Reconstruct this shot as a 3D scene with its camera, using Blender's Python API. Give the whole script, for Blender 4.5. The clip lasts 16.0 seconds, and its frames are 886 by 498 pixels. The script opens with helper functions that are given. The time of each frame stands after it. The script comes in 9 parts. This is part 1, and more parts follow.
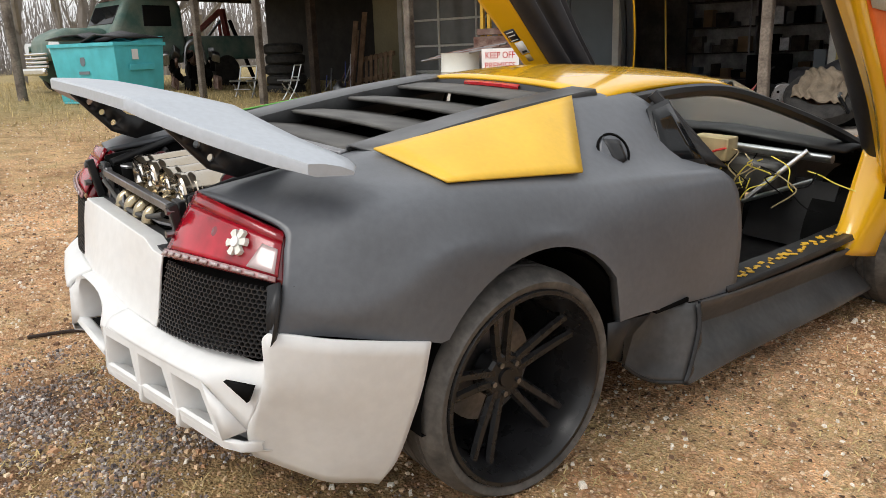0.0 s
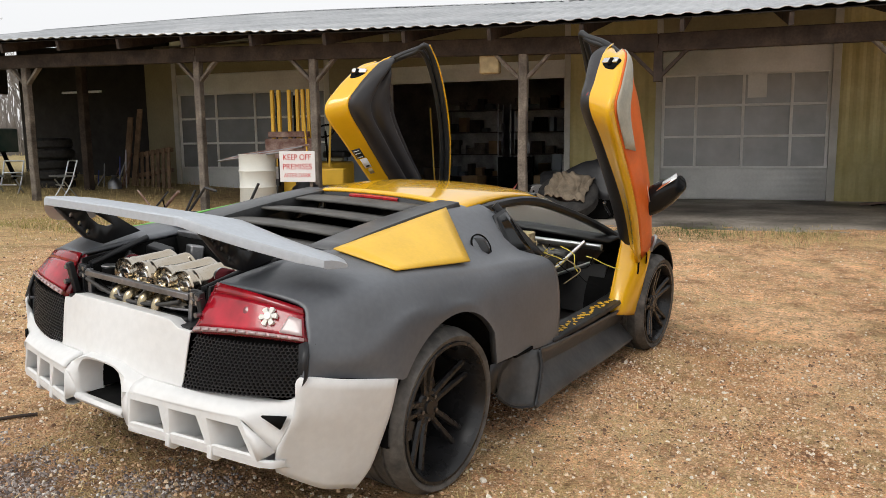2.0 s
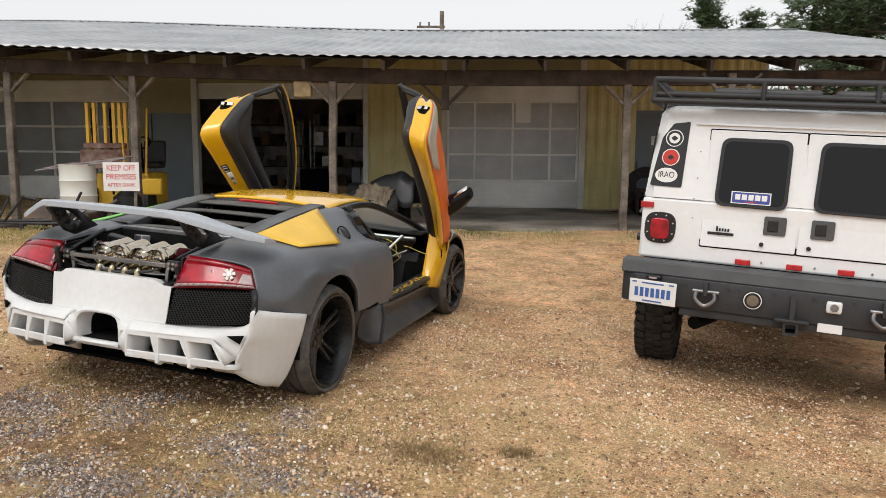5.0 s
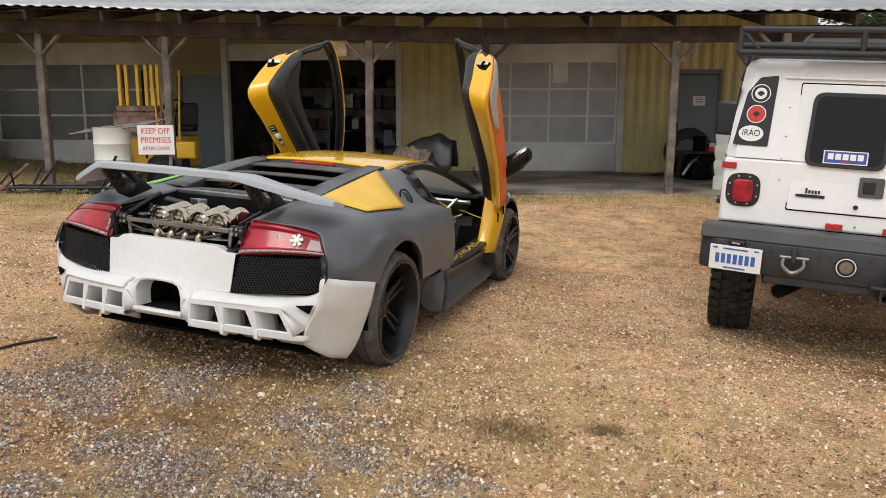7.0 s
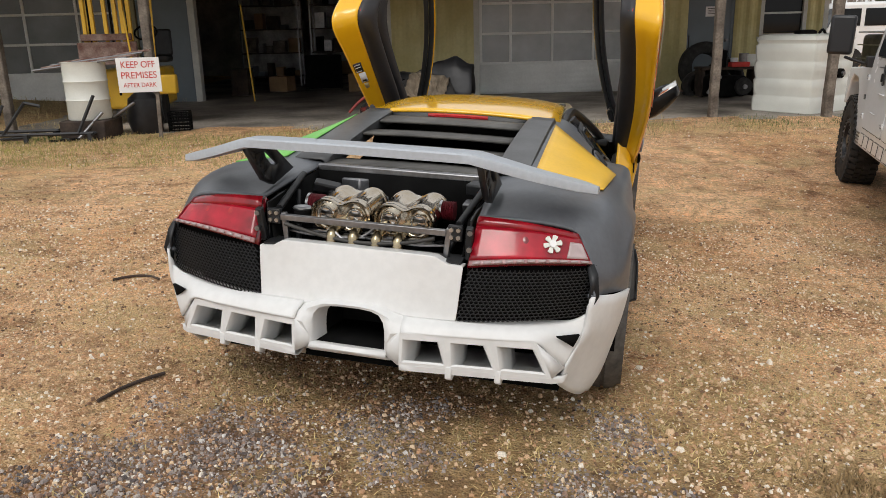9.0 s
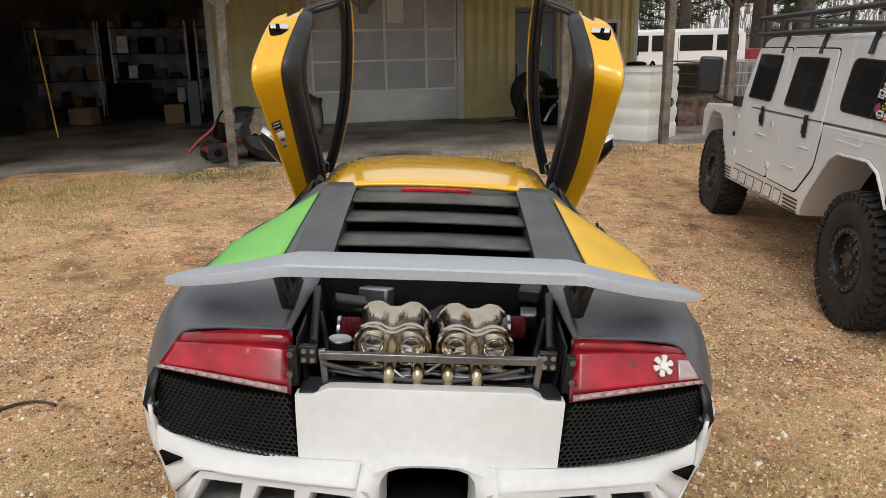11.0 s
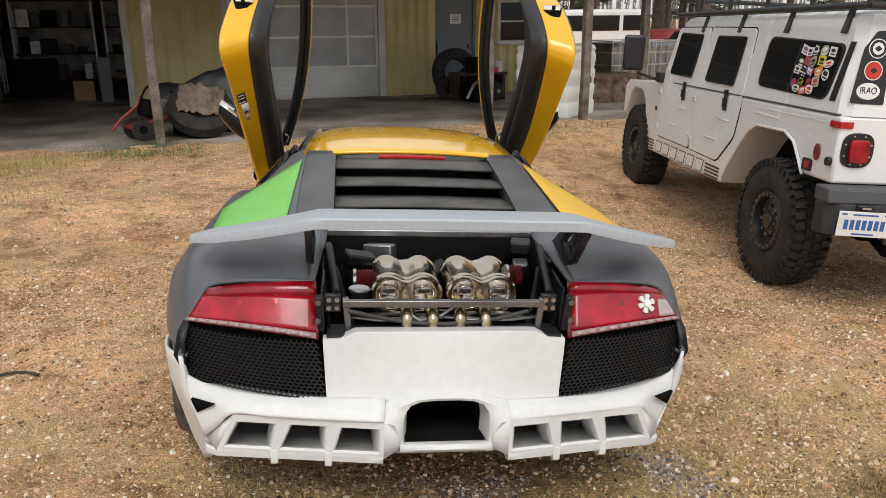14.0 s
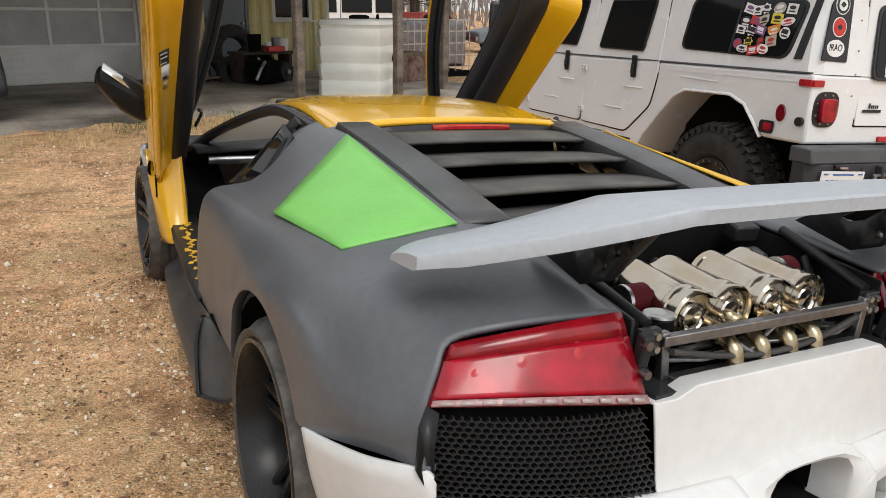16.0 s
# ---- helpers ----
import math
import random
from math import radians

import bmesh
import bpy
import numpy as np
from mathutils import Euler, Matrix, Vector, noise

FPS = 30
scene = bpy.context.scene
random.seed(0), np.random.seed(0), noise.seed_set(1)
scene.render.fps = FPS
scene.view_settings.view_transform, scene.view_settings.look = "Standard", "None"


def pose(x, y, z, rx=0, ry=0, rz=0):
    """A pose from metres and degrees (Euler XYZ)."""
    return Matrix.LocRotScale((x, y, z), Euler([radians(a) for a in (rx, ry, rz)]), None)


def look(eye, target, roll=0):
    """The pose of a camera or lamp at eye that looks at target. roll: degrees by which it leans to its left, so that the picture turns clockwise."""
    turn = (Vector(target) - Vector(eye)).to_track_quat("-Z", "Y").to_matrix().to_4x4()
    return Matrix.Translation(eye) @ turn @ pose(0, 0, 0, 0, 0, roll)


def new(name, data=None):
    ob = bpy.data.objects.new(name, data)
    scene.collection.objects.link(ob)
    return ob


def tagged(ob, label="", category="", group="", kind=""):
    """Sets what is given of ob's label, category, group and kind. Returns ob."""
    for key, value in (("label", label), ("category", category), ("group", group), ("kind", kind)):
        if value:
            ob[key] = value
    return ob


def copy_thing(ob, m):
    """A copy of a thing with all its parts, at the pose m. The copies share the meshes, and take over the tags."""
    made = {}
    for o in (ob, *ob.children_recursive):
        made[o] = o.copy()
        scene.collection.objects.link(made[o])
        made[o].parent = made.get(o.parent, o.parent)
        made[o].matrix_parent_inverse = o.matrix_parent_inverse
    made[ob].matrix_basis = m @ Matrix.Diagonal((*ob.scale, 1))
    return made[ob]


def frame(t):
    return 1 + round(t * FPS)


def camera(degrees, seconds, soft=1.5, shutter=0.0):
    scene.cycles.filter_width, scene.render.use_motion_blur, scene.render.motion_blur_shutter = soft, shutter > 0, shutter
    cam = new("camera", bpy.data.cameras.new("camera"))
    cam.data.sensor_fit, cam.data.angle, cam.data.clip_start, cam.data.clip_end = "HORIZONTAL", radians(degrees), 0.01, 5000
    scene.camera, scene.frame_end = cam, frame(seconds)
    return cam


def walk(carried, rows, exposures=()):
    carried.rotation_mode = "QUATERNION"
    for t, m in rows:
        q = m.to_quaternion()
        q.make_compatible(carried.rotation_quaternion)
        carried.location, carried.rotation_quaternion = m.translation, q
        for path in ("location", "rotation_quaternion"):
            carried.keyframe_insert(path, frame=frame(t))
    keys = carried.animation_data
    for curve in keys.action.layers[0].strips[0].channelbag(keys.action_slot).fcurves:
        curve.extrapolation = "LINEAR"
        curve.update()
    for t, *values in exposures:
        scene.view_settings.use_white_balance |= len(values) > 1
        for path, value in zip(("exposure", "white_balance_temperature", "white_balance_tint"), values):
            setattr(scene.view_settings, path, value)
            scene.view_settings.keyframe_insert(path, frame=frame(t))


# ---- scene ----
cam = camera(60.2, 16.0, soft=0.75)
PATH = [
    (0, (2.194, -1.284, 1.189), (1.001, 0.244, 0.696), -1.9),
    (0.5, (2.179, -1.584, 1.204), (1.148, 0.074, 0.77), -1.5),
    (1, (2.131, -1.798, 1.235), (1.238, -0.049, 0.856), -1.0),
    (1.5, (2.119, -2.136, 1.334), (1.314, -0.334, 1.011), -1.3),
    (2, (2.131, -2.382, 1.35), (1.469, -0.515, 1.074), -0.7),
    (2.5, (2.152, -2.691, 1.376), (1.69, -0.763, 1.117), -0.2),
    (3, (2.244, -3.01, 1.36), (1.972, -1.045, 1.107), 0.2),
    (3.5, (2.207, -3.334, 1.383), (2.089, -1.353, 1.133), 0.4),
    (6, (2.023, -4.391, 1.432), (1.895, -2.411, 1.183), 0.3),
    (6.5, (1.94, -4.214, 1.398), (1.785, -2.24, 1.113), 0.3),
    (7, (1.798, -3.926, 1.392), (1.624, -1.963, 1.05), 0.1),
    (7.5, (1.433, -3.694, 1.391), (1.261, -1.744, 0.981), -0.3),
    (8, (1.088, -3.433, 1.409), (0.939, -1.495, 0.94), -0.9),
    (8.5, (0.752, -3.109, 1.447), (0.65, -1.18, 0.929), -1.3),
    (9, (0.354, -2.816, 1.52), (0.34, -0.894, 0.967), -1.4),
    (9.5, (0.056, -2.396, 1.536), (0.158, -0.482, 0.966), -1.1),
    (10, (-0.21, -2.066, 1.603), (0.061, -0.158, 1.067), -1.3),
    (12.5, (-0.615, -2.406, 1.825), (-0.02, -0.57, 1.3), -0.1),
    (13, (-0.714, -2.522, 1.816), (-0.11, -0.693, 1.279), -0.1),
    (13.5, (-0.771, -2.489, 1.807), (-0.134, -0.675, 1.254), -0.1),
    (14, (-0.859, -2.241, 1.725), (-0.142, -0.464, 1.15), -0.4),
    (14.5, (-1.014, -1.927, 1.666), (-0.173, -0.213, 1.072), -0.6),
    (15, (-1.295, -1.606, 1.632), (-0.299, 0.019, 1.026), -0.3),
    (15.5, (-1.477, -1.186, 1.545), (-0.32, 0.329, 0.938), -0.1),
    (16, (-1.612, -0.7, 1.491), (-0.313, 0.698, 0.89), 0.7),
]
walk(cam, [(t, look(eye, target, roll)) for t, eye, target, roll in PATH],
     [(0, 0.32), (1.5, 0.24), (3, 0.14), (7, 0.08), (10, 0.0), (13, 0.05), (16, 0.10)])

# ---- world, sun ----
SUN_EL, SUN_AZ = 52.0, 200.0
world = bpy.data.worlds.new("sky")
scene.world = world
world.use_nodes = True
wn, wl = world.node_tree.nodes, world.node_tree.links
wn.clear()
w_out, w_bg = wn.new("ShaderNodeOutputWorld"), wn.new("ShaderNodeBackground")
w_sky, w_hsv = wn.new("ShaderNodeTexSky"), wn.new("ShaderNodeHueSaturation")
w_sky.sky_type, w_sky.sun_disc = "NISHITA", False
w_sky.sun_elevation, w_sky.sun_rotation = radians(SUN_EL), radians(SUN_AZ)
w_sky.air_density, w_sky.dust_density, w_sky.ozone_density = 1.0, 4.0, 1.0
w_hsv.inputs["Saturation"].default_value = 0.16
w_bg.inputs["Strength"].default_value = 0.168
wl.new(w_sky.outputs[0], w_hsv.inputs["Color"])
w_cloud = wn.new("ShaderNodeMix")      # an even cloud cover over the clear sky
w_cloud.data_type = "RGBA"
w_cloud.inputs["Factor"].default_value = 0.75
w_cloud.inputs["B"].default_value = (5.3, 5.33, 5.4, 1)
wl.new(w_hsv.outputs[0], w_cloud.inputs["A"])
wl.new(w_cloud.outputs["Result"], w_bg.inputs["Color"])
wl.new(w_bg.outputs[0], w_out.inputs["Surface"])
sun = new("sun", bpy.data.lights.new("sun", "SUN"))
sun.data.energy, sun.data.angle, sun.data.color = 1.1, radians(28), (1.0, 0.965, 0.91)
sun.matrix_world = Matrix.Translation((0, 0, 30)) @ Euler((radians(90 - SUN_EL), 0, radians(180 - SUN_AZ))).to_matrix().to_4x4()


# ---- materials ----
def mat(name, rgb, rough=0.5, metal=0.0, vary=0.0, vscale=4.0, fine=0.0, fscale=60.0, bump=0.0, bscale=40.0,
        coat=0.0, tint=None, trans=0.0, ior=1.45, emit=None, power=0.0, island=0.0, object_vary=0.0, alpha=1.0):
    """A surface with colour drift at two scales, a fine bump and a gloss that drifts with it."""
    m = bpy.data.materials.new(name)
    m.use_nodes = True
    n, l = m.node_tree.nodes, m.node_tree.links
    b = n["Principled BSDF"]
    b.inputs["Base Color"].default_value = (*rgb, 1)
    b.inputs["Roughness"].default_value, b.inputs["Metallic"].default_value = rough, metal
    b.inputs["Coat Weight"].default_value, b.inputs["Coat Roughness"].default_value = coat, 0.06
    b.inputs["Transmission Weight"].default_value, b.inputs["IOR"].default_value = trans, ior
    b.inputs["Alpha"].default_value = alpha
    if emit:
        b.inputs["Emission Color"].default_value, b.inputs["Emission Strength"].default_value = (*emit, 1), power
    co = n.new("ShaderNodeTexCoord").outputs["Object"]

    def noise_at(scale, detail=5):
        t = n.new("ShaderNodeTexNoise")
        t.inputs["Scale"].default_value, t.inputs["Detail"].default_value = scale, detail
        l.new(co, t.inputs["Vector"])
        return t.outputs["Fac"]

    colour = None
    if vary or tint:
        r = n.new("ShaderNodeValToRGB")
        r.color_ramp.elements[0].position, r.color_ramp.elements[1].position = 0.32, 0.68
        r.color_ramp.elements[0].color = (*(c * (1 - vary) for c in rgb), 1)
        r.color_ramp.elements[1].color = (*(tint or tuple(min(1, c * (1 + vary)) for c in rgb)), 1)
        l.new(noise_at(vscale), r.inputs[0])
        colour = r.outputs[0]
    if fine:
        x = n.new("ShaderNodeMix")
        x.data_type, x.blend_type = "RGBA", "MULTIPLY"
        r = n.new("ShaderNodeValToRGB")
        r.color_ramp.elements[0].position, r.color_ramp.elements[1].position = 0.35, 0.65
        r.color_ramp.elements[0].color = (1 - fine, 1 - fine, 1 - fine, 1)
        l.new(noise_at(fscale, 3), r.inputs[0])
        x.inputs["Factor"].default_value = 1
        x.inputs["A"].default_value = (*rgb, 1)
        if colour:
            l.new(colour, x.inputs["A"])
        l.new(r.outputs[0], x.inputs["B"])
        colour = x.outputs["Result"]
    if island or object_vary:
        g = n.new("ShaderNodeNewGeometry").outputs["Random Per Island"] if island else n.new("ShaderNodeObjectInfo").outputs["Random"]
        h, amount = n.new("ShaderNodeHueSaturation"), island or object_vary
        mr = n.new("ShaderNodeMapRange")
        mr.inputs["To Min"].default_value, mr.inputs["To Max"].default_value = 1 - amount, 1 + amount
        l.new(g, mr.inputs["Value"])
        l.new(mr.outputs[0], h.inputs["Value"])
        h.inputs["Color"].default_value = (*rgb, 1)
        if colour:
            l.new(colour, h.inputs["Color"])
        colour = h.outputs[0]
    if colour:
        l.new(colour, b.inputs["Base Color"])
    if vary or fine:
        mr = n.new("ShaderNodeMapRange")
        mr.inputs["To Min"].default_value, mr.inputs["To Max"].default_value = rough * 0.82, min(1, rough * 1.18)
        l.new(noise_at(vscale * 2.3, 4), mr.inputs["Value"])
        l.new(mr.outputs[0], b.inputs["Roughness"])
    if bump:
        u = n.new("ShaderNodeBump")
        u.inputs["Strength"].default_value, u.inputs["Distance"].default_value = bump, 0.01
        l.new(noise_at(bscale, 6), u.inputs["Height"])
        l.new(u.outputs[0], b.inputs["Normal"])
    return m


PRIMER = mat("grey_primer", (0.112, 0.120, 0.134), 0.35, vary=0.16, vscale=2.2, fine=0.10, fscale=45, bump=0.03, bscale=180)
PRIMER_LIGHT = mat("light_grey_primer", (0.50, 0.54, 0.59), 0.40, vary=0.12, vscale=3.0, tint=(0.43, 0.465, 0.51), fine=0.08, bump=0.02, bscale=120)
PRIMER_BLACK = mat("black_satin", (0.018, 0.019, 0.021), 0.42, vary=0.25, vscale=5, fine=0.15, bump=0.02, bscale=150)
DUSTY_BLACK = mat("dusty_black_plastic", (0.035, 0.034, 0.033), 0.5, vary=0.3, vscale=6, tint=(0.07, 0.066, 0.06), fine=0.15)
LOUVRE_GREY = mat("dusty_louvre_plastic", (0.070, 0.067, 0.062), 0.55, vary=0.3, vscale=5, tint=(0.115, 0.110, 0.100), fine=0.15, fscale=35)
YELLOW = mat("yellow_paint", (0.80, 0.44, 0.012), 0.22, vary=0.06, vscale=3, coat=0.8)
YELLOW_FLAT = mat("yellow_panel", (0.78, 0.47, 0.045), 0.4, vary=0.08, vscale=4, fine=0.05)
GREEN = mat("green_panel", (0.20, 0.56, 0.12), 0.42, vary=0.08, vscale=4, fine=0.05)
ORANGE = mat("orange_paint", (0.86, 0.17, 0.02), 0.42, vary=0.10, vscale=5, fine=0.06)
WHITE_GEL = mat("white_gelcoat", (0.735, 0.74, 0.735), 0.45, vary=0.04, vscale=3, fine=0.05, fscale=30, bump=0.02, bscale=60)
FILLER = mat("sanded_filler", (0.46, 0.45, 0.38), 0.6, vary=0.15, vscale=9, tint=(0.55, 0.52, 0.42), fine=0.12)
RED_LENS = mat("red_lens", (0.33, 0.006, 0.018), 0.18, vary=0.45, vscale=11, coat=0.35)
RED_DARK = mat("dark_red_lens", (0.16, 0.004, 0.01), 0.12, coat=1.0, vary=0.15, vscale=12)
RED_BRIGHT = mat("red_reflector", (0.45, 0.016, 0.022), 0.25, coat=0.4, vary=0.25, vscale=30)
CLEAR_LENS = mat("clear_lens", (0.42, 0.33, 0.33), 0.12, vary=0.1, vscale=30, coat=0.8)
LED_STRIP = mat("led_strip_plastic", (0.36, 0.20, 0.20), 0.25, vary=0.3, vscale=60, coat=0.3)
CHROME = mat("chrome", (0.78, 0.77, 0.74), 0.13, 1.0, vary=0.05, vscale=8)
STEEL_WARM = mat("polished_steel_heated", (0.68, 0.635, 0.55), 0.17, 1.0, vary=0.15, vscale=10, tint=(0.52, 0.44, 0.33))
PIPE_WARM = mat("heat_tinted_pipe", (0.42, 0.35, 0.23), 0.25, 1.0, vary=0.3, vscale=14)
METAL_GREY = mat("dull_metal", (0.30, 0.30, 0.31), 0.42, 1.0, vary=0.2, vscale=9, fine=0.2)
ALU = mat("aluminium_tube", (0.55, 0.56, 0.57), 0.3, 1.0, vary=0.1, vscale=10)
RUBBER = mat("tyre_rubber", (0.085, 0.081, 0.077), 0.66, vary=0.4, vscale=12, tint=(0.145, 0.133, 0.120), fine=0.25, bump=0.05, bscale=90)
RUBBER_DUSTY = mat("dusty_tyre_rubber", (0.021, 0.020, 0.020), 0.8, vary=0.3, vscale=9, tint=(0.042, 0.039, 0.036), fine=0.3, bump=0.08, bscale=70)
RIM_BLACK = mat("satin_black_rim", (0.014, 0.014, 0.015), 0.28, vary=0.25, vscale=7, ior=1.42)
# near-black for black parts, and for shade in hollows put into the colour
DARK = mat("black_and_cavity_shade", (0.008, 0.008, 0.008), 0.9, vary=0.3, vscale=8, ior=1.1)
INTERIOR = mat("black_vinyl", (0.018, 0.018, 0.019), 0.5, vary=0.25, vscale=8, fine=0.1, bump=0.05, bscale=140)
LEATHER = mat("door_card_vinyl", (0.028, 0.027, 0.030), 0.46, vary=0.15, vscale=7, fine=0.1, bump=0.08, bscale=200)
WIRE_YELLOW = mat("yellow_wire", (0.75, 0.62, 0.08), 0.45, vary=0.1)
WIRE_RED = mat("red_wire", (0.55, 0.03, 0.02), 0.45, vary=0.1)
BEIGE = mat("beige_box", (0.42, 0.33, 0.18), 0.55, vary=0.2, vscale=10)
RED_FILTER = mat("red_air_filter", (0.16, 0.012, 0.02), 0.6, vary=0.2, vscale=30)
WHITE_PAINT = mat("white_truck_paint", (0.80, 0.81, 0.82), 0.26, vary=0.03, vscale=2, coat=0.35, fine=0.03, fscale=25)
BUMPER_BLACK = mat("textured_black_steel", (0.032, 0.033, 0.036), 0.55, vary=0.2, vscale=5, fine=0.2, fscale=150, bump=0.06, bscale=260)
GREY_TRIM = mat("grey_bumper_top", (0.085, 0.087, 0.092), 0.55, vary=0.15, vscale=5, fine=0.2, fscale=150)
GLASS_DARK = mat("tinted_glass", (0.010, 0.011, 0.012), 0.05, vary=0.1, vscale=3, ior=1.3)
STICKER_BLACK = mat("black_vinyl_sticker", (0.018, 0.018, 0.02), 0.35, vary=0.05)
STICKER_WHITE = mat("white_print", (0.78, 0.78, 0.78), 0.45, vary=0.04)
STICKER_RED = mat("red_print", (0.55, 0.04, 0.03), 0.45, vary=0.05)
STICKER_BLUE = mat("blue_print", (0.05, 0.07, 0.30), 0.45, vary=0.05)
STICKER_ORANGE = mat("orange_print", (0.75, 0.28, 0.04), 0.45, vary=0.05)
STICKER_YELLOW = mat("yellow_print", (0.75, 0.62, 0.05), 0.45, vary=0.05)
STICKER_PURPLE = mat("purple_print", (0.20, 0.08, 0.24), 0.45, vary=0.05)
PLATE_BLUE = mat("plate_blue_print", (0.05, 0.13, 0.38), 0.4, vary=0.05)
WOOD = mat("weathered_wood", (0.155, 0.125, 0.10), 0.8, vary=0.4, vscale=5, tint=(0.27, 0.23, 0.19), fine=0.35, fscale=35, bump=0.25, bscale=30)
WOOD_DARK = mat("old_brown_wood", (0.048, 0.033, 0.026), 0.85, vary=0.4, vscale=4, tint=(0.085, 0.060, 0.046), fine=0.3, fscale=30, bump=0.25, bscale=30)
PALLET_WOOD = mat("pallet_wood", (0.22, 0.14, 0.085), 0.8, vary=0.3, vscale=6, fine=0.3, bump=0.2, object_vary=0.2)
YELLOW_WALL = mat("yellow_painted_sheet_metal", (0.60, 0.51, 0.21), 0.5, vary=0.12, vscale=1.2, tint=(0.68, 0.61, 0.31), fine=0.08, fscale=18)
CREAM_WALL = mat("cream_wall", (0.33, 0.29, 0.17), 0.6, vary=0.12, vscale=1.5, fine=0.1, fscale=20)
WHITE_TRIM = mat("off_white_trim", (0.62, 0.61, 0.56), 0.55, vary=0.12, vscale=3, fine=0.1)
DOOR_WHITE = mat("overhead_door_white", (0.86, 0.86, 0.83), 0.5, vary=0.08, vscale=2, fine=0.06, fscale=22)
PALE_BOARD = mat("pale_board", (0.40, 0.39, 0.37), 0.85, vary=0.4, vscale=3, fine=0.2, fscale=20)
FROSTED_DARK = mat("dirty_frosted_pane", (0.20, 0.205, 0.205), 0.35, vary=0.2, vscale=1.6, fine=0.06, fscale=8, coat=0.2)
FROSTED = mat("frosted_pane", (0.46, 0.47, 0.47), 0.3, vary=0.16, vscale=1.6, fine=0.06, fscale=8, coat=0.2)
DOOR_GREY = mat("grey_blue_steel_door", (0.15, 0.18, 0.205), 0.45, vary=0.08, vscale=2)
ROOF_METAL = mat("galvanised_roof_sheet", (0.42, 0.44, 0.46), 0.42, 0.55, vary=0.25, vscale=0.8, tint=(0.52, 0.53, 0.54), fine=0.15, fscale=6)
CONCRETE = mat("stained_concrete", (0.25, 0.215, 0.18), 0.62, vary=0.6, vscale=0.9, tint=(0.52, 0.46, 0.395), fine=0.25, fscale=14, bump=0.15, bscale=30)
GARAGE_GREY = mat("dim_garage_wall", (0.48, 0.45, 0.41), 0.85, vary=0.3, vscale=2, fine=0.15, fscale=12)
# darker red: the wing's dark reflection in the lens, put into the colour
RED_WING_REFLECTION = mat("red_lens_mirroring_wing", (0.25, 0.005, 0.012), 0.16, vary=0.3, vscale=14, coat=0.4)
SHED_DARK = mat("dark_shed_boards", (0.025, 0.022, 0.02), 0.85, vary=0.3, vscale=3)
TANK_WHITE = mat("translucent_white_tank", (0.70, 0.71, 0.66), 0.4, vary=0.08, vscale=2, fine=0.05)
TURQUOISE = mat("turquoise_bin_plastic", (0.09, 0.50, 0.57), 0.42, vary=0.10, vscale=3, fine=0.05)
TRUCK_GREEN = mat("faded_green_paint", (0.10, 0.22, 0.19), 0.55, vary=0.35, vscale=3, tint=(0.20, 0.24, 0.20), fine=0.2)
RED_MACHINE = mat("faded_red_machine_paint", (0.24, 0.035, 0.03), 0.55, vary=0.3, vscale=5, fine=0.2)
RUST = mat("rusty_red_steel", (0.20, 0.075, 0.05), 0.8, vary=0.4, vscale=6, tint=(0.36, 0.26, 0.22), fine=0.3, bump=0.2)
CARD = mat("cardboard", (0.30, 0.20, 0.11), 0.8, vary=0.2)
TARP = mat("black_tarp", (0.017, 0.017, 0.019), 0.42, vary=0.3, vscale=8, bump=0.2, bscale=25)
CANVAS = mat("tan_canvas", (0.20, 0.16, 0.115), 0.85, vary=0.25, vscale=9, fine=0.2, bump=0.2, bscale=60)
BARK = mat("bark", (0.10, 0.085, 0.072), 0.9, vary=0.3, vscale=6, fine=0.3, fscale=25, bump=0.4, bscale=18)
BARK_GREY = mat("grey_twigs", (0.21, 0.19, 0.175), 0.9, vary=0.2, vscale=3)
NEEDLES = mat("pine_needles", (0.070, 0.105, 0.042), 0.7, vary=0.25, vscale=1.0, island=0.4)
PEEL = mat("pale_peeled_paint", (0.72, 0.50, 0.44), 0.6, vary=0.1)
WINDSCREEN = mat("dusty_windscreen_glass", (0.86, 0.93, 0.90), 0.38, trans=0.92, ior=1.06)
RAIL_GREY = mat("dusty_dark_grey_panel", (0.075, 0.077, 0.080), 0.36, vary=0.25, vscale=5, fine=0.12, bump=0.02, bscale=120)
SKIRT_BLACK = mat("scuffed_black_plastic", (0.050, 0.051, 0.052), 0.40, vary=0.22, vscale=5, tint=(0.085, 0.085, 0.086), fine=0.15, fscale=40, bump=0.06, bscale=9)
LEAF = mat("dead_leaf_crumbs", (0.13, 0.075, 0.04), 0.85, island=0.5)
YARD_GRASS = mat("yellow_green_grass", (0.30, 0.27, 0.08), 0.8, island=0.4, vary=0.2, vscale=1.0)
ASPHALT = mat("old_asphalt", (0.155, 0.140, 0.130), 0.85, vary=0.6, vscale=5, tint=(0.25, 0.225, 0.20), fine=0.35, fscale=90, bump=0.4, bscale=60)
TUFT = mat("withered_tuft", (0.25, 0.165, 0.075), 0.85, island=0.4)
STRAW = mat("dry_grass", (0.50, 0.385, 0.18), 0.85, island=0.45, vary=0.15, vscale=1.0)
GRASS_GREEN = mat("green_grass", (0.12, 0.155, 0.045), 0.8, island=0.4, vary=0.2, vscale=1.0)

# ---- building blocks ----
def smooth(a, b, x):
    t = min(1.0, max(0.0, (x - a) / (b - a)))
    return t * t * (3 - 2 * t)


SLOPE_X, SLOPE_Y, SLAB = -0.0528, 0.0055, 0.16


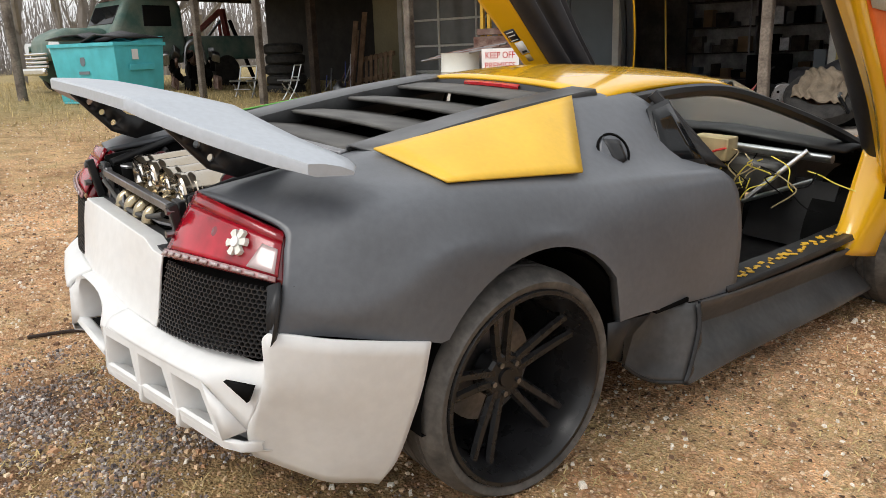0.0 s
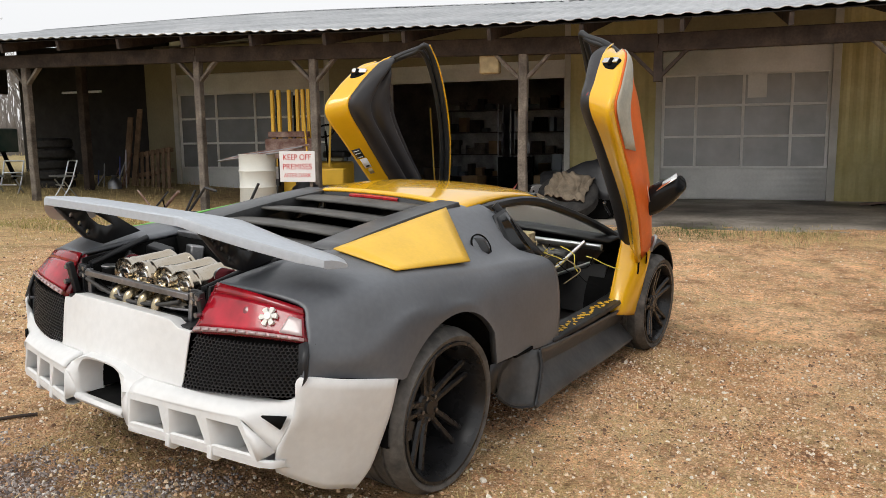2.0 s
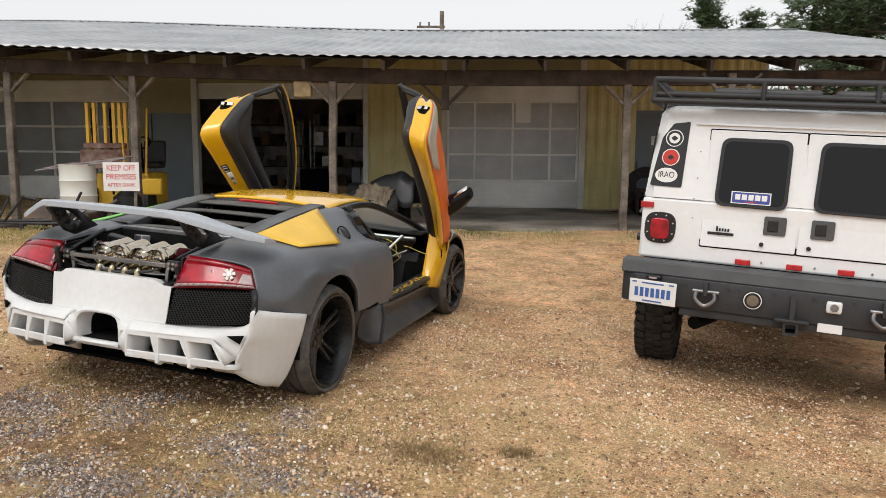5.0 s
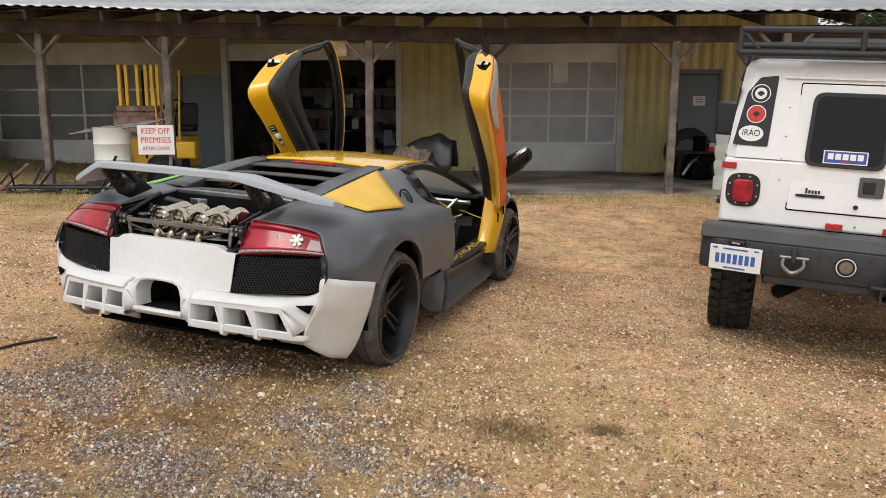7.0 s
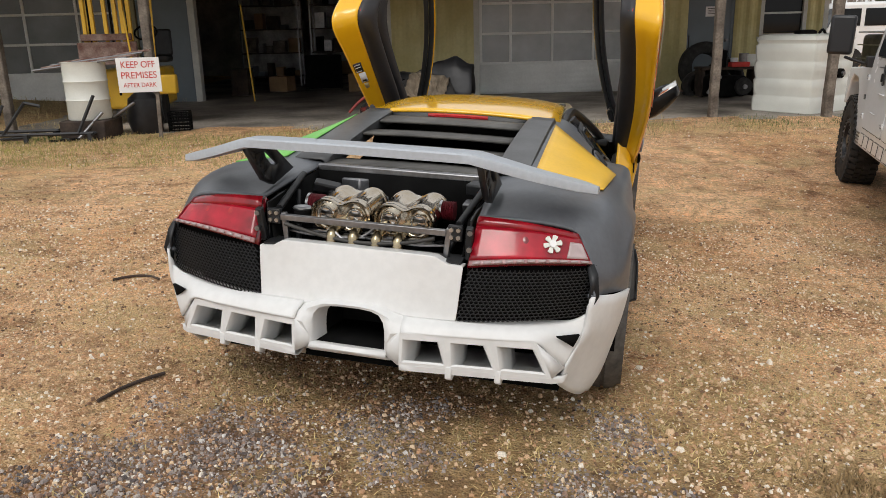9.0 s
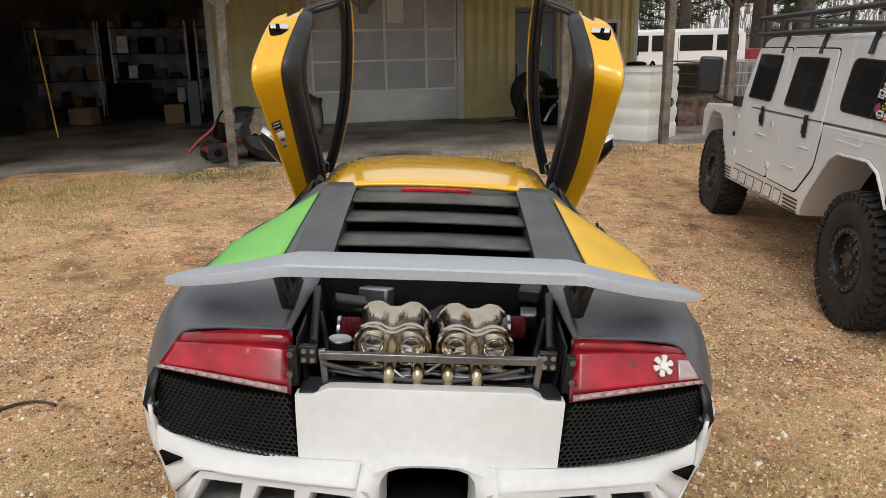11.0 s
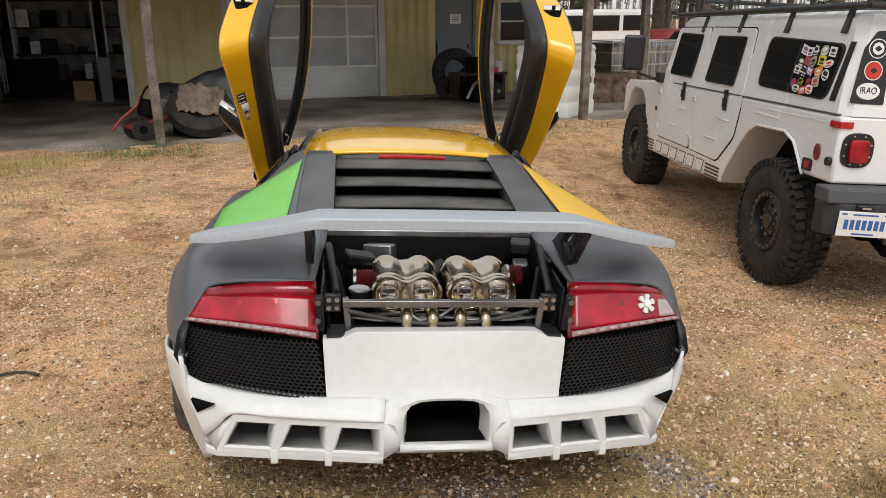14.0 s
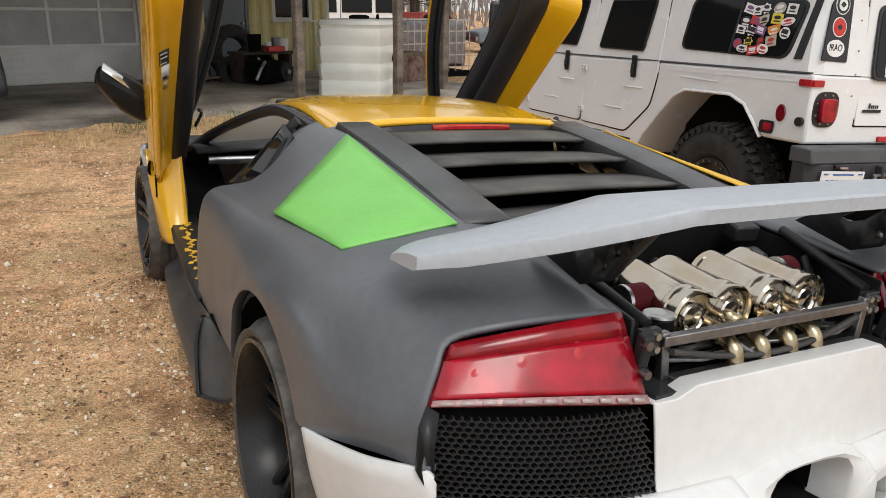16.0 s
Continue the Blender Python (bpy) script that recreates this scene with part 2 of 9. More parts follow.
def ground_z(x, y):
    """The yard falls gently to the east and levels out at the slab in front of the workshop."""
    s = smooth(2.5, 8.4, y)
    near = SLOPE_X * max(-12, min(8, x)) + SLOPE_Y * max(-8, min(10, y))
    far = 0.145 + 0.055 * max(0, min(10, -x - 6.2)) - 0.02 * max(0, min(10, x - 6))
    return near * (1 - s) + far * s


def thing(name, m, label, category, group="", kind=""):
    e = new(name)
    e.empty_display_size = 0.1
    e.matrix_world = m
    return tagged(e, label, category, group, kind)


def link_mesh(name, bm, material, parent=None, label="", shade=40, bevel=0.0, thick=0.0, offset=0.0, segments=2):
    me = bpy.data.meshes.new(name)
    bmesh.ops.recalc_face_normals(bm, faces=bm.faces)
    bm.to_mesh(me)
    bm.free()
    ob = new(name, me)
    for m in material if isinstance(material, (list, tuple)) else [material]:
        me.materials.append(m)
    if shade:
        for p in me.polygons:
            p.use_smooth = True
        me.set_sharp_from_angle(angle=radians(shade))
    if thick:
        s = ob.modifiers.new("thickness", "SOLIDIFY")
        s.thickness, s.offset = thick, offset
    if bevel:
        b = ob.modifiers.new("edges", "BEVEL")
        b.width, b.segments, b.limit_method, b.angle_limit = bevel, segments, "ANGLE", radians(35)
        b.harden_normals = False
    if parent:
        ob.parent = parent
    if label:
        ob["label"] = label
    return ob


part = link_mesh


def solid(name, bm, material, label, category, group="", kind="", m=None, **more):
    ob = link_mesh(name, bm, material, None, "", **more)
    if m is not None:
        ob.matrix_world = m
    return tagged(ob, label, category, group, kind)


def box(size, at=(0, 0, 0), turn=(0, 0, 0), bm=None):
    bm = bm or bmesh.new()
    m = pose(*at, *turn) @ Matrix.Diagonal((*size, 1))
    bmesh.ops.create_cube(bm, size=1, matrix=m)
    return bm


def rod(a, b, r, r2=None, seg=10, bm=None, cap=True):
    bm = bm or bmesh.new()
    a, b = Vector(a), Vector(b)
    d = b - a
    m = Matrix.Translation((a + b) / 2) @ d.to_track_quat("Z", "Y").to_matrix().to_4x4()
    bmesh.ops.create_cone(bm, cap_ends=cap, segments=seg, radius1=r, radius2=r if r2 is None else r2, depth=d.length, matrix=m)
    return bm


def spline(points, n):
    """A smooth run of n + 1 points through the given ones."""
    p = [Vector(q) for q in points]
    if len(p) == 2:
        return [p[0].lerp(p[1], i / n) for i in range(n + 1)]
    p = [p[0] * 2 - p[1]] + p + [p[-1] * 2 - p[-2]]
    out = []
    for i in range(n + 1):
        f = i / n * (len(p) - 3)
        k = min(int(f), len(p) - 4)
        t, (a, b, c, d) = f - k, p[k:k + 4]
        out.append(0.5 * (2 * b + (c - a) * t + (2 * a - 5 * b + 4 * c - d) * t * t + (3 * b - a - 3 * c + d) * t ** 3))
    return out


def tube(points, r, n=24, seg=8, bm=None, closed=False, flat=1.0):
    """A round bar along a smooth line."""
    bm = bm or bmesh.new()
    line = spline(list(points) + ([points[0]] if closed else []), n) if n else [Vector(p) for p in points]
    rings, side = [], None
    for i, c in enumerate(line):
        d = (line[min(i + 1, len(line) - 1)] - line[max(i - 1, 0)]).normalized()
        if side is None:
            side = d.orthogonal().normalized()
        side = (side - d * side.dot(d)).normalized()
        up = d.cross(side)
        rings.append([bm.verts.new(c + r * (math.cos(t) * side + flat * math.sin(t) * up)) for t in (2 * math.pi * k / seg for k in range(seg))])
    for a, b in zip(rings, rings[1:]):
        for k in range(seg):
            bm.faces.new((a[k], a[(k + 1) % seg], b[(k + 1) % seg], b[k]))
    bm.faces.new(rings[0][::-1])
    bm.faces.new(rings[-1])
    return bm


def sheet(rows, bm=None, close=False):
    """A skin over rows of points."""
    bm = bm or bmesh.new()
    vs = [[bm.verts.new(p) for p in row] for row in rows]
    for a, b in zip(vs, vs[1:]):
        for k in range(len(a) - (0 if close else 1)):
            q = [a[k], a[(k + 1) % len(a)], b[(k + 1) % len(a)], b[k]]
            if len({v.co.to_tuple(6) for v in q}) > 2:
                try:
                    bm.faces.new(q)
                except ValueError:
                    pass
    return bm


def loft(curves, n, sub=3):
    """A smooth skin over long curves, given by a few points each, refined across as well."""
    runs = [spline(c, n) for c in curves]
    cols = [spline([r[i] for r in runs], sub * (len(runs) - 1)) for i in range(n + 1)]
    return sheet(cols)


def patch(a, b, c, d, n=6, m=6, bulge=0.0):
    """A four-cornered skin: a-b below, d-c above; bulge lifts its middle along the normal."""
    a, b, c, d = map(Vector, (a, b, c, d))
    normal = (b - a).cross(d - a).normalized()
    rows = []
    for j in range(m + 1):
        t = j / m
        rows.append([a.lerp(b, i / n).lerp(d.lerp(c, i / n), t) + normal * bulge * 16 * (i / n) * (1 - i / n) * t * (1 - t) for i in range(n + 1)])
    return rows


def prism(outline, depth, plane="xz", at=0.0, bm=None):
    """A plate with the given outline in a plane, as deep as given along the third axis."""
    bm = bm or bmesh.new()
    place = {"xz": lambda u, v, d: (u, d, v), "xy": lambda u, v, d: (u, v, d), "yz": lambda u, v, d: (d, u, v)}[plane]
    lo = [bm.verts.new(place(u, v, at)) for u, v in outline]
    hi = [bm.verts.new(place(u, v, at + depth)) for u, v in outline]
    bm.faces.new(lo)
    bm.faces.new(hi[::-1])
    for i in range(len(lo)):
        j = (i + 1) % len(lo)
        bm.faces.new((lo[i], hi[i], hi[j], lo[j]))
    return bm


def round_rect(w, h, r, n=4, cx=0.0, cz=0.0):
    out = []
    for sx, sz, a in ((1, 1, 0), (-1, 1, 90), (-1, -1, 180), (1, -1, 270)):
        for i in range(n + 1):
            t = radians(a + 90 * i / n)
            out.append((cx + sx * (w / 2 - r) + r * math.cos(t), cz + sz * (h / 2 - r) + r * math.sin(t)))
    return out


def ring(outer, inner, depth, plane="xz", at=0.0):
    """A frame between two outlines of equal count."""
    bm = bmesh.new()
    place = {"xz": lambda u, v, d: (u, d, v), "xy": lambda u, v, d: (u, v, d), "yz": lambda u, v, d: (d, u, v)}[plane]
    loops = [[bm.verts.new(place(u, v, at + d)) for u, v in o] for o, d in ((outer, 0), (outer, depth), (inner, depth), (inner, 0))]
    k = len(outer)
    for a, b in zip(loops, loops[1:] + loops[:1]):
        for i in range(k):
            bm.faces.new((a[i], a[(i + 1) % k], b[(i + 1) % k], b[i]))
    return bm


def lathe(profile, seg=32, axis="x", bm=None, closed=False):
    """A turned body: profile of (along, radius)."""
    bm = bm or bmesh.new()
    place = {"x": lambda a, c, s: (a, c, s), "y": lambda a, c, s: (c, a, s), "z": lambda a, c, s: (c, s, a)}[axis]
    rings = [[bm.verts.new(place(a, r * math.cos(t), r * math.sin(t))) for t in (2 * math.pi * k / seg for k in range(seg))] for a, r in profile]
    pairs = list(zip(rings, rings[1:])) + ([(rings[-1], rings[0])] if closed else [])
    for a, b in pairs:
        for k in range(seg):
            bm.faces.new((a[k], a[(k + 1) % seg], b[(k + 1) % seg], b[k]))
    return bm


def words(text, size, material, parent, m, name="lettering", label="", fit=None, depth=0.001):
    """Raised letters in the built-in font, as a mesh, centred in its own xy plane."""
    cu = bpy.data.curves.new(name, "FONT")
    cu.body, cu.size, cu.align_x, cu.align_y, cu.extrude = text, size, "CENTER", "CENTER", depth
    tmp = new(name, cu)
    me = bpy.data.meshes.new_from_object(tmp.evaluated_get(bpy.context.evaluated_depsgraph_get()))
    bpy.data.objects.remove(tmp)
    me.materials.clear()
    me.materials.append(material)
    ob = new(name, me)
    ob.parent = parent
    if fit:
        wide = max(v.co.x for v in me.vertices) - min(v.co.x for v in me.vertices)
        m = m @ Matrix.Diagonal((fit / wide, 1, 1, 1))
    ob.matrix_basis = m
    if label:
        ob["label"] = label
    return ob


def mirror_x(bm):
    bmesh.ops.scale(bm, vec=(-1, 1, 1), verts=bm.verts)
    return bm

# ---- ground ----
# crushed grey stone lies in these spots: x, y, radius
GREY_SPOTS = ((0.92, -0.57, 0.13), (1.14, -0.83, 0.14), (0.46, -1.2, 0.19), (0.88, -1.22, 0.15), (-0.58, -0.34, 0.17), (-0.07, -1.38, 0.12), (1.52, -1.05, 0.12), (1.02, -0.09, 0.11), (-0.47, -0.22, 0.19), (-0.86, -0.41, 0.15), (0.39, -1.05, 0.17), (0.14, -0.97, 0.14), (0.82, -0.52, 0.14), (0.1, -0.08, 0.15), (-0.54, -0.21, 0.19), (-0.26, -0.52, 0.14), (1.01, -0.05, 0.09), (0.19, -0.29, 0.11))


def ground_material():
    m = bpy.data.materials.new("gravel_and_dry_grass")
    m.use_nodes = True
    n, l = m.node_tree.nodes, m.node_tree.links
    b = n["Principled BSDF"]
    b.inputs["Roughness"].default_value = 0.9
    co = n.new("ShaderNodeTexCoord").outputs["Object"]

    def tex(scale, detail=6, rough=0.55):
        t = n.new("ShaderNodeTexNoise")
        t.inputs["Scale"].default_value, t.inputs["Detail"].default_value, t.inputs["Roughness"].default_value = scale, detail, rough
        l.new(co, t.inputs["Vector"])
        return t.outputs["Fac"]

    def ramp(fac, *stops):
        r = n.new("ShaderNodeValToRGB")
        e = r.color_ramp.elements
        while len(e) < len(stops):
            e.new(0.5)
        for k, (at, c) in zip(e, stops):
            k.position, k.color = at, (*c, 1)
        l.new(fac, r.inputs[0])
        return r.outputs[0]

    def mix(fac, a, c, how="MIX"):
        x = n.new("ShaderNodeMix")
        x.data_type, x.blend_type = "RGBA", how
        if isinstance(fac, float):
            x.inputs["Factor"].default_value = fac
        else:
            l.new(fac, x.inputs["Factor"])
        l.new(a, x.inputs["A"])
        l.new(c, x.inputs["B"])
        return x.outputs["Result"]

    def remap(value, lo, hi):
        r = n.new("ShaderNodeMapRange")
        r.inputs["From Min"].default_value, r.inputs["From Max"].default_value = lo, hi
        l.new(value, r.inputs["Value"])
        return r.outputs[0]

    def cells(scale):
        v = n.new("ShaderNodeTexVoronoi")
        v.inputs["Scale"].default_value = scale
        l.new(co, v.inputs["Vector"])
        return v

    tan = ramp(tex(1.1), (0.3, (0.70, 0.45, 0.245)), (0.5, (0.84, 0.58, 0.335)), (0.7, (0.92, 0.69, 0.43)))
    grain = ramp(tex(70, 5, 0.75), (0.36, (0.52, 0.46, 0.39)), (0.47, (0.95, 0.92, 0.88)), (0.60, (1.15, 1.13, 1.08)))
    tan = mix(1.0, tan, grain, "MULTIPLY")
    small, big = cells(85), cells(48)
    stone = ramp(small.outputs["Color"], (0.12, (0.46, 0.285, 0.155)), (0.34, (0.78, 0.53, 0.305)), (0.56, (0.72, 0.43, 0.23)), (0.74, (0.90, 0.69, 0.45)), (0.90, (0.96, 0.86, 0.70)))
    stone_grey = ramp(big.outputs["Color"], (0.15, (0.085, 0.072, 0.068)), (0.5, (0.235, 0.205, 0.18)), (0.85, (0.60, 0.53, 0.46)))
    # the shade in the gaps between stones is put into the colour, both sizes
    edge = ramp(small.outputs["Distance"], (0.20, (1.15, 1.15, 1.15)), (0.52, (0.60, 0.53, 0.46)))
    stone = mix(1.0, stone, edge, "MULTIPLY")
    edge2 = ramp(big.outputs["Distance"], (0.22, (1.1, 1.1, 1.1)), (0.56, (0.25, 0.22, 0.19)))
    stone_grey = mix(1.0, stone_grey, edge2, "MULTIPLY")
    where = ramp(tex(0.9, 8, 0.6), (0.36, (0.35, 0.35, 0.35)), (0.58, (0.92, 0.92, 0.92)))
    c = mix(where, tan, stone)
    # grey gravel lies in patches behind the car
    sep = n.new("ShaderNodeSeparateXYZ")
    l.new(co, sep.inputs[0])
    most = None
    for x, y, r in GREY_SPOTS:
        d = n.new("ShaderNodeVectorMath")
        d.operation = "DISTANCE"
        flat = n.new("ShaderNodeCombineXYZ")
        l.new(sep.outputs["X"], flat.inputs["X"])
        l.new(sep.outputs["Y"], flat.inputs["Y"])
        l.new(flat.outputs[0], d.inputs[0])
        d.inputs[1].default_value = (x, y, 0)
        near = n.new("ShaderNodeMapRange")
        near.inputs["From Min"].default_value, near.inputs["From Max"].default_value = r * 2.2, r * 0.2
        l.new(d.outputs["Value"], near.inputs["Value"])
        if most is None:
            most = near.outputs[0]
        else:
            k = n.new("ShaderNodeMath")
            k.operation = "MAXIMUM"
            l.new(most, k.inputs[0])
            l.new(near.outputs[0], k.inputs[1])
            most = k.outputs[0]
    add = n.new("ShaderNodeMath")
    add.operation = "ADD"
    l.new(most, add.inputs[0])
    l.new(tex(6.5, 10, 0.75), add.inputs[1])
    part_ = n.new("ShaderNodeMath")
    part_.operation = "MULTIPLY"
    part_.inputs[1].default_value = 0.6
    l.new(add.outputs[0], part_.inputs[0])
    patches = ramp(part_.outputs[0], (0.44, (0, 0, 0)), (0.60, (0.2, 0.2, 0.2)), (0.85, (0.6, 0.6, 0.6)))
    # mats of golden dead grass lie between the stones behind the car
    mats = n.new("ShaderNodeVectorMath")
    mats.operation = "DISTANCE"
    mats.inputs[1].default_value = (0.9, -1.0, 0)
    l.new(co, mats.inputs[0])
    near = n.new("ShaderNodeMapRange")
    near.inputs["From Min"].default_value, near.inputs["From Max"].default_value = 3.2, 0.8
    near.inputs["To Min"].default_value, near.inputs["To Max"].default_value = -0.25, 0.12
    l.new(mats.outputs["Value"], near.inputs["Value"])
    add = n.new("ShaderNodeMath")
    l.new(near.outputs[0], add.inputs[0])
    l.new(tex(2.2, 8, 0.65), add.inputs[1])
    golden = ramp(tex(75, 5, 0.8), (0.36, (0.20, 0.145, 0.055)), (0.5, (0.44, 0.315, 0.125)), (0.64, (0.60, 0.46, 0.23)))
    c = mix(ramp(add.outputs[0], (0.46, (0, 0, 0)), (0.60, (0.70, 0.70, 0.70))), c, golden)
    c = mix(patches, c, stone_grey)
    # trodden dead grass, thicker towards the west
    straw = ramp(tex(60, 5, 0.75), (0.36, (0.32, 0.205, 0.09)), (0.5, (0.64, 0.435, 0.215)), (0.7, (0.78, 0.585, 0.325)))
    west = n.new("ShaderNodeMapRange")
    west.inputs["From Min"].default_value, west.inputs["From Max"].default_value = -12, 6
    west.inputs["To Min"].default_value, west.inputs["To Max"].default_value = 0.20, -0.10
    l.new(sep.outputs["X"], west.inputs["Value"])
    add2 = n.new("ShaderNodeMath")
    l.new(tex(0.75, 9, 0.65), add2.inputs[0])
    l.new(west.outputs[0], add2.inputs[1])
    c = mix(ramp(add2.outputs[0], (0.52, (0, 0, 0)), (0.71, (0.70, 0.70, 0.70))), c, straw)
    damp = ramp(tex(0.55, 7, 0.6), (0.34, (0.80, 0.73, 0.66)), (0.48, (1, 1, 1)))
    c = mix(1.0, c, damp, "MULTIPLY")
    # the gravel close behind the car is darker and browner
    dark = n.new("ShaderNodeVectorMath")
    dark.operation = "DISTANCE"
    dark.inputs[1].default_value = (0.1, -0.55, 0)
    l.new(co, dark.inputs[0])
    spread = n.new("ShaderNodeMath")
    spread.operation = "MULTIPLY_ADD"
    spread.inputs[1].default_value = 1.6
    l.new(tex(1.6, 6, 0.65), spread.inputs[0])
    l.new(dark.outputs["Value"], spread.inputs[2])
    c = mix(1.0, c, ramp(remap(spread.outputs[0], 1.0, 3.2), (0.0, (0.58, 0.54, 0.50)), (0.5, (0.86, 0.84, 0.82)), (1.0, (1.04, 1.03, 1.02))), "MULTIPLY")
    # hand-size mottling: leaf crumbs, scuffs, and lumps' light tops and shaded hollows painted in
    c = mix(1.0, c, ramp(tex(7, 6, 0.7), (0.33, (0.60, 0.52, 0.45)), (0.47, (1, 1, 1)), (0.66, (1.18, 1.13, 1.08))), "MULTIPLY")
    c = mix(1.0, c, ramp(tex(26, 4, 0.65), (0.33, (0.52, 0.46, 0.40)), (0.45, (1, 1, 1)), (0.62, (1.18, 1.15, 1.12))), "MULTIPLY")
    # olive mats of thin grass and brown bare spots, a stride across
    olive = ramp(tex(95, 4, 0.75), (0.36, (0.20, 0.145, 0.05)), (0.5, (0.56, 0.42, 0.19)), (0.62, (0.84, 0.67, 0.36)))
    c = mix(ramp(tex(1.7, 9, 0.68), (0.50, (0, 0, 0)), (0.62, (0.55, 0.55, 0.55))), c, olive)
    c = mix(1.0, c, ramp(tex(2.6, 7, 0.66), (0.35, (0.58, 0.50, 0.45)), (0.47, (0.96, 0.95, 0.95)), (0.66, (1.14, 1.13, 1.13))), "MULTIPLY")
    # the meadow to the west is greener
    meadow = ramp(tex(9, 8, 0.75), (0.35, (0.14, 0.125, 0.045)), (0.5, (0.30, 0.245, 0.095)), (0.68, (0.46, 0.375, 0.175)))
    c = mix(ramp(remap(sep.outputs["X"], -3.0, -11.0), (0.0, (0, 0, 0)), (1.0, (0.88, 0.88, 0.88))), c, meadow)
    tone = n.new("ShaderNodeRGB")
    tone.outputs[0].default_value = (1.03, 1.01, 1.03, 1)
    c = mix(1.0, c, tone.outputs[0], "MULTIPLY")
    l.new(c, b.inputs["Base Color"])
    u = n.new("ShaderNodeBump")
    u.inputs["Strength"].default_value, u.inputs["Distance"].default_value = 1.0, 0.018
    hmix = mix(0.5, ramp(small.outputs["Distance"], (0.1, (1, 1, 1)), (0.6, (0, 0, 0))), ramp(tex(90, 5, 0.7), (0.2, (0, 0, 0)), (0.8, (1, 1, 1))))
    l.new(hmix, u.inputs["Height"])
    l.new(u.outputs[0], b.inputs["Normal"])
    return m


def steps(fine_from, fine_to, fine, far):
    """Grid lines, close together over a stretch and ever wider beyond it."""
    mid = list(np.arange(fine_from, fine_to + fine / 2, fine))
    out, d = [], fine
    x = fine_to
    while x < far:
        d *= 1.25
        x += d
        out.append(x)
    lo, d, x = [], fine, fine_from
    while x > -far:
        d *= 1.25
        x -= d
        lo.append(x)
    return lo[::-1] + mid + out


def spill(x, y):
    """Dirt washed up in tongues over the slab's front edge."""
    k = max(0.0, 1 - abs(y - 8.45) / (0.55 + 0.35 * noise.noise((x * 0.5, 7, 4))))
    return k * (0.075 * max(0.0, noise.noise((x * 0.55, 2, 9)) + 0.25) + 0.02 * noise.noise((x * 3.1, y * 3.1, 5))) if -9 < x < 9 else 0.0


def build_ground():
    xs, ys = steps(-5, 6, 0.12, 320), steps(-5, 9, 0.12, 320)
    rough = lambda x, y: 0.012 * noise.noise((x * 1.3, y * 1.3, 0)) + 0.006 * noise.noise((x * 5, y * 5, 3)) + spill(x, y)
    verts = [(x, y, ground_z(x, y) + (rough(x, y) if abs(x) < 30 and abs(y) < 30 else 0)) for y in ys for x in xs]
    k = len(xs)
    faces = [(j * k + i, j * k + i + 1, (j + 1) * k + i + 1, (j + 1) * k + i) for j in range(len(ys) - 1) for i in range(k - 1)]
    me = bpy.data.meshes.new("ground")
    me.from_pydata(verts, [], faces)
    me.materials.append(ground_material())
    me.polygons.foreach_set("use_smooth", [True] * len(me.polygons))
    return tagged(new("ground", me), "tan gravel yard with grey stones and trodden dry grass", "ground", kind="structure")


build_ground()


# ---- the workshop ----
WALL_Y, POST_Y, EAVE_Y, RIDGE_Y = 13.7, 8.7, 8.05, 16.2
WEST, EAST, ROOF_WEST = -13.2, 8.3, -17.2


def eave_z(x):
    return 2.92 + 0.30 * smooth(1.5, -11, x) if x < 1.5 else 2.92


slab = box((EAST - WEST + 0.6, 15.4, 0.5), ((EAST + WEST) / 2, 8.35 + 7.7, SLAB - 0.25))
solid("floor_slab", slab, CONCRETE, "stained brown concrete slab under the porch roof", "floor", kind="structure", bevel=0.03)


def wall_piece(name, x0, x1, z0, z1, material, label, y=WALL_Y, t=0.15, ribs=0.0):
    bm = bmesh.new()
    if ribs:
        xs = np.arange(x0, x1 + 1e-6, ribs / 4)
        wave = [(float(x), y - (0.028 if i % 4 == 1 or i % 4 == 2 else 0.0)) for i, x in enumerate(xs)]
        wave[-1] = (x1, wave[-1][1])
        front = [[(x, yy, z) for x, yy in wave] for z in (z0, z1)]
        back = [[(x, y + t, z) for x, _ in wave] for z in (z1, z0)]
        sheet(front + back + front[:1], bm)
        bmesh.ops.remove_doubles(bm, verts=bm.verts, dist=1e-5)
        bmesh.ops.holes_fill(bm, edges=bm.edges)
    else:
        box((x1 - x0, t, z1 - z0), ((x0 + x1) / 2, y + t / 2, (z0 + z1) / 2), bm=bm)
    return solid(name, bm, material, label, "wall", kind="structure", shade=20)


TOP = 3.75
OPEN0, OPEN1 = -4.78, -0.85
D1 = (-10.55, -6.42)
D3 = (1.10, 4.14)
wall_piece("wall_north_1", -11.5, D1[0] - 0.12, SLAB, TOP, CREAM_WALL, "cream painted wall beside the open bay")
wall_piece("wall_north_2", D1[1] + 0.12, -6.02, SLAB, TOP, CREAM_WALL, "cream painted wall between the doors")
wall_piece("wall_north_3", -6.02, OPEN0 - 0.14, 2.32, TOP, CREAM_WALL, "cream painted wall over the grey door")
wall_piece("wall_north_4", OPEN0, OPEN1, 3.02, TOP, CREAM_WALL, "cream wall over the open bay door")
wall_piece("wall_north_5", OPEN1 + 0.12, D3[0] - 0.12, SLAB, TOP, YELLOW_WALL, "faded yellow ribbed sheet-metal wall", ribs=0.3)
wall_piece("wall_north_6", D1[0], D1[1], 3.08, TOP, CREAM_WALL, "cream wall over the overhead door")
wall_piece("wall_north_7", D3[0], D3[1], 3.08, TOP, CREAM_WALL, "cream wall over the overhead door")
wall_piece("wall_north_8", D3[1] + 0.14, 5.42, SLAB, TOP, YELLOW_WALL, "yellow ribbed sheet-metal wall", ribs=0.23)
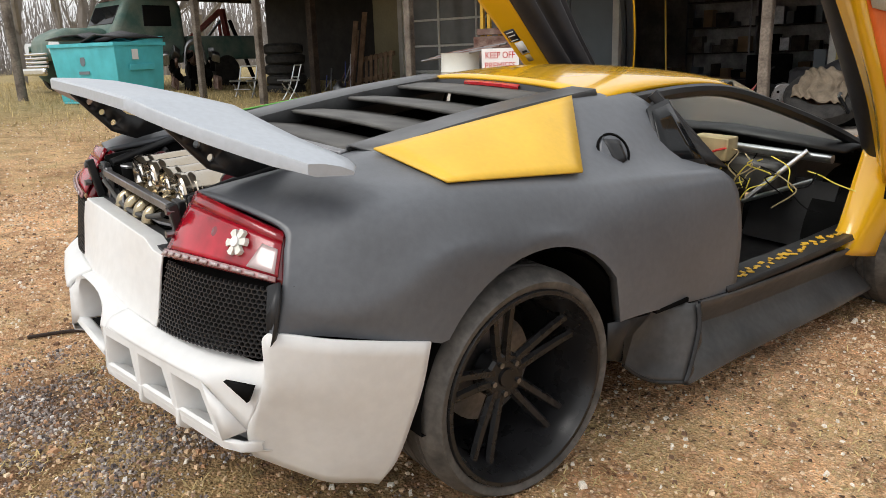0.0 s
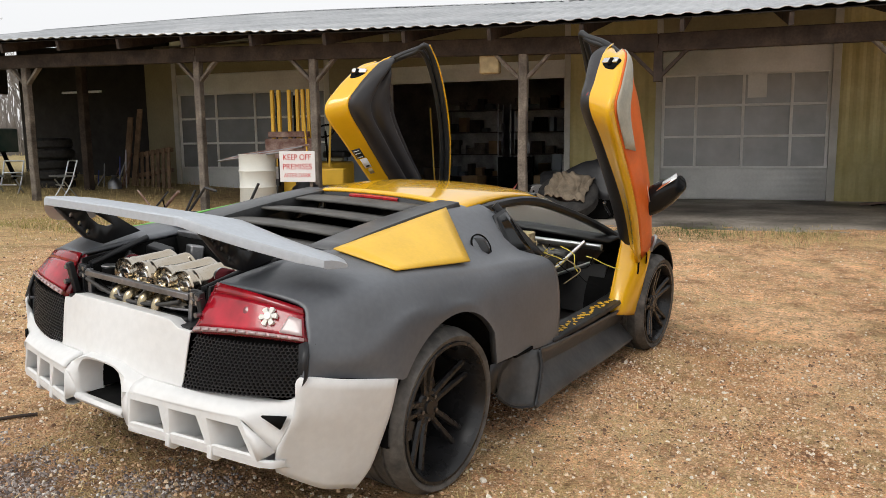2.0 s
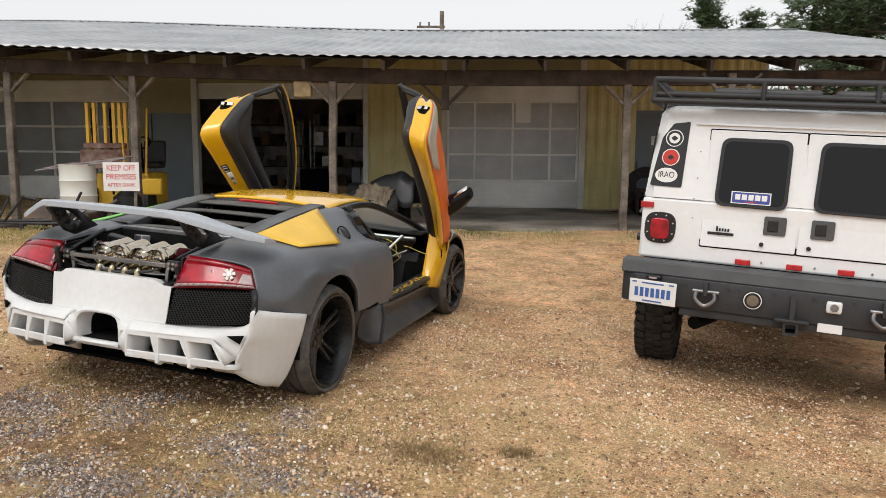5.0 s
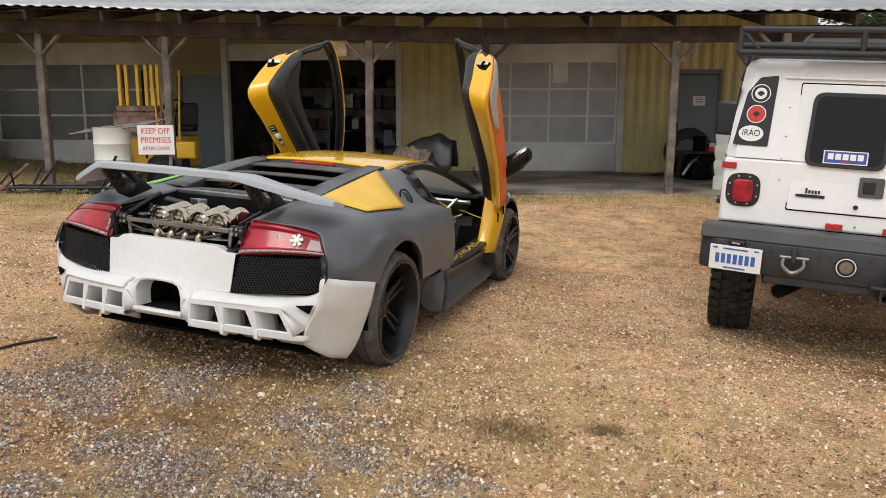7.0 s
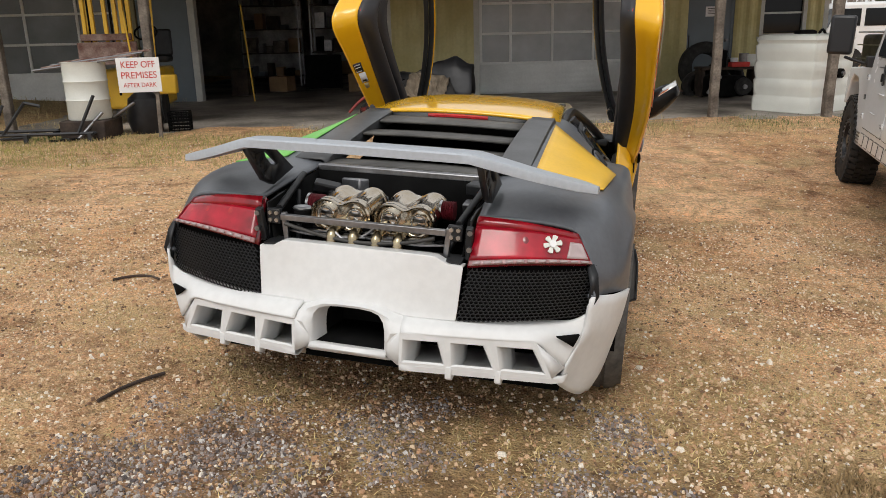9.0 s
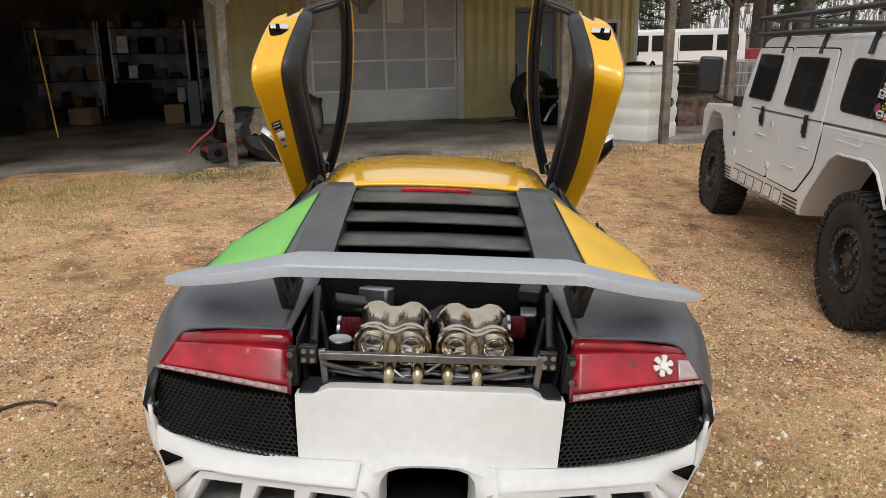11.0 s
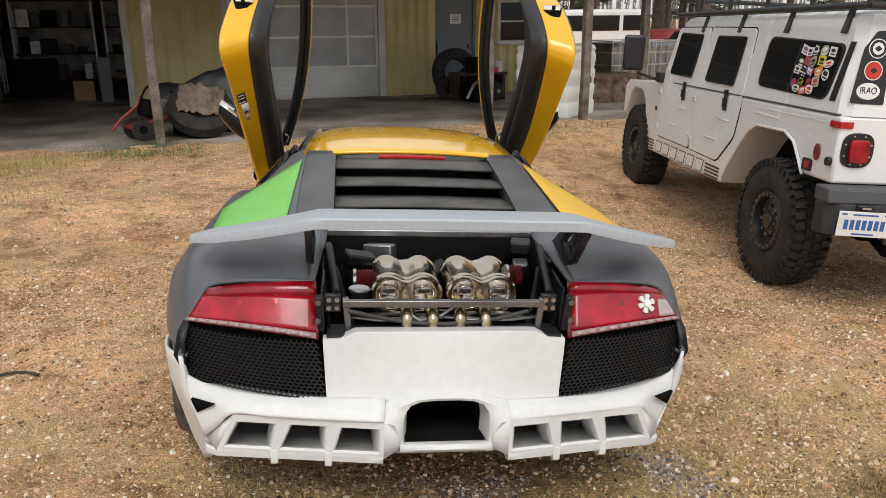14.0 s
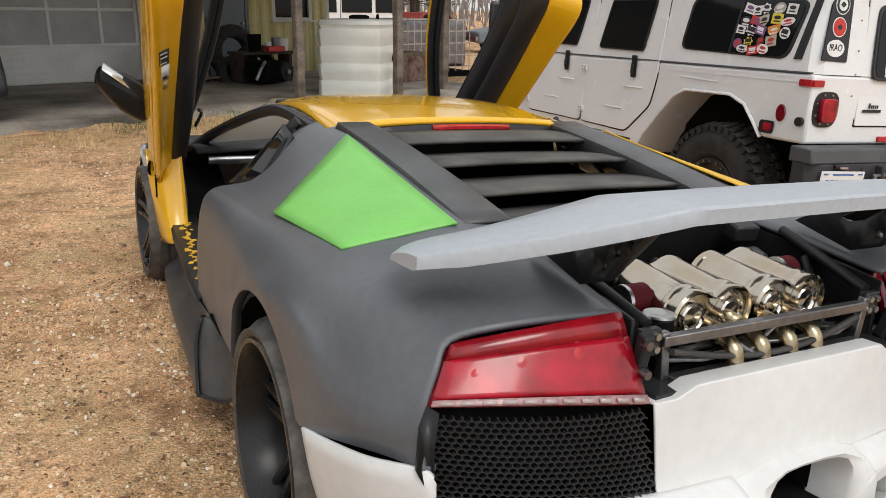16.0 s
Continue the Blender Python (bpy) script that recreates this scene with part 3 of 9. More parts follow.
wall_piece("wall_north_9", 5.42, 6.38, 2.42, TOP, YELLOW_WALL, "yellow ribbed sheet-metal wall over the door", ribs=0.23)
wall_piece("wall_north_10", 6.38, 6.90, SLAB, TOP, YELLOW_WALL, "yellow ribbed sheet-metal wall", ribs=0.23)
wall_piece("wall_north_11", 6.90, 7.86, 2.15, TOP, YELLOW_WALL, "yellow ribbed sheet-metal wall over the window", ribs=0.23)
wall_piece("wall_north_12", 6.90, 7.86, SLAB, 1.20, YELLOW_WALL, "yellow ribbed sheet-metal wall under the window", ribs=0.23)
wall_piece("wall_north_13", 7.86, EAST, SLAB, TOP, YELLOW_WALL, "yellow ribbed sheet-metal wall at the corner", ribs=0.22)
# the sides and back that close the workshop
solid("wall_east", box((0.15, 9.4, TOP - SLAB), (EAST - 0.075, WALL_Y + 0.15 + 4.7, (TOP + SLAB) / 2)), YELLOW_WALL, "yellow sheet-metal end wall", "wall", kind="structure")
solid("wall_back", box((EAST + 11.4, 0.15, TOP - SLAB), ((EAST - 11.5) / 2, 23.2, (TOP + SLAB) / 2)), GARAGE_GREY, "dark back wall of the workshop", "wall", kind="structure")
solid("wall_west", box((0.15, 9.4, TOP - SLAB), (-11.42, WALL_Y + 0.15 + 4.7, (TOP + SLAB) / 2)), GARAGE_GREY, "dark end wall of the workshop", "wall", kind="structure")
solid("ceiling", box((EAST + 11.2, 9.2, 0.08), ((EAST - 11.5) / 2, 18.5, TOP + 0.04)), GARAGE_GREY, "dim boarded workshop ceiling", "ceiling", kind="structure")
for k, (x, w) in enumerate(((D1[0] - 0.06, 0.12), (D1[1] + 0.06, 0.12), (OPEN0 - 0.07, 0.14), (OPEN1 + 0.06, 0.12), (D3[0] - 0.06, 0.12), (D3[1] + 0.07, 0.14), (EAST - 0.05, 0.10))):
    solid(f"trim_{k + 1}", box((w, 0.2, TOP - SLAB), (x, WALL_Y + 0.07, (TOP + SLAB) / 2)), WHITE_TRIM, "off-white painted door jamb", "trim", kind="structure", bevel=0.006)


def overhead_door(name, x0, x1, cols, label, open_to=None, glass=FROSTED):
    """A sectional door: ribbed panels below and above, rows of frosted panes between."""
    d = thing(name, pose(0, WALL_Y + 0.05, 0), label, "garage door", kind="structure")
    z0, z1 = (SLAB, 3.08) if open_to is None else (open_to, 3.08)

    def ribbed(za, zb, nm):
        zs = list(np.arange(za, zb, 0.055)) + [zb]
        rows = []
        for i, z in enumerate(zs):
            rows += [[(x0, 0.0 if i % 2 else -0.014, z), (x1, 0.0 if i % 2 else -0.014, z)]]
        part(nm, sheet(rows), DOOR_WHITE, d, "white ribbed steel door section", shade=25, thick=0.03, offset=1)

    if open_to is None:
        ribbed(z0 + 0.01, 0.80, "bottom_section")
        ribbed(2.60, z1, "top_section")
        rows = (0.80, 1.40, 2.0, 2.60)
        for za, zb in zip(rows, rows[1:]):
            for xa, xb in zip(cols, cols[1:]):
                part("pane", box((xb - xa - 0.05, 0.02, zb - za - 0.045), ((xa + xb) / 2, 0.02, (za + zb) / 2)), glass, d, shade=0)
        for z in rows:
            part("rail", box((x1 - x0, 0.045, 0.05), ((x0 + x1) / 2, 0.005, z)), DOOR_WHITE, d, bevel=0.005)
        for x in cols:
            part("stile", box((0.055, 0.05, 1.80), (x, 0.008, 1.70)), DOOR_WHITE, d, bevel=0.005)
    else:
        ribbed(z0, z1, "top_section")
    return d


overhead_door("garage_door_1", *D1, (D1[0] + 0.03, -9.45, -8.35, -7.25, D1[1] - 0.03), "closed white overhead door with dirty frosted panes", glass=FROSTED_DARK)
overhead_door("garage_door_2", OPEN0, OPEN1, (), "white overhead door rolled up under the lintel", open_to=2.66)
d3 = overhead_door("garage_door_3", *D3, (D3[0] + 0.03, 1.75, 2.62, 3.48, D3[1] - 0.03), "closed white overhead door with grey frosted panes")
# a bright reflection in the door glass, modelled as a thin white plate
part("bright_pane", box((0.34, 0.006, 0.45), (2.86, 0.004, 2.36)), DOOR_WHITE, d3, "pale plate standing in for a reflection in the pane")

# entrance door, its frame and the note on it
door = thing("door_1", pose(5.90, WALL_Y + 0.02, SLAB), "closed grey-blue steel entrance door with a small notice", "door", kind="structure")
part("leaf", box((0.84, 0.05, 2.14), (0, 0.05, 1.08)), DOOR_GREY, door, bevel=0.004)
part("door_frame", ring([(-0.48, 0), (-0.48, 2.26), (0.48, 2.26), (0.48, 0)], [(-0.42, 0.005), (-0.42, 2.16), (0.42, 2.16), (0.42, 0.005)], 0.13), DOOR_GREY, door, bevel=0.004)
part("notice", box((0.26, 0.004, 0.20), (0.02, 0.022, 1.58)), STICKER_WHITE, door, "white paper notice")
for k in range(4):
    part("print_bar", box((0.18 - 0.03 * (k % 2), 0.003, 0.012), (0.02, 0.018, 1.64 - 0.035 * k)), STICKER_BLACK, door)
part("knob", rod((0.34, 0.03, 1.0), (0.34, -0.05, 1.0), 0.03), METAL_GREY, door, bevel=0.006)

door2 = thing("door_2", pose(-5.40, WALL_Y + 0.04, SLAB), "closed grey-blue steel door beside the open bay", "door", kind="structure")
part("leaf", box((1.04, 0.05, 2.14), (0, 0.05, 1.07)), DOOR_GREY, door2, bevel=0.004)
part("door_frame", ring([(-0.60, 0), (-0.60, 2.20), (0.48, 2.20), (0.48, 0)], [(-0.53, 0.005), (-0.53, 2.14), (0.44, 2.14), (0.44, 0.005)], 0.12), DOOR_GREY, door2)

win = thing("window_1", pose(7.38, WALL_Y, 1.20), "white-framed sash window with dark glass", "window", kind="structure")
part("window_frame", ring([(-0.48, 0), (-0.48, 0.95), (0.48, 0.95), (0.48, 0)], [(-0.40, 0.07), (-0.40, 0.88), (0.40, 0.88), (0.40, 0.07)], 0.16, at=-0.03), WHITE_TRIM, win, bevel=0.005)
part("meeting_rail", box((0.8, 0.06, 0.04), (0, 0.03, 0.48)), WHITE_TRIM, win, bevel=0.004)
for z in (0.275, 0.69):
    part("pane", box((0.80, 0.012, 0.39), (0, 0.05, z)), GLASS_DARK, win, shade=0)
part("window_sill", box((1.04, 0.14, 0.04), (0, -0.04, -0.005)), WHITE_TRIM, win, bevel=0.006)


# ---- porch: posts, beam, rafters, roof ----
def post(x, y, label, h=None, lean=0.0):
    z0 = SLAB if y > 8.3 and -12.5 < x < EAST else ground_z(x, y)
    h = h or eave_z(x) - 0.28 - z0
    p = thing("porch_post", pose(x, y, z0, 0, lean, 0), label, "post", "porch posts")
    rows = []
    for i in range(9):
        z, s = h * i / 8, 0.062 + 0.006 * noise.noise((x, i * 0.7, 1))
        o = 0.012 * noise.noise((x * 3, 5, i * 0.5))
        rows.append([(sx * s + o, sy * s, z) for sx, sy in ((-1, -0.8), (-0.8, -1), (0.8, -1), (1, -0.8), (1, 0.8), (0.8, 1), (-0.8, 1), (-1, 0.8))])
    bm = sheet(rows, close=True)
    bmesh.ops.holes_fill(bm, edges=bm.edges)
    part("shaft", bm, WOOD, p, shade=30)
    for sx in (-1, 1):
        part("brace", box((0.05, 0.09, 0.62), (sx * 0.24, 0, h - 0.22), (0, sx * 45, 0)), WOOD, p, bevel=0.008)
    return p


for x in (-11.9, -9.95, -6.15, -3.95, -0.53, 4.34):
    post(x, POST_Y, "weathered square timber porch post with knee braces")
stub = thing("post_stub", pose(1.36, POST_Y, eave_z(1.36) - 0.28), "cut-off timber stub with knee braces under the beam", "post")
part("shaft", box((0.12, 0.12, 0.50), (0, 0, -0.25)), WOOD_DARK, stub, bevel=0.008)
for sx in (-1, 1):
    part("brace", box((0.05, 0.09, 0.62), (sx * 0.24, 0, -0.22), (0, sx * 45, 0)), WOOD_DARK, stub, bevel=0.008)
post(5.92, 8.45, "grey weathered porch post beside the white tank", 2.55)
post(7.55, 9.2, "weathered porch post behind the tank", 2.45)
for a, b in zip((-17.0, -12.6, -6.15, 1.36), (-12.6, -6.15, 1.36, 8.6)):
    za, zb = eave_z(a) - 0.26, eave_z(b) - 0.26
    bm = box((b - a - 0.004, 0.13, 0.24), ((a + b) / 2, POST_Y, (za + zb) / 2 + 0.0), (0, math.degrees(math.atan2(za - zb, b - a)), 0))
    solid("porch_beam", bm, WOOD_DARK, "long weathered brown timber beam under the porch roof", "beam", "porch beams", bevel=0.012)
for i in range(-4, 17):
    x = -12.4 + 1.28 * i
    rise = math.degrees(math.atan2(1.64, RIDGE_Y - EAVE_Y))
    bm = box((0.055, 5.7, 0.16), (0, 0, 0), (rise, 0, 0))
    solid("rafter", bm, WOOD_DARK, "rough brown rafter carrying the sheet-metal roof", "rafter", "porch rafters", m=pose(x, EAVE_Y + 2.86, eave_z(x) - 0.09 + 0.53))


def ridge_z(x):
    return eave_z(x) + 1.64


def roof_sheet():
    xs = np.arange(ROOF_WEST, 9.9, 0.0575)
    rows = []
    for j in range(13):
        t = j / 12
        y = EAVE_Y + (RIDGE_Y - EAVE_Y) * t
        row = []
        for i, x in enumerate(xs):
            x = float(x)
            up = (0.0, 0.022, 0.022, 0.0)[i % 4]
            z = eave_z(x) + (ridge_z(x) - eave_z(x)) * t + up + 0.010 * noise.noise((x * 0.7, y * 0.7, 0))
            row.append((x, y + 0.03 * noise.noise((x * 0.6, 0, 9)) * (1 - t), z))
        rows.append(row)
    return sheet(rows)


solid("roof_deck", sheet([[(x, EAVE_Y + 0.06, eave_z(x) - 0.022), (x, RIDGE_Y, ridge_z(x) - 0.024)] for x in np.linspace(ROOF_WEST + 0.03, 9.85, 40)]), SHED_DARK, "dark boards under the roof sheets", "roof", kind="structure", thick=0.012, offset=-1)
solid("roof", roof_sheet(), ROOF_METAL, "grey weathered ribbed sheet-metal roof with screws", "roof", kind="structure", shade=20, thick=0.012)
bm = sheet([[(x, RIDGE_Y + 0.02, ridge_z(x) - 0.02), (x, RIDGE_Y + 7.4, ridge_z(x) - 1.2)] for x in np.linspace(ROOF_WEST, 9.9, 30)])
solid("roof_back", bm, ROOF_METAL, "far slope of the sheet-metal roof", "roof", kind="structure", thick=0.02)
solid("ridge_cap", sheet([[(x, RIDGE_Y - 0.16, ridge_z(x) + 0.005), (x, RIDGE_Y, ridge_z(x) + 0.045), (x, RIDGE_Y + 0.16, ridge_z(x) + 0.005)] for x in np.linspace(ROOF_WEST, 9.8, 30)]),
      ROOF_METAL, "bent metal ridge cap", "roof", kind="structure", thick=0.01)

# open west bay of the shed: end beam, gable boards, dark boarded back
solid("end_beam", box((0.12, 6.4, 0.24), (-17.05, 11.3, 2.98)), WOOD_DARK, "timber beam across the open end of the shed", "beam", bevel=0.01)
gable = [(8.1, 3.10), (14.5, 3.10), (14.5, eave_z(-17) + 1.64 * (14.5 - EAVE_Y) / (RIDGE_Y - EAVE_Y) - 0.03), (8.1, eave_z(-17) - 0.03)]
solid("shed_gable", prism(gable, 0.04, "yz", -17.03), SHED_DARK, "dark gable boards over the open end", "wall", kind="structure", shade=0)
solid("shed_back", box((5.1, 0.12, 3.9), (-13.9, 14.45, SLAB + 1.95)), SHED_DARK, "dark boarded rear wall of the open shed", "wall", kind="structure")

# ---- the sports car: x to its right, y ahead from the tail, z up from the ground ----
def on_ground(x, y, heading, lift=0.0):
    """A pose on the sloping yard; heading in degrees clockwise from north."""
    n_ = Vector((-SLOPE_X, -SLOPE_Y, 1)).normalized()
    ahead = Vector((math.sin(radians(heading)), math.cos(radians(heading)), 0))
    ahead = (ahead - n_ * ahead.dot(n_)).normalized()
    right = ahead.cross(n_)
    m = Matrix((right, ahead, n_)).transposed().to_4x4()
    m.translation = (x, y, SLOPE_X * x + SLOPE_Y * y + lift)
    return m


car = thing("sports_car", on_ground(0.001, -0.0126, 15.05, 0.01), "unfinished grey, yellow and white sports car with raised scissor doors", "car")
AXLE_R, AXLE_F = 0.765, 3.35


def both(name, make, material, label="", **more):
    """The same part on the right and, mirrored, on the left."""
    r = part(name, make(), material, car, label, **more)
    le = part(name, mirror_x(make()), material, car, label, **more)
    return r, le


def drawn_in(curve):
    """The flanks stand a little narrower than the tail's full breadth."""
    return [(x if x < 0.84 else 0.84 + 0.80 * (x - 0.84), y, z) for x, y, z in curve]


def arch_low(v):
    """Height of the quarter panel's lower edge along the car."""
    if v <= 0.367:
        return 0.622 + (0.549 - 0.622) * v / 0.367
    if v < 1.10:
        t = (v - AXLE_R) / 0.40
        ring_ = 0.312 + 0.408 * math.sqrt(max(0.0, 1 - t * t))
        return max(ring_, 0.549 - 0.35 * (v - 0.367) if v < 0.6 else 0.425)
    return 0.425 - 0.045 * smooth(1.1, 1.8, v)


def quarter():
    curves = [
        [(0.432, 0.017, 0.878), (0.412, 0.25, 0.905), (0.398, 0.49, 0.930), (0.40, 1.0, 1.008), (0.405, 1.44, 1.062), (0.43, 1.62, 1.083)],
        [(0.55, 0.035, 0.874), (0.545, 0.25, 0.930), (0.554, 0.483, 0.950), (0.54, 1.0, 1.018), (0.53, 1.30, 1.054), (0.545, 1.62, 1.062)],
        [(0.68, 0.060, 0.864), (0.70, 0.25, 0.915), (0.70, 0.50, 0.927), (0.70, 1.0, 0.955), (0.655, 1.36, 0.985), (0.635, 1.66, 1.000)],
        [(0.782, 0.090, 0.836), (0.82, 0.28, 0.886), (0.838, 0.527, 0.900), (0.856, 1.01, 0.876), (0.81, 1.40, 0.866), (0.775, 1.71, 0.845)],
        [(0.818, 0.070, 0.785), (0.898, 0.28, 0.845), (0.922, 0.55, 0.862), (0.932, 1.0, 0.838), (0.922, 1.40, 0.830), (0.905, 1.71, 0.815)],
        [(0.850, 0.050, 0.731), (0.950, 0.25, 0.745), (0.985, 0.52, 0.800), (0.988, 1.0, 0.762), (0.972, 1.40, 0.755), (0.952, 1.755, 0.745)],
        [(0.866, 0.026, 0.675), (0.982, 0.23, 0.655), (1.016, 0.52, 0.752), (1.008, 1.0, 0.650), (0.992, 1.40, 0.600), (0.970, 1.785, 0.580)],
    ]
    n = 60
    runs = [spline(drawn_in(c), n) for c in curves]
    low = []
    for p in runs[-1]:
        v = p.y if p.y > 0.03 else 0.005 + (p.y - 0.026) * 0.2
        z = arch_low(v)
        u = 0.875 + (0.981 - 0.875) * smooth(0.0, 0.40, v) - 0.036 * smooth(0.9, 1.8, v)
        low.append(Vector((u, v, z)))
    # the row above the edge never dips below it
    runs[-1] = [Vector((p.x, p.y, max(p.z, q.z + 0.035))) for p, q in zip(runs[-1], low)]
    runs.append(low)
    lip = [Vector((p.x - 0.03, p.y, p.z - 0.004)) for p in low]
    cols = [spline([r[i] for r in runs], 4 * (len(runs) - 1)) + [lip[i]] for i in range(n + 1)]
    return sheet(cols)


both("quarter_panel", quarter, PRIMER, "matte dark grey primed rear quarter panel", shade=50, thick=0.012, offset=-1)


def side_glass_panel(gap=0.006):
    a, b, c, d = (0.556, 0.485, 0.954), (0.838, 0.53, 0.900), (0.866, 1.012, 0.878), (0.535, 1.302, 1.060)
    rows = patch(a, b, c, d, 10, 10, 0.012)
    up = Vector((0.45, 0.0, 0.89)) * gap
    return sheet([[p + up for p in row] for row in rows])


part("side_panel", side_glass_panel(), YELLOW_FLAT, car, "yellow blanking panel in place of the side glass", thick=0.006, offset=1, shade=60)
part("side_panel", mirror_x(side_glass_panel()), GREEN, car, "bright green blanking panel in place of the side glass", thick=0.006, offset=-1, shade=60)


# louvred engine cover
def rail():
    rows = []
    for t in np.linspace(0, 1, 12):
        v = 0.50 + 0.95 * t
        z = 0.934 + 0.132 * t + 0.012 * math.sin(math.pi * t)
        rows.append([(0.372, v, z - 0.05), (0.378, v, z + 0.012), (0.40, v, z + 0.020), (0.525 - 0.01 * t, v, z + 0.014 + 0.004), (0.535 - 0.01 * t, v, z - 0.004)])
    return sheet(rows)


both("cover_rail", rail, RAIL_GREY, "dusty dark grey rail of the engine cover", thick=0.008, offset=-1)


def louvre(v0, v1, z0, z1, half):
    """A flat slat with a crisp rear edge over an open gap."""
    rows = []
    for v, z in ((v0, z0), (v0 + 0.012, z0 + 0.003), ((v0 + v1) / 2, (z0 + z1) / 2 + 0.006), (v1 + 0.03, z1 - 0.004)):
        rows.append([(x, v, z + 0.006 * (1 - (x / half) ** 2)) for x in np.linspace(-half, half, 13)])
    return sheet(rows)


for v0, v1, z0, z1 in ((1.20, 1.415, 1.046, 1.058), (0.955, 1.20, 1.012, 1.004), (0.70, 0.955, 0.974, 0.964), (0.50, 0.70, 0.934, 0.926)):
    part("louvre", louvre(v0, v1, z0, z1, 0.374), LOUVRE_GREY, car, "dusty black engine-cover louvre", thick=0.011, offset=-1, shade=30)
# near-black sheet that stands in for the shade below the louvres
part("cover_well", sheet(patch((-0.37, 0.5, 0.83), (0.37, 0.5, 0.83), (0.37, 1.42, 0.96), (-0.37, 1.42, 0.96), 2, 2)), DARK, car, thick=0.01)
part("cover_lip", box((0.80, 0.035, 0.03), (0, 0.482, 0.922), (0, 0, 0)), METAL_GREY, car, "bare metal lip at the cover's rear edge", bevel=0.006)


# roof
def roof_skin():
    rows = []
    for t in np.linspace(0, 1, 18):
        v = 1.43 + 0.93 * t
        half = 0.535 - 0.065 * t
        z = 1.066 + 0.055 * math.sin(math.pi * (0.12 + 0.72 * t)) - 0.012
        row = []
        for s in np.linspace(-1, 1, 17):
            edge = abs(s) ** 6
            row.append((half * s * 1.02, v + 0.02 * (1 - s * s) * (1 if t > 0.5 else -0.6), z + 0.022 * (1 - s * s) - 0.022 * edge))
        rows.append(row)
    return sheet(rows)


part("roof", roof_skin(), YELLOW, car, "glossy yellow roof", thick=0.015, offset=-1, shade=60)
# black band under the roof's rear edge, with the third brake light
part("roof_band", sheet([[(x, v, z + 0.018 * (1 - (x / 0.40) ** 2)) for x in np.linspace(-0.40, 0.40, 11)] for v, z in ((1.44, 1.070), (1.418, 1.062), (1.408, 1.044), (1.43, 1.03))]), PRIMER_BLACK, car, "black band under the roof edge", thick=0.006)
part("brake_light", sheet([[(x, v, z + 0.018 * (1 - (x / 0.40) ** 2)) for x in np.linspace(-0.165, 0.165, 8)] for v, z in ((1.408, 1.062), (1.398, 1.056), (1.399, 1.047), (1.41, 1.043))]), RED_BRIGHT, car, "long red third brake light", thick=0.004)


# pillars, rear quarter window, screen
def pillar_line():
    return [(0.555, 1.60, 1.070), (0.545, 1.95, 1.090), (0.545, 2.25, 1.075), (0.585, 2.60, 0.975), (0.65, 3.0, 0.830), (0.70, 3.28, 0.715)]


both("roof_pillar", lambda: tube([(p[0] - 0.012, p[1], p[2] - 0.036 * smooth(2.9, 2.3, p[1])) for p in pillar_line()], 0.026, 30, 8), PRIMER_BLACK, "black roof pillar")
both("door_pillar", lambda: tube([(0.585, 1.68, 1.062), (0.67, 1.75, 0.95), (0.775, 1.85, 0.80)], 0.022, 10, 8, flat=0.7), PRIMER_BLACK, "black door pillar")


def quarter_window(gap, ins=0.0):
    a, b, c, d = (Vector(p) for p in ((0.757, 1.52, 0.830), (0.802, 1.722, 0.817), (0.618, 1.715, 1.035), (0.620, 1.60, 1.008)))
    m_ = (a + b + c + d) / 4
    a, b, c, d = (p.lerp(m_, ins) for p in (a, b, c, d))
    up = (b - a).cross(d - a).normalized() * gap
    return sheet([[p + up for p in row] for row in patch(a, b, c, d, 4, 4)])


for f_ in (lambda bm: bm, mirror_x):
    qw = part("quarter_window", f_(quarter_window(0.012)), PRIMER_BLACK, car, "small black-framed quarter window", thick=0.012)
    part("pane", f_(quarter_window(0.021, 0.16)), GLASS_DARK, qw, "dark quarter glass", thick=0.004)
both("window_trim", lambda: tube([(0.60, 1.655, 1.03), (0.68, 1.69, 0.93), (0.765, 1.725, 0.835)], 0.010, 10, 6), PRIMER_BLACK)
both("pillar_foot", lambda: sheet(patch((0.76, 1.70, 0.845), (0.80, 1.87, 0.80), (0.70, 1.76, 0.93), (0.68, 1.70, 0.93), 3, 3)), PRIMER_BLACK, thick=0.01)
screen = sheet([[(s * (0.50 + 0.17 * t), 2.33 + 0.95 * t + 0.10 * (1 - s * s) * (0.4 + t), 1.083 - 0.37 * t) for s in np.linspace(-1, 1, 13)] for t in np.linspace(0, 1, 9)])
glass = part("windscreen", screen, WINDSCREEN, car, "dusty clear windscreen", shade=60)
glass.visible_shadow = False
part("screen_header", tube([(-0.47, 2.36, 1.055), (0, 2.44, 1.07), (0.47, 2.36, 1.055)], 0.020, 16, 8), PRIMER_BLACK, car)

# fuel flap
flap = part("fuel_flap", lathe([(0.0, 0.0), (0.0, 0.050), (0.008, 0.056), (0.014, 0.050), (0.018, 0.030), (0.016, 0.0)], 24, "z"), PRIMER, car, "round grey fuel flap with a cracked edge", shade=30)
flap.matrix_basis = pose(0.765, 1.262, 0.908, 8, 58, 0)
part("flap_seam", lathe([(0.004, 0.057), (0.012, 0.057), (0.012, 0.063), (0.004, 0.063), (0.004, 0.057)], 28, "z"), DARK, flap, "dark gap round the flap")
part("flap_wing", sheet(patch((-0.045, -0.030, 0.016), (0.055, -0.016, 0.016), (0.045, 0.022, 0.028), (-0.03, 0.034, 0.016), 4, 4, 0.006)), PRIMER_BLACK, flap, thick=0.004)

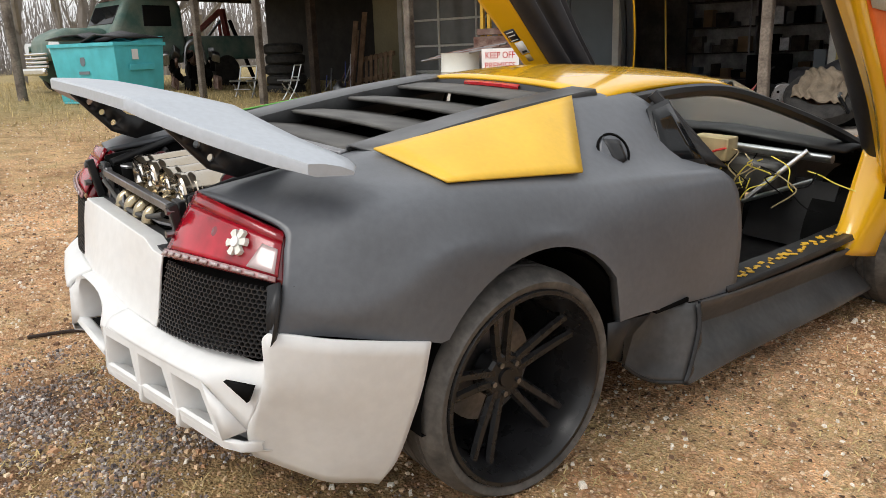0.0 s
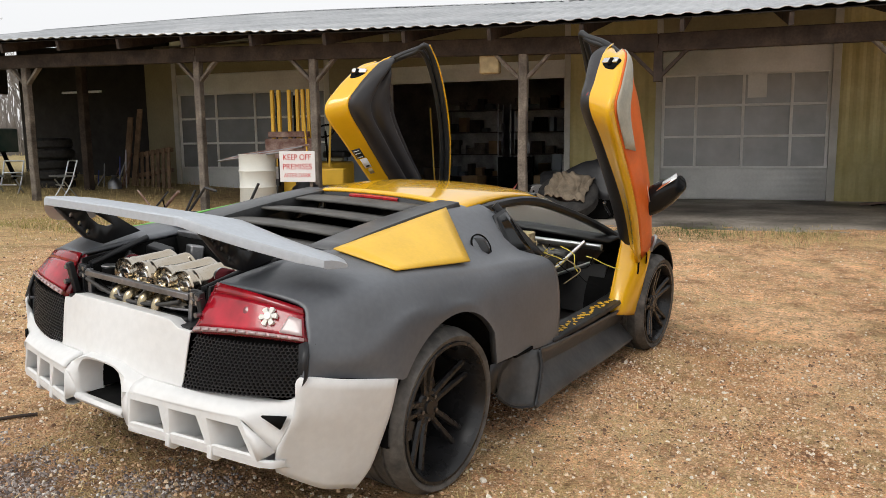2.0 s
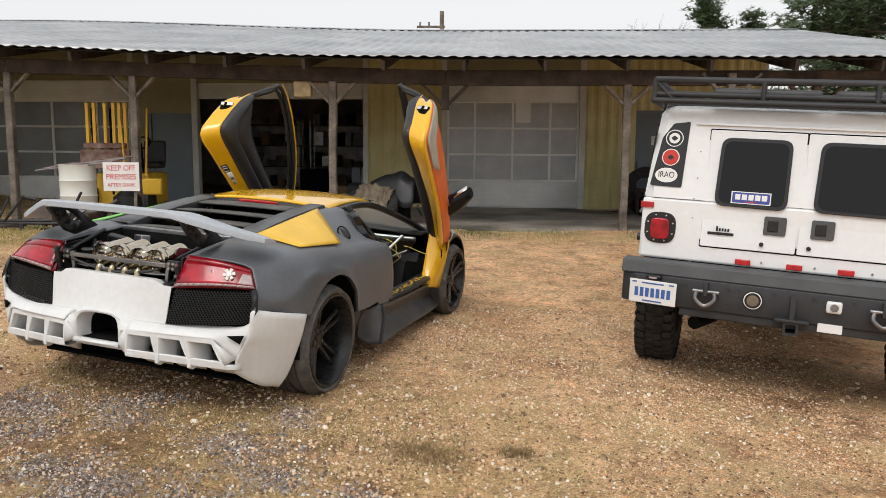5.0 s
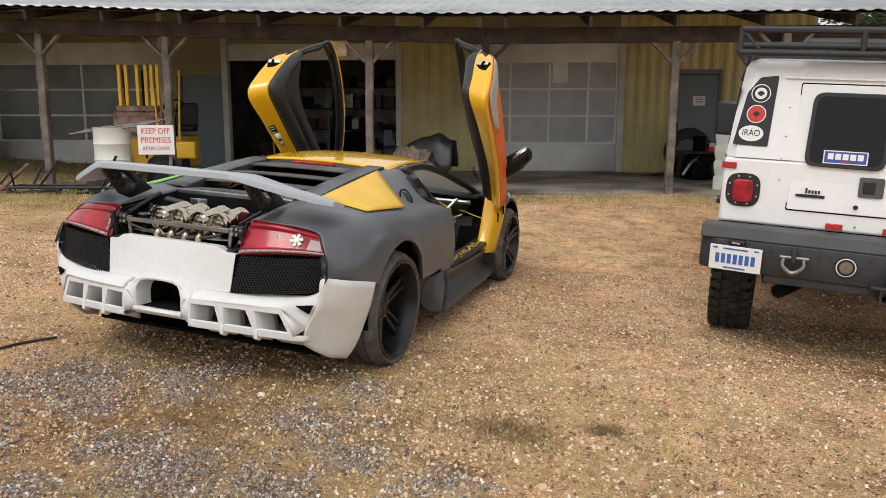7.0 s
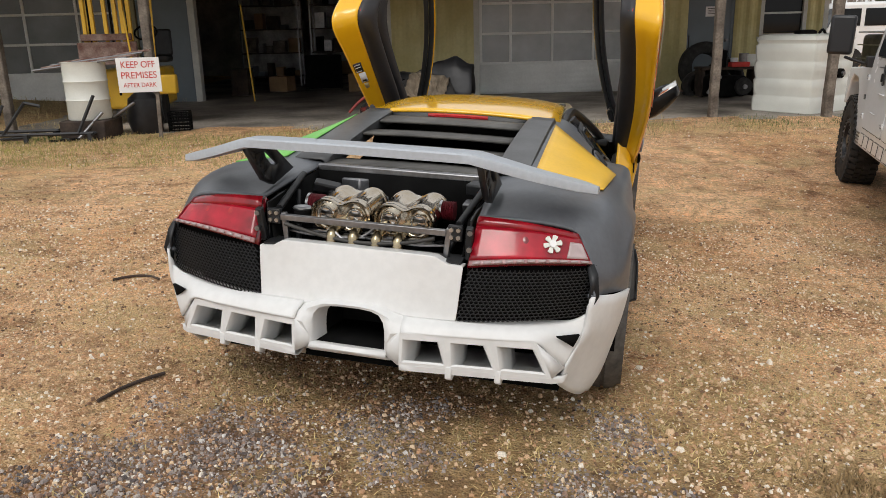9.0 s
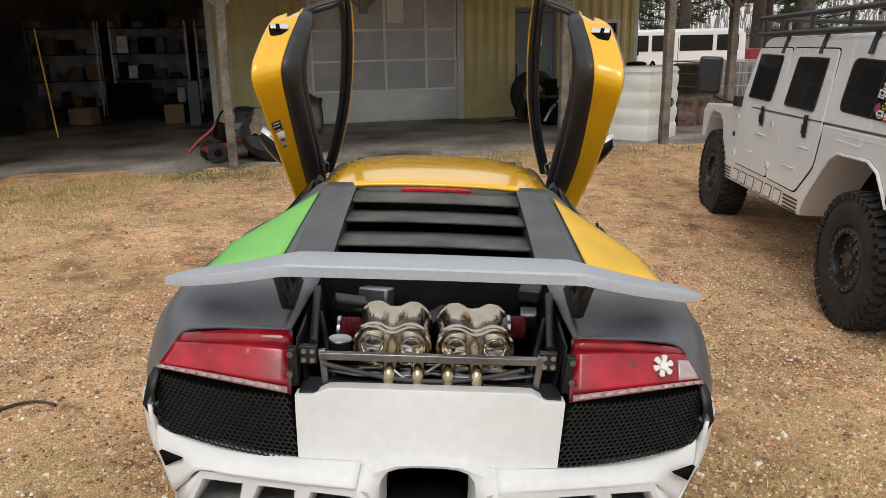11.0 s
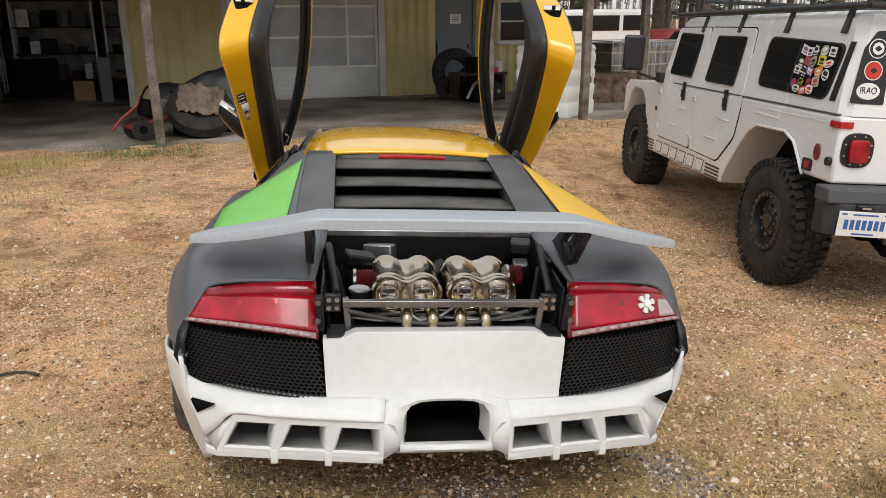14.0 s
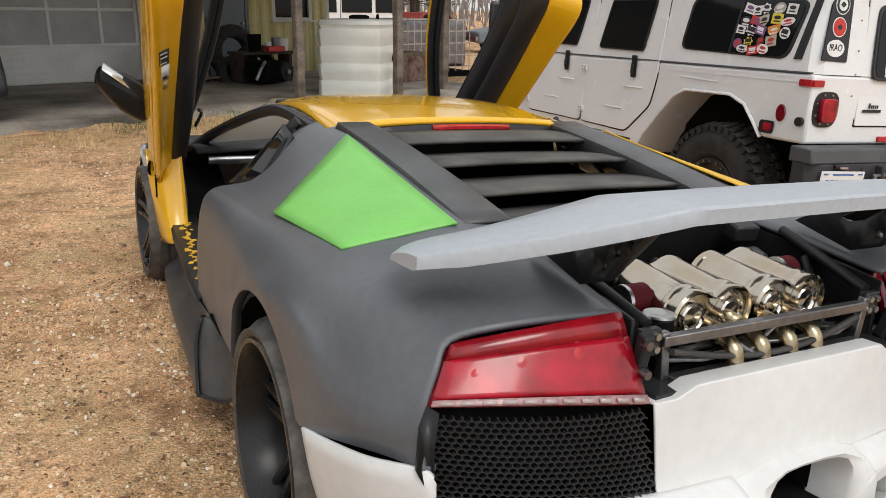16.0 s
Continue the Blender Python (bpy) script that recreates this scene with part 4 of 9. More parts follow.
# ---- tail: lamps, grilles, white panel, bumper ----
LIGHT = ((0.421, -0.080, 0.716), (0.847, 0.036, 0.734), (0.786, 0.088, 0.828), (0.433, 0.016, 0.879))


def on_light(i, j, out=0.0):
    a, b, c, d = map(Vector, LIGHT)
    p = a.lerp(b, i).lerp(d.lerp(c, i), j)
    nrm = (b - a).cross(d - a).normalized()
    return p + nrm * (out + 0.030 * 4 * i * (1 - i))


def light_zone(i0, i1, j0, j1, out, n=10, m=6):
    return sheet([[on_light(i0 + (i1 - i0) * a / n, j0 + (j1 - j0) * b / m, out) for a in range(n + 1)] for b in range(m + 1)])


def tail_lamp(side):
    flip = (lambda bm: bm) if side > 0 else mirror_x
    lamp = part("tail_lamp", flip(light_zone(0.0, 1.0, -0.02, 1.0, -0.028)), RED_DARK, car, "red rear lamp with an LED strip along its foot", thick=0.03)
    if side > 0:
        part("lens", flip(light_zone(0.0, 1.0, 0.10, 0.80, 0.0, 16, 8)), RED_LENS, lamp, "smoky red lens", thick=0.006)
        # the lens is one piece; this band paints the wing's reflection on its top
        part("upper_lens", flip(light_zone(0.0, 1.0, 0.802, 0.995, -0.0015, 16, 2)), RED_WING_REFLECTION, lamp, "upper part of the red lens, darkened for the wing's reflection", thick=0.006)
        glow = flip(sheet([[on_light(0.50 + 0.26 * a / 8 + 0.10 * b / 5 * (1 - a / 8), 0.20 + 0.52 * b / 5, 0.0015) for a in range(9)] for b in range(6)]))
        part("inner_reflector", glow, RED_BRIGHT, lamp, "bright red reflector behind the lens", thick=0.001)
        part("bulb_ring", flip(sheet([[on_light(0.46 + k * 0.05 * math.cos(a), 0.55 + k * 0.15 * math.sin(a), 0.004 - 0.002 * k) for a in np.linspace(0, 2 * math.pi, 18)] for k in (0.0, 0.6, 1.0)])), RED_DARK, lamp, "round dark bulb socket")
        clear = flip(sheet([[on_light(0.80 + 0.185 * a / 8 + 0.075 * (b / 5) * (1 - a / 8), 0.14 + 0.50 * b / 5, 0.003) for a in range(9)] for b in range(6)]))
        part("clear_lens", clear, CLEAR_LENS, lamp, "clear ribbed corner lens", thick=0.006)
        star = part("cooling_fan", rod((0, -0.006, 0), (0, 0.016, 0), 0.015), STICKER_WHITE, lamp, "white six-bladed plastic fan showing in the lamp")
        for k in range(6):
            a = radians(60 * k + 12)
            c, s_ = math.cos(a), math.sin(a)
            part("fan_blade", prism([(c * x - s_ * z, s_ * x + c * z) for x, z in ((0.012, -0.007), (0.036, -0.011), (0.040, 0.0), (0.036, 0.011), (0.012, 0.007))], 0.014, "xz", 0.0), TANK_WHITE, lamp, shade=0).matrix_basis = Matrix.Translation(on_light(0.70, 0.50, 0.014)) @ pose(0, 0, 0, 0, 0, 14) @ pose(0, 0, 0, -28, 0, 0) @ Matrix.Scale(0.86, 4)
        star.matrix_basis = Matrix.Translation(on_light(0.70, 0.50, 0.014)) @ pose(0, 0, 0, 0, 0, 14) @ pose(0, 0, 0, -28, 0, 0) @ Matrix.Scale(0.86, 4)
    else:
        part("lens", flip(light_zone(0.0, 1.0, 0.10, 0.72, 0.0, 16, 8)), RED_LENS, lamp, "glossy red lens", thick=0.006)
        # painted reflection of the wing along the top of the lens
        part("upper_lens", flip(light_zone(0.0, 0.99, 0.722, 0.995, -0.0015, 16, 2)), RED_WING_REFLECTION, lamp, "upper part of the red lens, darkened for the wing's reflection", thick=0.006)
        for i, j, r in ((0.32, 0.58, 0.022), (0.62, 0.56, 0.022), (0.84, 0.48, 0.018)):
            bulb = flip(sheet([[on_light(i + k * r * 2.2 * math.cos(a), j + k * r * 7.0 * math.sin(a), 0.004 - 0.002 * k) for a in np.linspace(0, 2 * math.pi, 18)] for k in (0.0, 0.6, 1.0)]))
            part("bulb_ring", bulb, RED_BRIGHT, lamp, "round bulb showing through the lens")
    part("led_strip", flip(light_zone(0.0, 1.0, -0.01, 0.09, 0.006, 16, 3)), LED_STRIP, lamp, "pale LED strip", thick=0.006)
    for k in range(11):
        part("led", flip(light_zone(0.03 + 0.088 * k, 0.09 + 0.088 * k, 0.005, 0.06, 0.014, 2, 2)), CLEAR_LENS, lamp, thick=0.003)
    return lamp


tail_lamp(1)
tail_lamp(-1)

GRILLE = ((0.383, -0.108, 0.510), (0.845, 0.016, 0.545), (0.862, 0.040, 0.722), (0.418, -0.075, 0.706))


def grille_bars():
    """Expanded-metal mesh: rows of six-sided cells drawn with flat strips."""
    a, b, c, d = map(Vector, GRILLE)
    wide, high = (b - a).length, (d - a).length
    cell_w, cell_h = 0.0175, 0.0125
    nu, nv = int(wide / cell_w), int(high / cell_h)
    at = lambda x, z: a.lerp(b, x / wide).lerp(d.lerp(c, x / wide), z / high) + Vector((0.25, -0.97, 0)) * 0.030 * 4 * (x / wide) * (1 - x / wide)
    bm, t = bmesh.new(), 0.0016

    def strip(p, q):
        e = Vector((q[0] - p[0], q[1] - p[1]))
        if not all(-0.001 <= k[0] <= wide + 0.001 and -0.001 <= k[1] <= high + 0.001 for k in (p, q)):
            return
        s = Vector((-e.y, e.x)).normalized() * t
        f_ = [bm.verts.new(at(*k)) for k in ((p[0] + s.x, p[1] + s.y), (p[0] - s.x, p[1] - s.y), (q[0] - s.x, q[1] - s.y), (q[0] + s.x, q[1] + s.y))]
        g = [bm.verts.new(v.co + Vector((0, 0.006, 0))) for v in f_]
        bm.faces.new(f_)
        for i in range(4):
            bm.faces.new((f_[i], f_[(i + 1) % 4], g[(i + 1) % 4], g[i]))

    for j in range(nv + 1):
        for i in range(nu + 1):
            x, z = (i + 0.5 * (j % 2)) * cell_w, j * cell_h
            top = (x + cell_w / 2, z + cell_h * 0.34)
            strip((x, z - cell_h * 0.0), top)
            strip(top, (x + cell_w, z))
            strip(top, (x + cell_w / 2, z + cell_h))
    return bm


def grille_back():
    a, b, c, d = [Vector(p) + Vector((0, 0.035, 0)) for p in GRILLE]
    return sheet(patch(a, b, c, d, 6, 3, -0.01))


for side, bars in ((1, grille_bars()), (-1, mirror_x(grille_bars()))):
    g = part("side_grille", grille_back() if side > 0 else mirror_x(grille_back()), DARK, car, "black honeycomb mesh grille", thick=0.01)
    part("honeycomb", bars, PRIMER_BLACK, g, "black honeycomb mesh", shade=0)


def grille_post():
    return sheet([[(0.853, 0.040, 0.735), (0.872, 0.030, 0.700), (0.885, 0.008, 0.625)], [(0.835, 0.022, 0.725), (0.85, 0.008, 0.66), (0.846, 0.005, 0.545)]])


both("lamp_post", grille_post, PRIMER_BLACK, thick=0.012)

# white middle panel with its two chamfers, arching a little over the exhaust opening
mid = []
for x, zt, yt, yb, zb in ((0.402, 0.708, -0.078, -0.105, 0.513), (0.345, 0.712, -0.085, -0.109, 0.513), (0.30, 0.738, -0.092, -0.114, 0.513), (0.27, 0.742, -0.098, -0.118, 0.513),
                          (0.21, 0.742, -0.098, -0.124, 0.516), (0.165, 0.742, -0.098, -0.132, 0.530), (0.12, 0.742, -0.098, -0.140, 0.545), (0.06, 0.742, -0.098, -0.142, 0.551)):
    row = [(x, yt + 0.05, zt - 0.004), (x, yt, zt), (x * 0.992, yt * 0.72 + yb * 0.28, zt * 0.66 + zb * 0.34 + 0.02), (x * 0.97, yb + 0.004, zb + 0.022), (x * 0.965, yb - 0.004, zb), (x * 0.965, yb + 0.02, zb - 0.006)]
    mid.append(row)
part("tail_panel", sheet([[(-x, y, z) for x, y, z in row] for row in mid] + mid[::-1]), WHITE_GEL, car, "raw white fibreglass tail panel", thick=0.008, bevel=0.004, shade=30)

# ---- rear bumper: a band under the grilles, a framed row of three deep boxes on each side of the outlet, and the corners ----
TOP_IN, TOP_OUT, FOOT_OUT = Vector((0.205, -0.200, 0.474)), Vector((0.684, -0.102, 0.463)), Vector((0.785, -0.035, 0.352))
LOW_IN, LOW_OUT, SIDE_IN = Vector((0.205, -0.206, 0.352)), Vector((0.746, -0.083, 0.324)), Vector((0.158, -0.190, 0.412))


def bumper_half():
    top = [(0.198, -0.122, 0.516), (0.39, -0.104, 0.511), (0.58, -0.050, 0.516), (0.70, -0.016, 0.521), (0.79, 0.002, 0.527), (0.848, 0.012, 0.556)]
    mid_ = [(0.202, -0.176, 0.500), (0.39, -0.146, 0.497), (0.58, -0.104, 0.494), (0.70, -0.066, 0.493), (0.775, -0.030, 0.470), (0.835, -0.010, 0.480)]
    low = [tuple(TOP_IN), (0.39, -0.167, 0.470), (0.58, -0.127, 0.466), tuple(TOP_OUT), (0.735, -0.069, 0.408), tuple(FOOT_OUT)]
    return loft([top, mid_, low], 40, 4)


def bumper_corner():
    top = [(0.848, 0.012, 0.556), (0.867, -0.002, 0.622), (0.955, 0.130, 0.598), (1.000, 0.270, 0.570), (1.018, 0.372, 0.549)]
    a = [(0.835, -0.010, 0.480), (0.872, 0.012, 0.50), (0.940, 0.130, 0.480), (0.978, 0.265, 0.45), (0.994, 0.362, 0.43)]
    b = [(0.812, -0.022, 0.415), (0.842, 0.030, 0.41), (0.905, 0.140, 0.37), (0.945, 0.260, 0.34), (0.960, 0.345, 0.32)]
    c = [tuple(FOOT_OUT), (0.815, 0.060, 0.290), (0.862, 0.150, 0.245), (0.900, 0.255, 0.21), (0.918, 0.320, 0.20)]
    d = [(0.765, -0.016, 0.270), (0.795, 0.080, 0.205), (0.830, 0.160, 0.160), (0.855, 0.250, 0.135), (0.866, 0.288, 0.120)]
    return loft([drawn_in(q) for q in (top, a, b, c, d)], 20, 3)


def box_cell(s, u):
    """One deep box: a flat frame, a rounded mouth and walls that narrow towards an open back."""
    top, low = (lambda t: TOP_IN.lerp(TOP_OUT, t)), (lambda t: LOW_IN.lerp(LOW_OUT, t))

    def loop(t0, t1, l0, l1, up, down, deep):
        a, b, c, d = low(l0), low(l1), top(t1), top(t0)
        a, d = a.lerp(d, down), d.lerp(a, up)
        b, c = b.lerp(c, down), c.lerp(b, up)
        ring_ = []
        for p, q in ((a, b), (b, c), (c, d), (d, a)):
            ring_ += [p.lerp(q, k) for k in (0.0, 0.08, 0.36, 0.64, 0.92)]
        return [p + Vector((0, deep, 0)) for p in ring_]

    (s0, s1, i0, i1), (l0, l1, j0, j1) = s, u
    w = (i1 - i0)
    rows = [loop(s0, s1, l0, l1, 0.0, 0.0, 0.010), loop(s0, s1, l0, l1, 0.0, 0.0, 0.0), loop(i0 - 0.012, i1 + 0.012, j0 - 0.010, j1 + 0.010, 0.17, 0.10, -0.001),
            loop(i0, i1, j0, j1, 0.20, 0.13, 0.006), loop(i0 + 0.04 * w, i1 - 0.04 * w, j0 + 0.03 * w, j1 - 0.03 * w, 0.20, 0.02, 0.040),
            loop(i0 + 0.16 * w, i1 - 0.16 * w, j0 + 0.10 * w, j1 - 0.10 * w, 0.22, -0.40, 0.105), loop(i0 + 0.22 * w, i1 - 0.22 * w, j0 + 0.16 * w, j1 - 0.16 * w, 0.24, -0.65, 0.150)]
    return sheet(rows, close=True)


CELLS = (((0.0, 0.325, 0.035, 0.262), (0.0, 0.325, 0.025, 0.300)), ((0.325, 0.650, 0.385, 0.592), (0.325, 0.650, 0.352, 0.625)), ((0.650, 1.0, 0.715, 0.950), (0.650, 1.0, 0.678, 0.965)))


def frame_end():
    """The slanting outer end of the framed boxes, folded back to the corner."""
    return sheet([[TOP_OUT, TOP_OUT.lerp(FOOT_OUT, 0.5), FOOT_OUT], [TOP_OUT, TOP_OUT.lerp(LOW_OUT, 0.5), LOW_OUT]])


def frame_lip():
    pts = [LOW_IN.lerp(LOW_OUT, float(t)) for t in np.linspace(0, 1, 10)] + [LOW_OUT.lerp(FOOT_OUT, 0.6) + Vector((0.012, 0.0, -0.022)), FOOT_OUT + Vector((0.012, 0.03, -0.040))]
    return sheet([[p + Vector((0, 0.012, 0.004)), p, p + Vector((0, 0.003, -0.020)), p + Vector((0, 0.030, -0.030)), p + Vector((0, 0.24, -0.016))] for p in pts])


def fin_foot(t):
    p = LOW_IN.lerp(LOW_OUT, t)
    side = [(p.y - 0.004, p.z + 0.012), (p.y - 0.006, p.z - 0.036), (p.y + 0.020, p.z - 0.052), (p.y + 0.13, p.z - 0.030), (p.y + 0.13, p.z + 0.0)]
    return prism(side, 0.024, "yz", p.x - 0.012)


def outlet_cheek():
    return sheet([[TOP_IN, TOP_IN.lerp(LOW_IN, 0.5), LOW_IN], [TOP_IN + Vector((-0.002, 0, 0)), SIDE_IN, LOW_IN + Vector((-0.004, 0, 0))], [(0.166, -0.192, 0.462), (0.150, -0.191, 0.425), (0.150, -0.189, 0.376)]])


RIM = [(0.143, -0.186, 0.384), (0.144, -0.188, 0.425), (0.143, -0.188, 0.465), (0.136, -0.186, 0.500), (0.118, -0.182, 0.524), (0.085, -0.178, 0.534), (0.04, -0.176, 0.537)]
ROUND = [(0.155, -0.188, 0.378), (0.158, -0.190, 0.420), (0.205, -0.200, 0.474), (0.202, -0.176, 0.500), (0.198, -0.122, 0.516), (0.11, -0.134, 0.552), (0.04, -0.138, 0.556)]


def whole_arch(points):
    return [tuple(p) for p in points] + [(-p[0], p[1], p[2]) for p in points[::-1]]


def outlet_surround():
    """The rounded mouth of the outlet and its white walls."""
    rows = [whole_arch(ROUND), whole_arch([((p[0] + q[0]) / 2, min(p[1], q[1]) - 0.005, (p[2] + q[2]) / 2) for p, q in zip(RIM, ROUND)]), whole_arch(RIM)]
    for y, k, dz in ((0.010, 0.97, -0.004), (0.040, 0.94, -0.006), (0.095, 0.86, -0.012)):
        rows.append(whole_arch([(p[0] * k, p[1] + y, 0.384 + (p[2] - 0.384) * (k + 0.02) + 0.02 * (1 - k)) for p in RIM]))
    return sheet(rows)


bump = part("rear_bumper", bumper_half(), WHITE_GEL, car, "raw white fibreglass rear bumper with diffuser", thick=0.012, offset=-1, shade=35)
part("bumper_band", mirror_x(bumper_half()), WHITE_GEL, bump, "white band under the left grille", thick=0.012, offset=1, shade=35)
part("exhaust_outlet", outlet_surround(), WHITE_GEL, bump, "rounded exhaust opening with white walls", shade=50)
part("outlet_floor", sheet([[(x, y, z) for x in (-0.152, 0.0, 0.152)] for y, z in ((-0.165, 0.360), (-0.192, 0.364), (-0.199, 0.375), (-0.192, 0.385), (-0.172, 0.384), (-0.150, 0.366))]), WHITE_GEL, bump, "white ledge under the outlet", thick=0.008, shade=50)
# shade inside the outlet is put into near-black sheets: hollow and floor
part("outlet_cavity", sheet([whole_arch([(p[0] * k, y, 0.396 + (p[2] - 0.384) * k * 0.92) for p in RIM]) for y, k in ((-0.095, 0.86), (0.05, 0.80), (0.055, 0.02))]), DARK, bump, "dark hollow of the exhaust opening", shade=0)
part("outlet_tray", sheet([[(-0.13, y, z), (0.13, y, z)] for y, z in ((-0.160, 0.380), (0.05, 0.392))]), DARK, bump, "near-black sheet standing in for shade on the outlet floor", thick=0.006)
for k in range(5):
    part("floor_rib", box((0.32, 0.014, 0.010), (0, -0.165 + 0.040 * k, 0.352 - 0.010 * k)), WHITE_GEL, bump, bevel=0.003)
part("floor_pan", sheet([[(-0.17, y, z), (0.17, y, z)] for y, z in ((-0.185, 0.362), (0.05, 0.312), (0.22, 0.30))]), WHITE_GEL, bump, thick=0.008)
for side in (1, -1):
    f_ = (lambda bm: bm) if side > 0 else mirror_x
    part("bumper_corner", f_(bumper_corner()), WHITE_GEL, bump, "white fibreglass bumper corner", thick=0.010, shade=40)
    vent = [Vector(q) + Vector((0.003, -0.006, 0)) for q in ((0.748, -0.062, 0.482), (0.826, -0.022, 0.486), (0.806, -0.030, 0.440))]
    bm = bmesh.new()
    bm.faces.new([bm.verts.new(q) for q in vent])
    part("corner_vent", f_(bm), DARK, bump, "small three-cornered black vent", thick=0.012)
    for s_, u_ in CELLS:
        part("diffuser_cell", f_(box_cell(s_, u_)), WHITE_GEL, bump, "deep white diffuser box", thick=0.004, shade=40)
    for t in (0.325, 0.650):
        part("diffuser_fin", f_(fin_foot(t)), WHITE_GEL, bump, bevel=0.004)
    part("frame_end", f_(frame_end()), WHITE_GEL, bump, thick=0.006)
    part("diffuser_lip", f_(frame_lip()), WHITE_GEL, bump, thick=0.005, shade=40)
    part("outlet_cheek", f_(outlet_cheek()), WHITE_GEL, bump, thick=0.006)


# ---- rear wing ----
def wing_skin():
    rows = []
    for s in np.linspace(-1, 1, 49):
        a = abs(s)
        x = s * 0.842
        drop = 0.056 * min(1.0, max(0.0, (a - 0.52) / 0.21)) + 0.066 * max(0.0, (a - 0.73) / 0.27) + 0.005 * smooth(0.49, 0.55, a) + 0.004 * a
        z = 1.124 - drop
        rear = -0.135 + 0.265 * max(0.0, (a - 0.50) / 0.50) ** 1.15
        tip = max(0.0, (a - 0.88) / 0.12)
        chord = (0.285 - 0.075 * smooth(0.45, 0.95, a)) * (1 - 0.42 * tip * tip)
        sec = []
        for c, up in ((0.0, -0.030), (0.0, -0.002), (0.02, 0.004), (0.35, 0.004), (0.7, -0.004), (0.97, -0.018), (1.0, -0.026), (0.97, -0.032), (0.6, -0.034), (0.15, -0.036)):
            k = 1 - 0.25 * smooth(0.9, 1.0, a)
            sec.append((x, rear + chord * c, z + up * k - 0.012 * c))
        rows.append(sec)
    bm = sheet(rows, close=True)
    bmesh.ops.holes_fill(bm, edges=bm.edges)
    return bm


wing = part("rear_wing", wing_skin(), PRIMER_LIGHT, car, "pale grey primed rear wing", shade=40)


def wing_strut():
    """A flat plate with a long slot and three drilled holes."""
    out = [(-0.095, 1.090), (0.10, 1.086), (0.155, 1.040), (0.30, 0.945), (0.12, 0.905), (0.045, 0.935), (-0.02, 1.005)]
    slot = [(0.045, 1.055), (0.075, 1.050), (0.12, 1.020), (0.175, 0.983), (0.145, 0.978), (0.10, 0.992), (0.06, 1.025)]
    rounds = [[(y + 0.011 * math.cos(a), z + 0.011 * math.sin(a)) for a in np.linspace(0, 2 * math.pi, 13)[:-1]] for y, z in ((-0.018, 1.040), (0.018, 1.003), (0.052, 0.965))]
    bm, edges = bmesh.new(), []
    for loop in [out, slot] + rounds:
        v = [bm.verts.new((0.448, y, z)) for y, z in loop]
        edges += [bm.edges.new((v[k - 1], v[k])) for k in range(len(v))]
    bmesh.ops.triangle_fill(bm, edges=edges, use_beauty=True)
    return bm


both("wing_strut", wing_strut, PRIMER_BLACK, "black aluminium wing strut with drilled holes", thick=0.022)

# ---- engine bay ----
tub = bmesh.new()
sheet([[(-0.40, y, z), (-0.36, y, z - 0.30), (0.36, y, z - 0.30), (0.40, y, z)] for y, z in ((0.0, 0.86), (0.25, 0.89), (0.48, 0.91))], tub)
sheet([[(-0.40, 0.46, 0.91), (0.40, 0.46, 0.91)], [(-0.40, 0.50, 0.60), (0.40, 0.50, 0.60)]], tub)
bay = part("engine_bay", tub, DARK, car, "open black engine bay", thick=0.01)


def muffler():
    """A twin can: two round shells joined, with ridged end plate, lying along the car."""
    bm, outline = bmesh.new(), []
    r, off = 0.066, 0.058
    for k in range(44):
        a = 2 * math.pi * k / 44
        x = (r + off) * math.cos(a)
        z = math.sqrt(max(0.0, r * r - max(0.0, abs(x) - off) ** 2)) if abs(x) > off else math.sqrt(r * r - (abs(x) - off) ** 2)
        z = max(z, 0.047 + 2.2 * x * x) if abs(x) < off else z
        outline.append((x, z if math.sin(a) >= 0 else -z))
    rows = []
    for y, k in ((0.026, 0.02), (0.024, 0.55), (0.022, 0.74), (0.014, 0.78), (0.012, 0.84), (0.018, 0.87), (0.006, 0.91), (0.0, 0.95), (0.006, 1.0), (0.024, 1.0), (0.028, 0.965), (0.038, 0.965), (0.042, 0.99), (0.052, 0.99), (0.056, 0.965), (0.205, 0.965), (0.21, 1.0), (0.225, 1.0), (0.232, 0.9), (0.232, 0.02)):
        rows.append([(x * k if k > 0.6 else x * k, y, z * k) for x, z in outline])
    sheet(rows, bm, close=True)
    return bm


for cx, tilt in ((-0.125, 0), (0.135, 0)):
    mf = part("muffler", muffler(), STEEL_WARM, bay, "polished twin-can steel muffler", shade=32)
    mf.matrix_basis = pose(cx, 0.045, 0.818, 3, 0, tilt)
    for k in (-1, 1):
        part("stub", lathe([(0.024, 0.036), (0.006, 0.036), (0.002, 0.033), (0.006, 0.029), (0.012, 0.027), (0.008, 0.024), (0.006, 0.0)], 24, "y"), CHROME, mf, shade=30).matrix_basis = pose(k * 0.060, 0, 0.002)
for x in (-0.125, -0.04, 0.05, 0.135):
    part("exhaust_pipe", tube([(x, 0.10, 0.786), (x, 0.045, 0.788), (x * 1.01, 0.005, 0.776), (x * 1.02, -0.022, 0.762), (x * 1.02, -0.030, 0.736)], 0.022, 16, 12), PIPE_WARM, bay, "heat-tinted bent exhaust pipe")
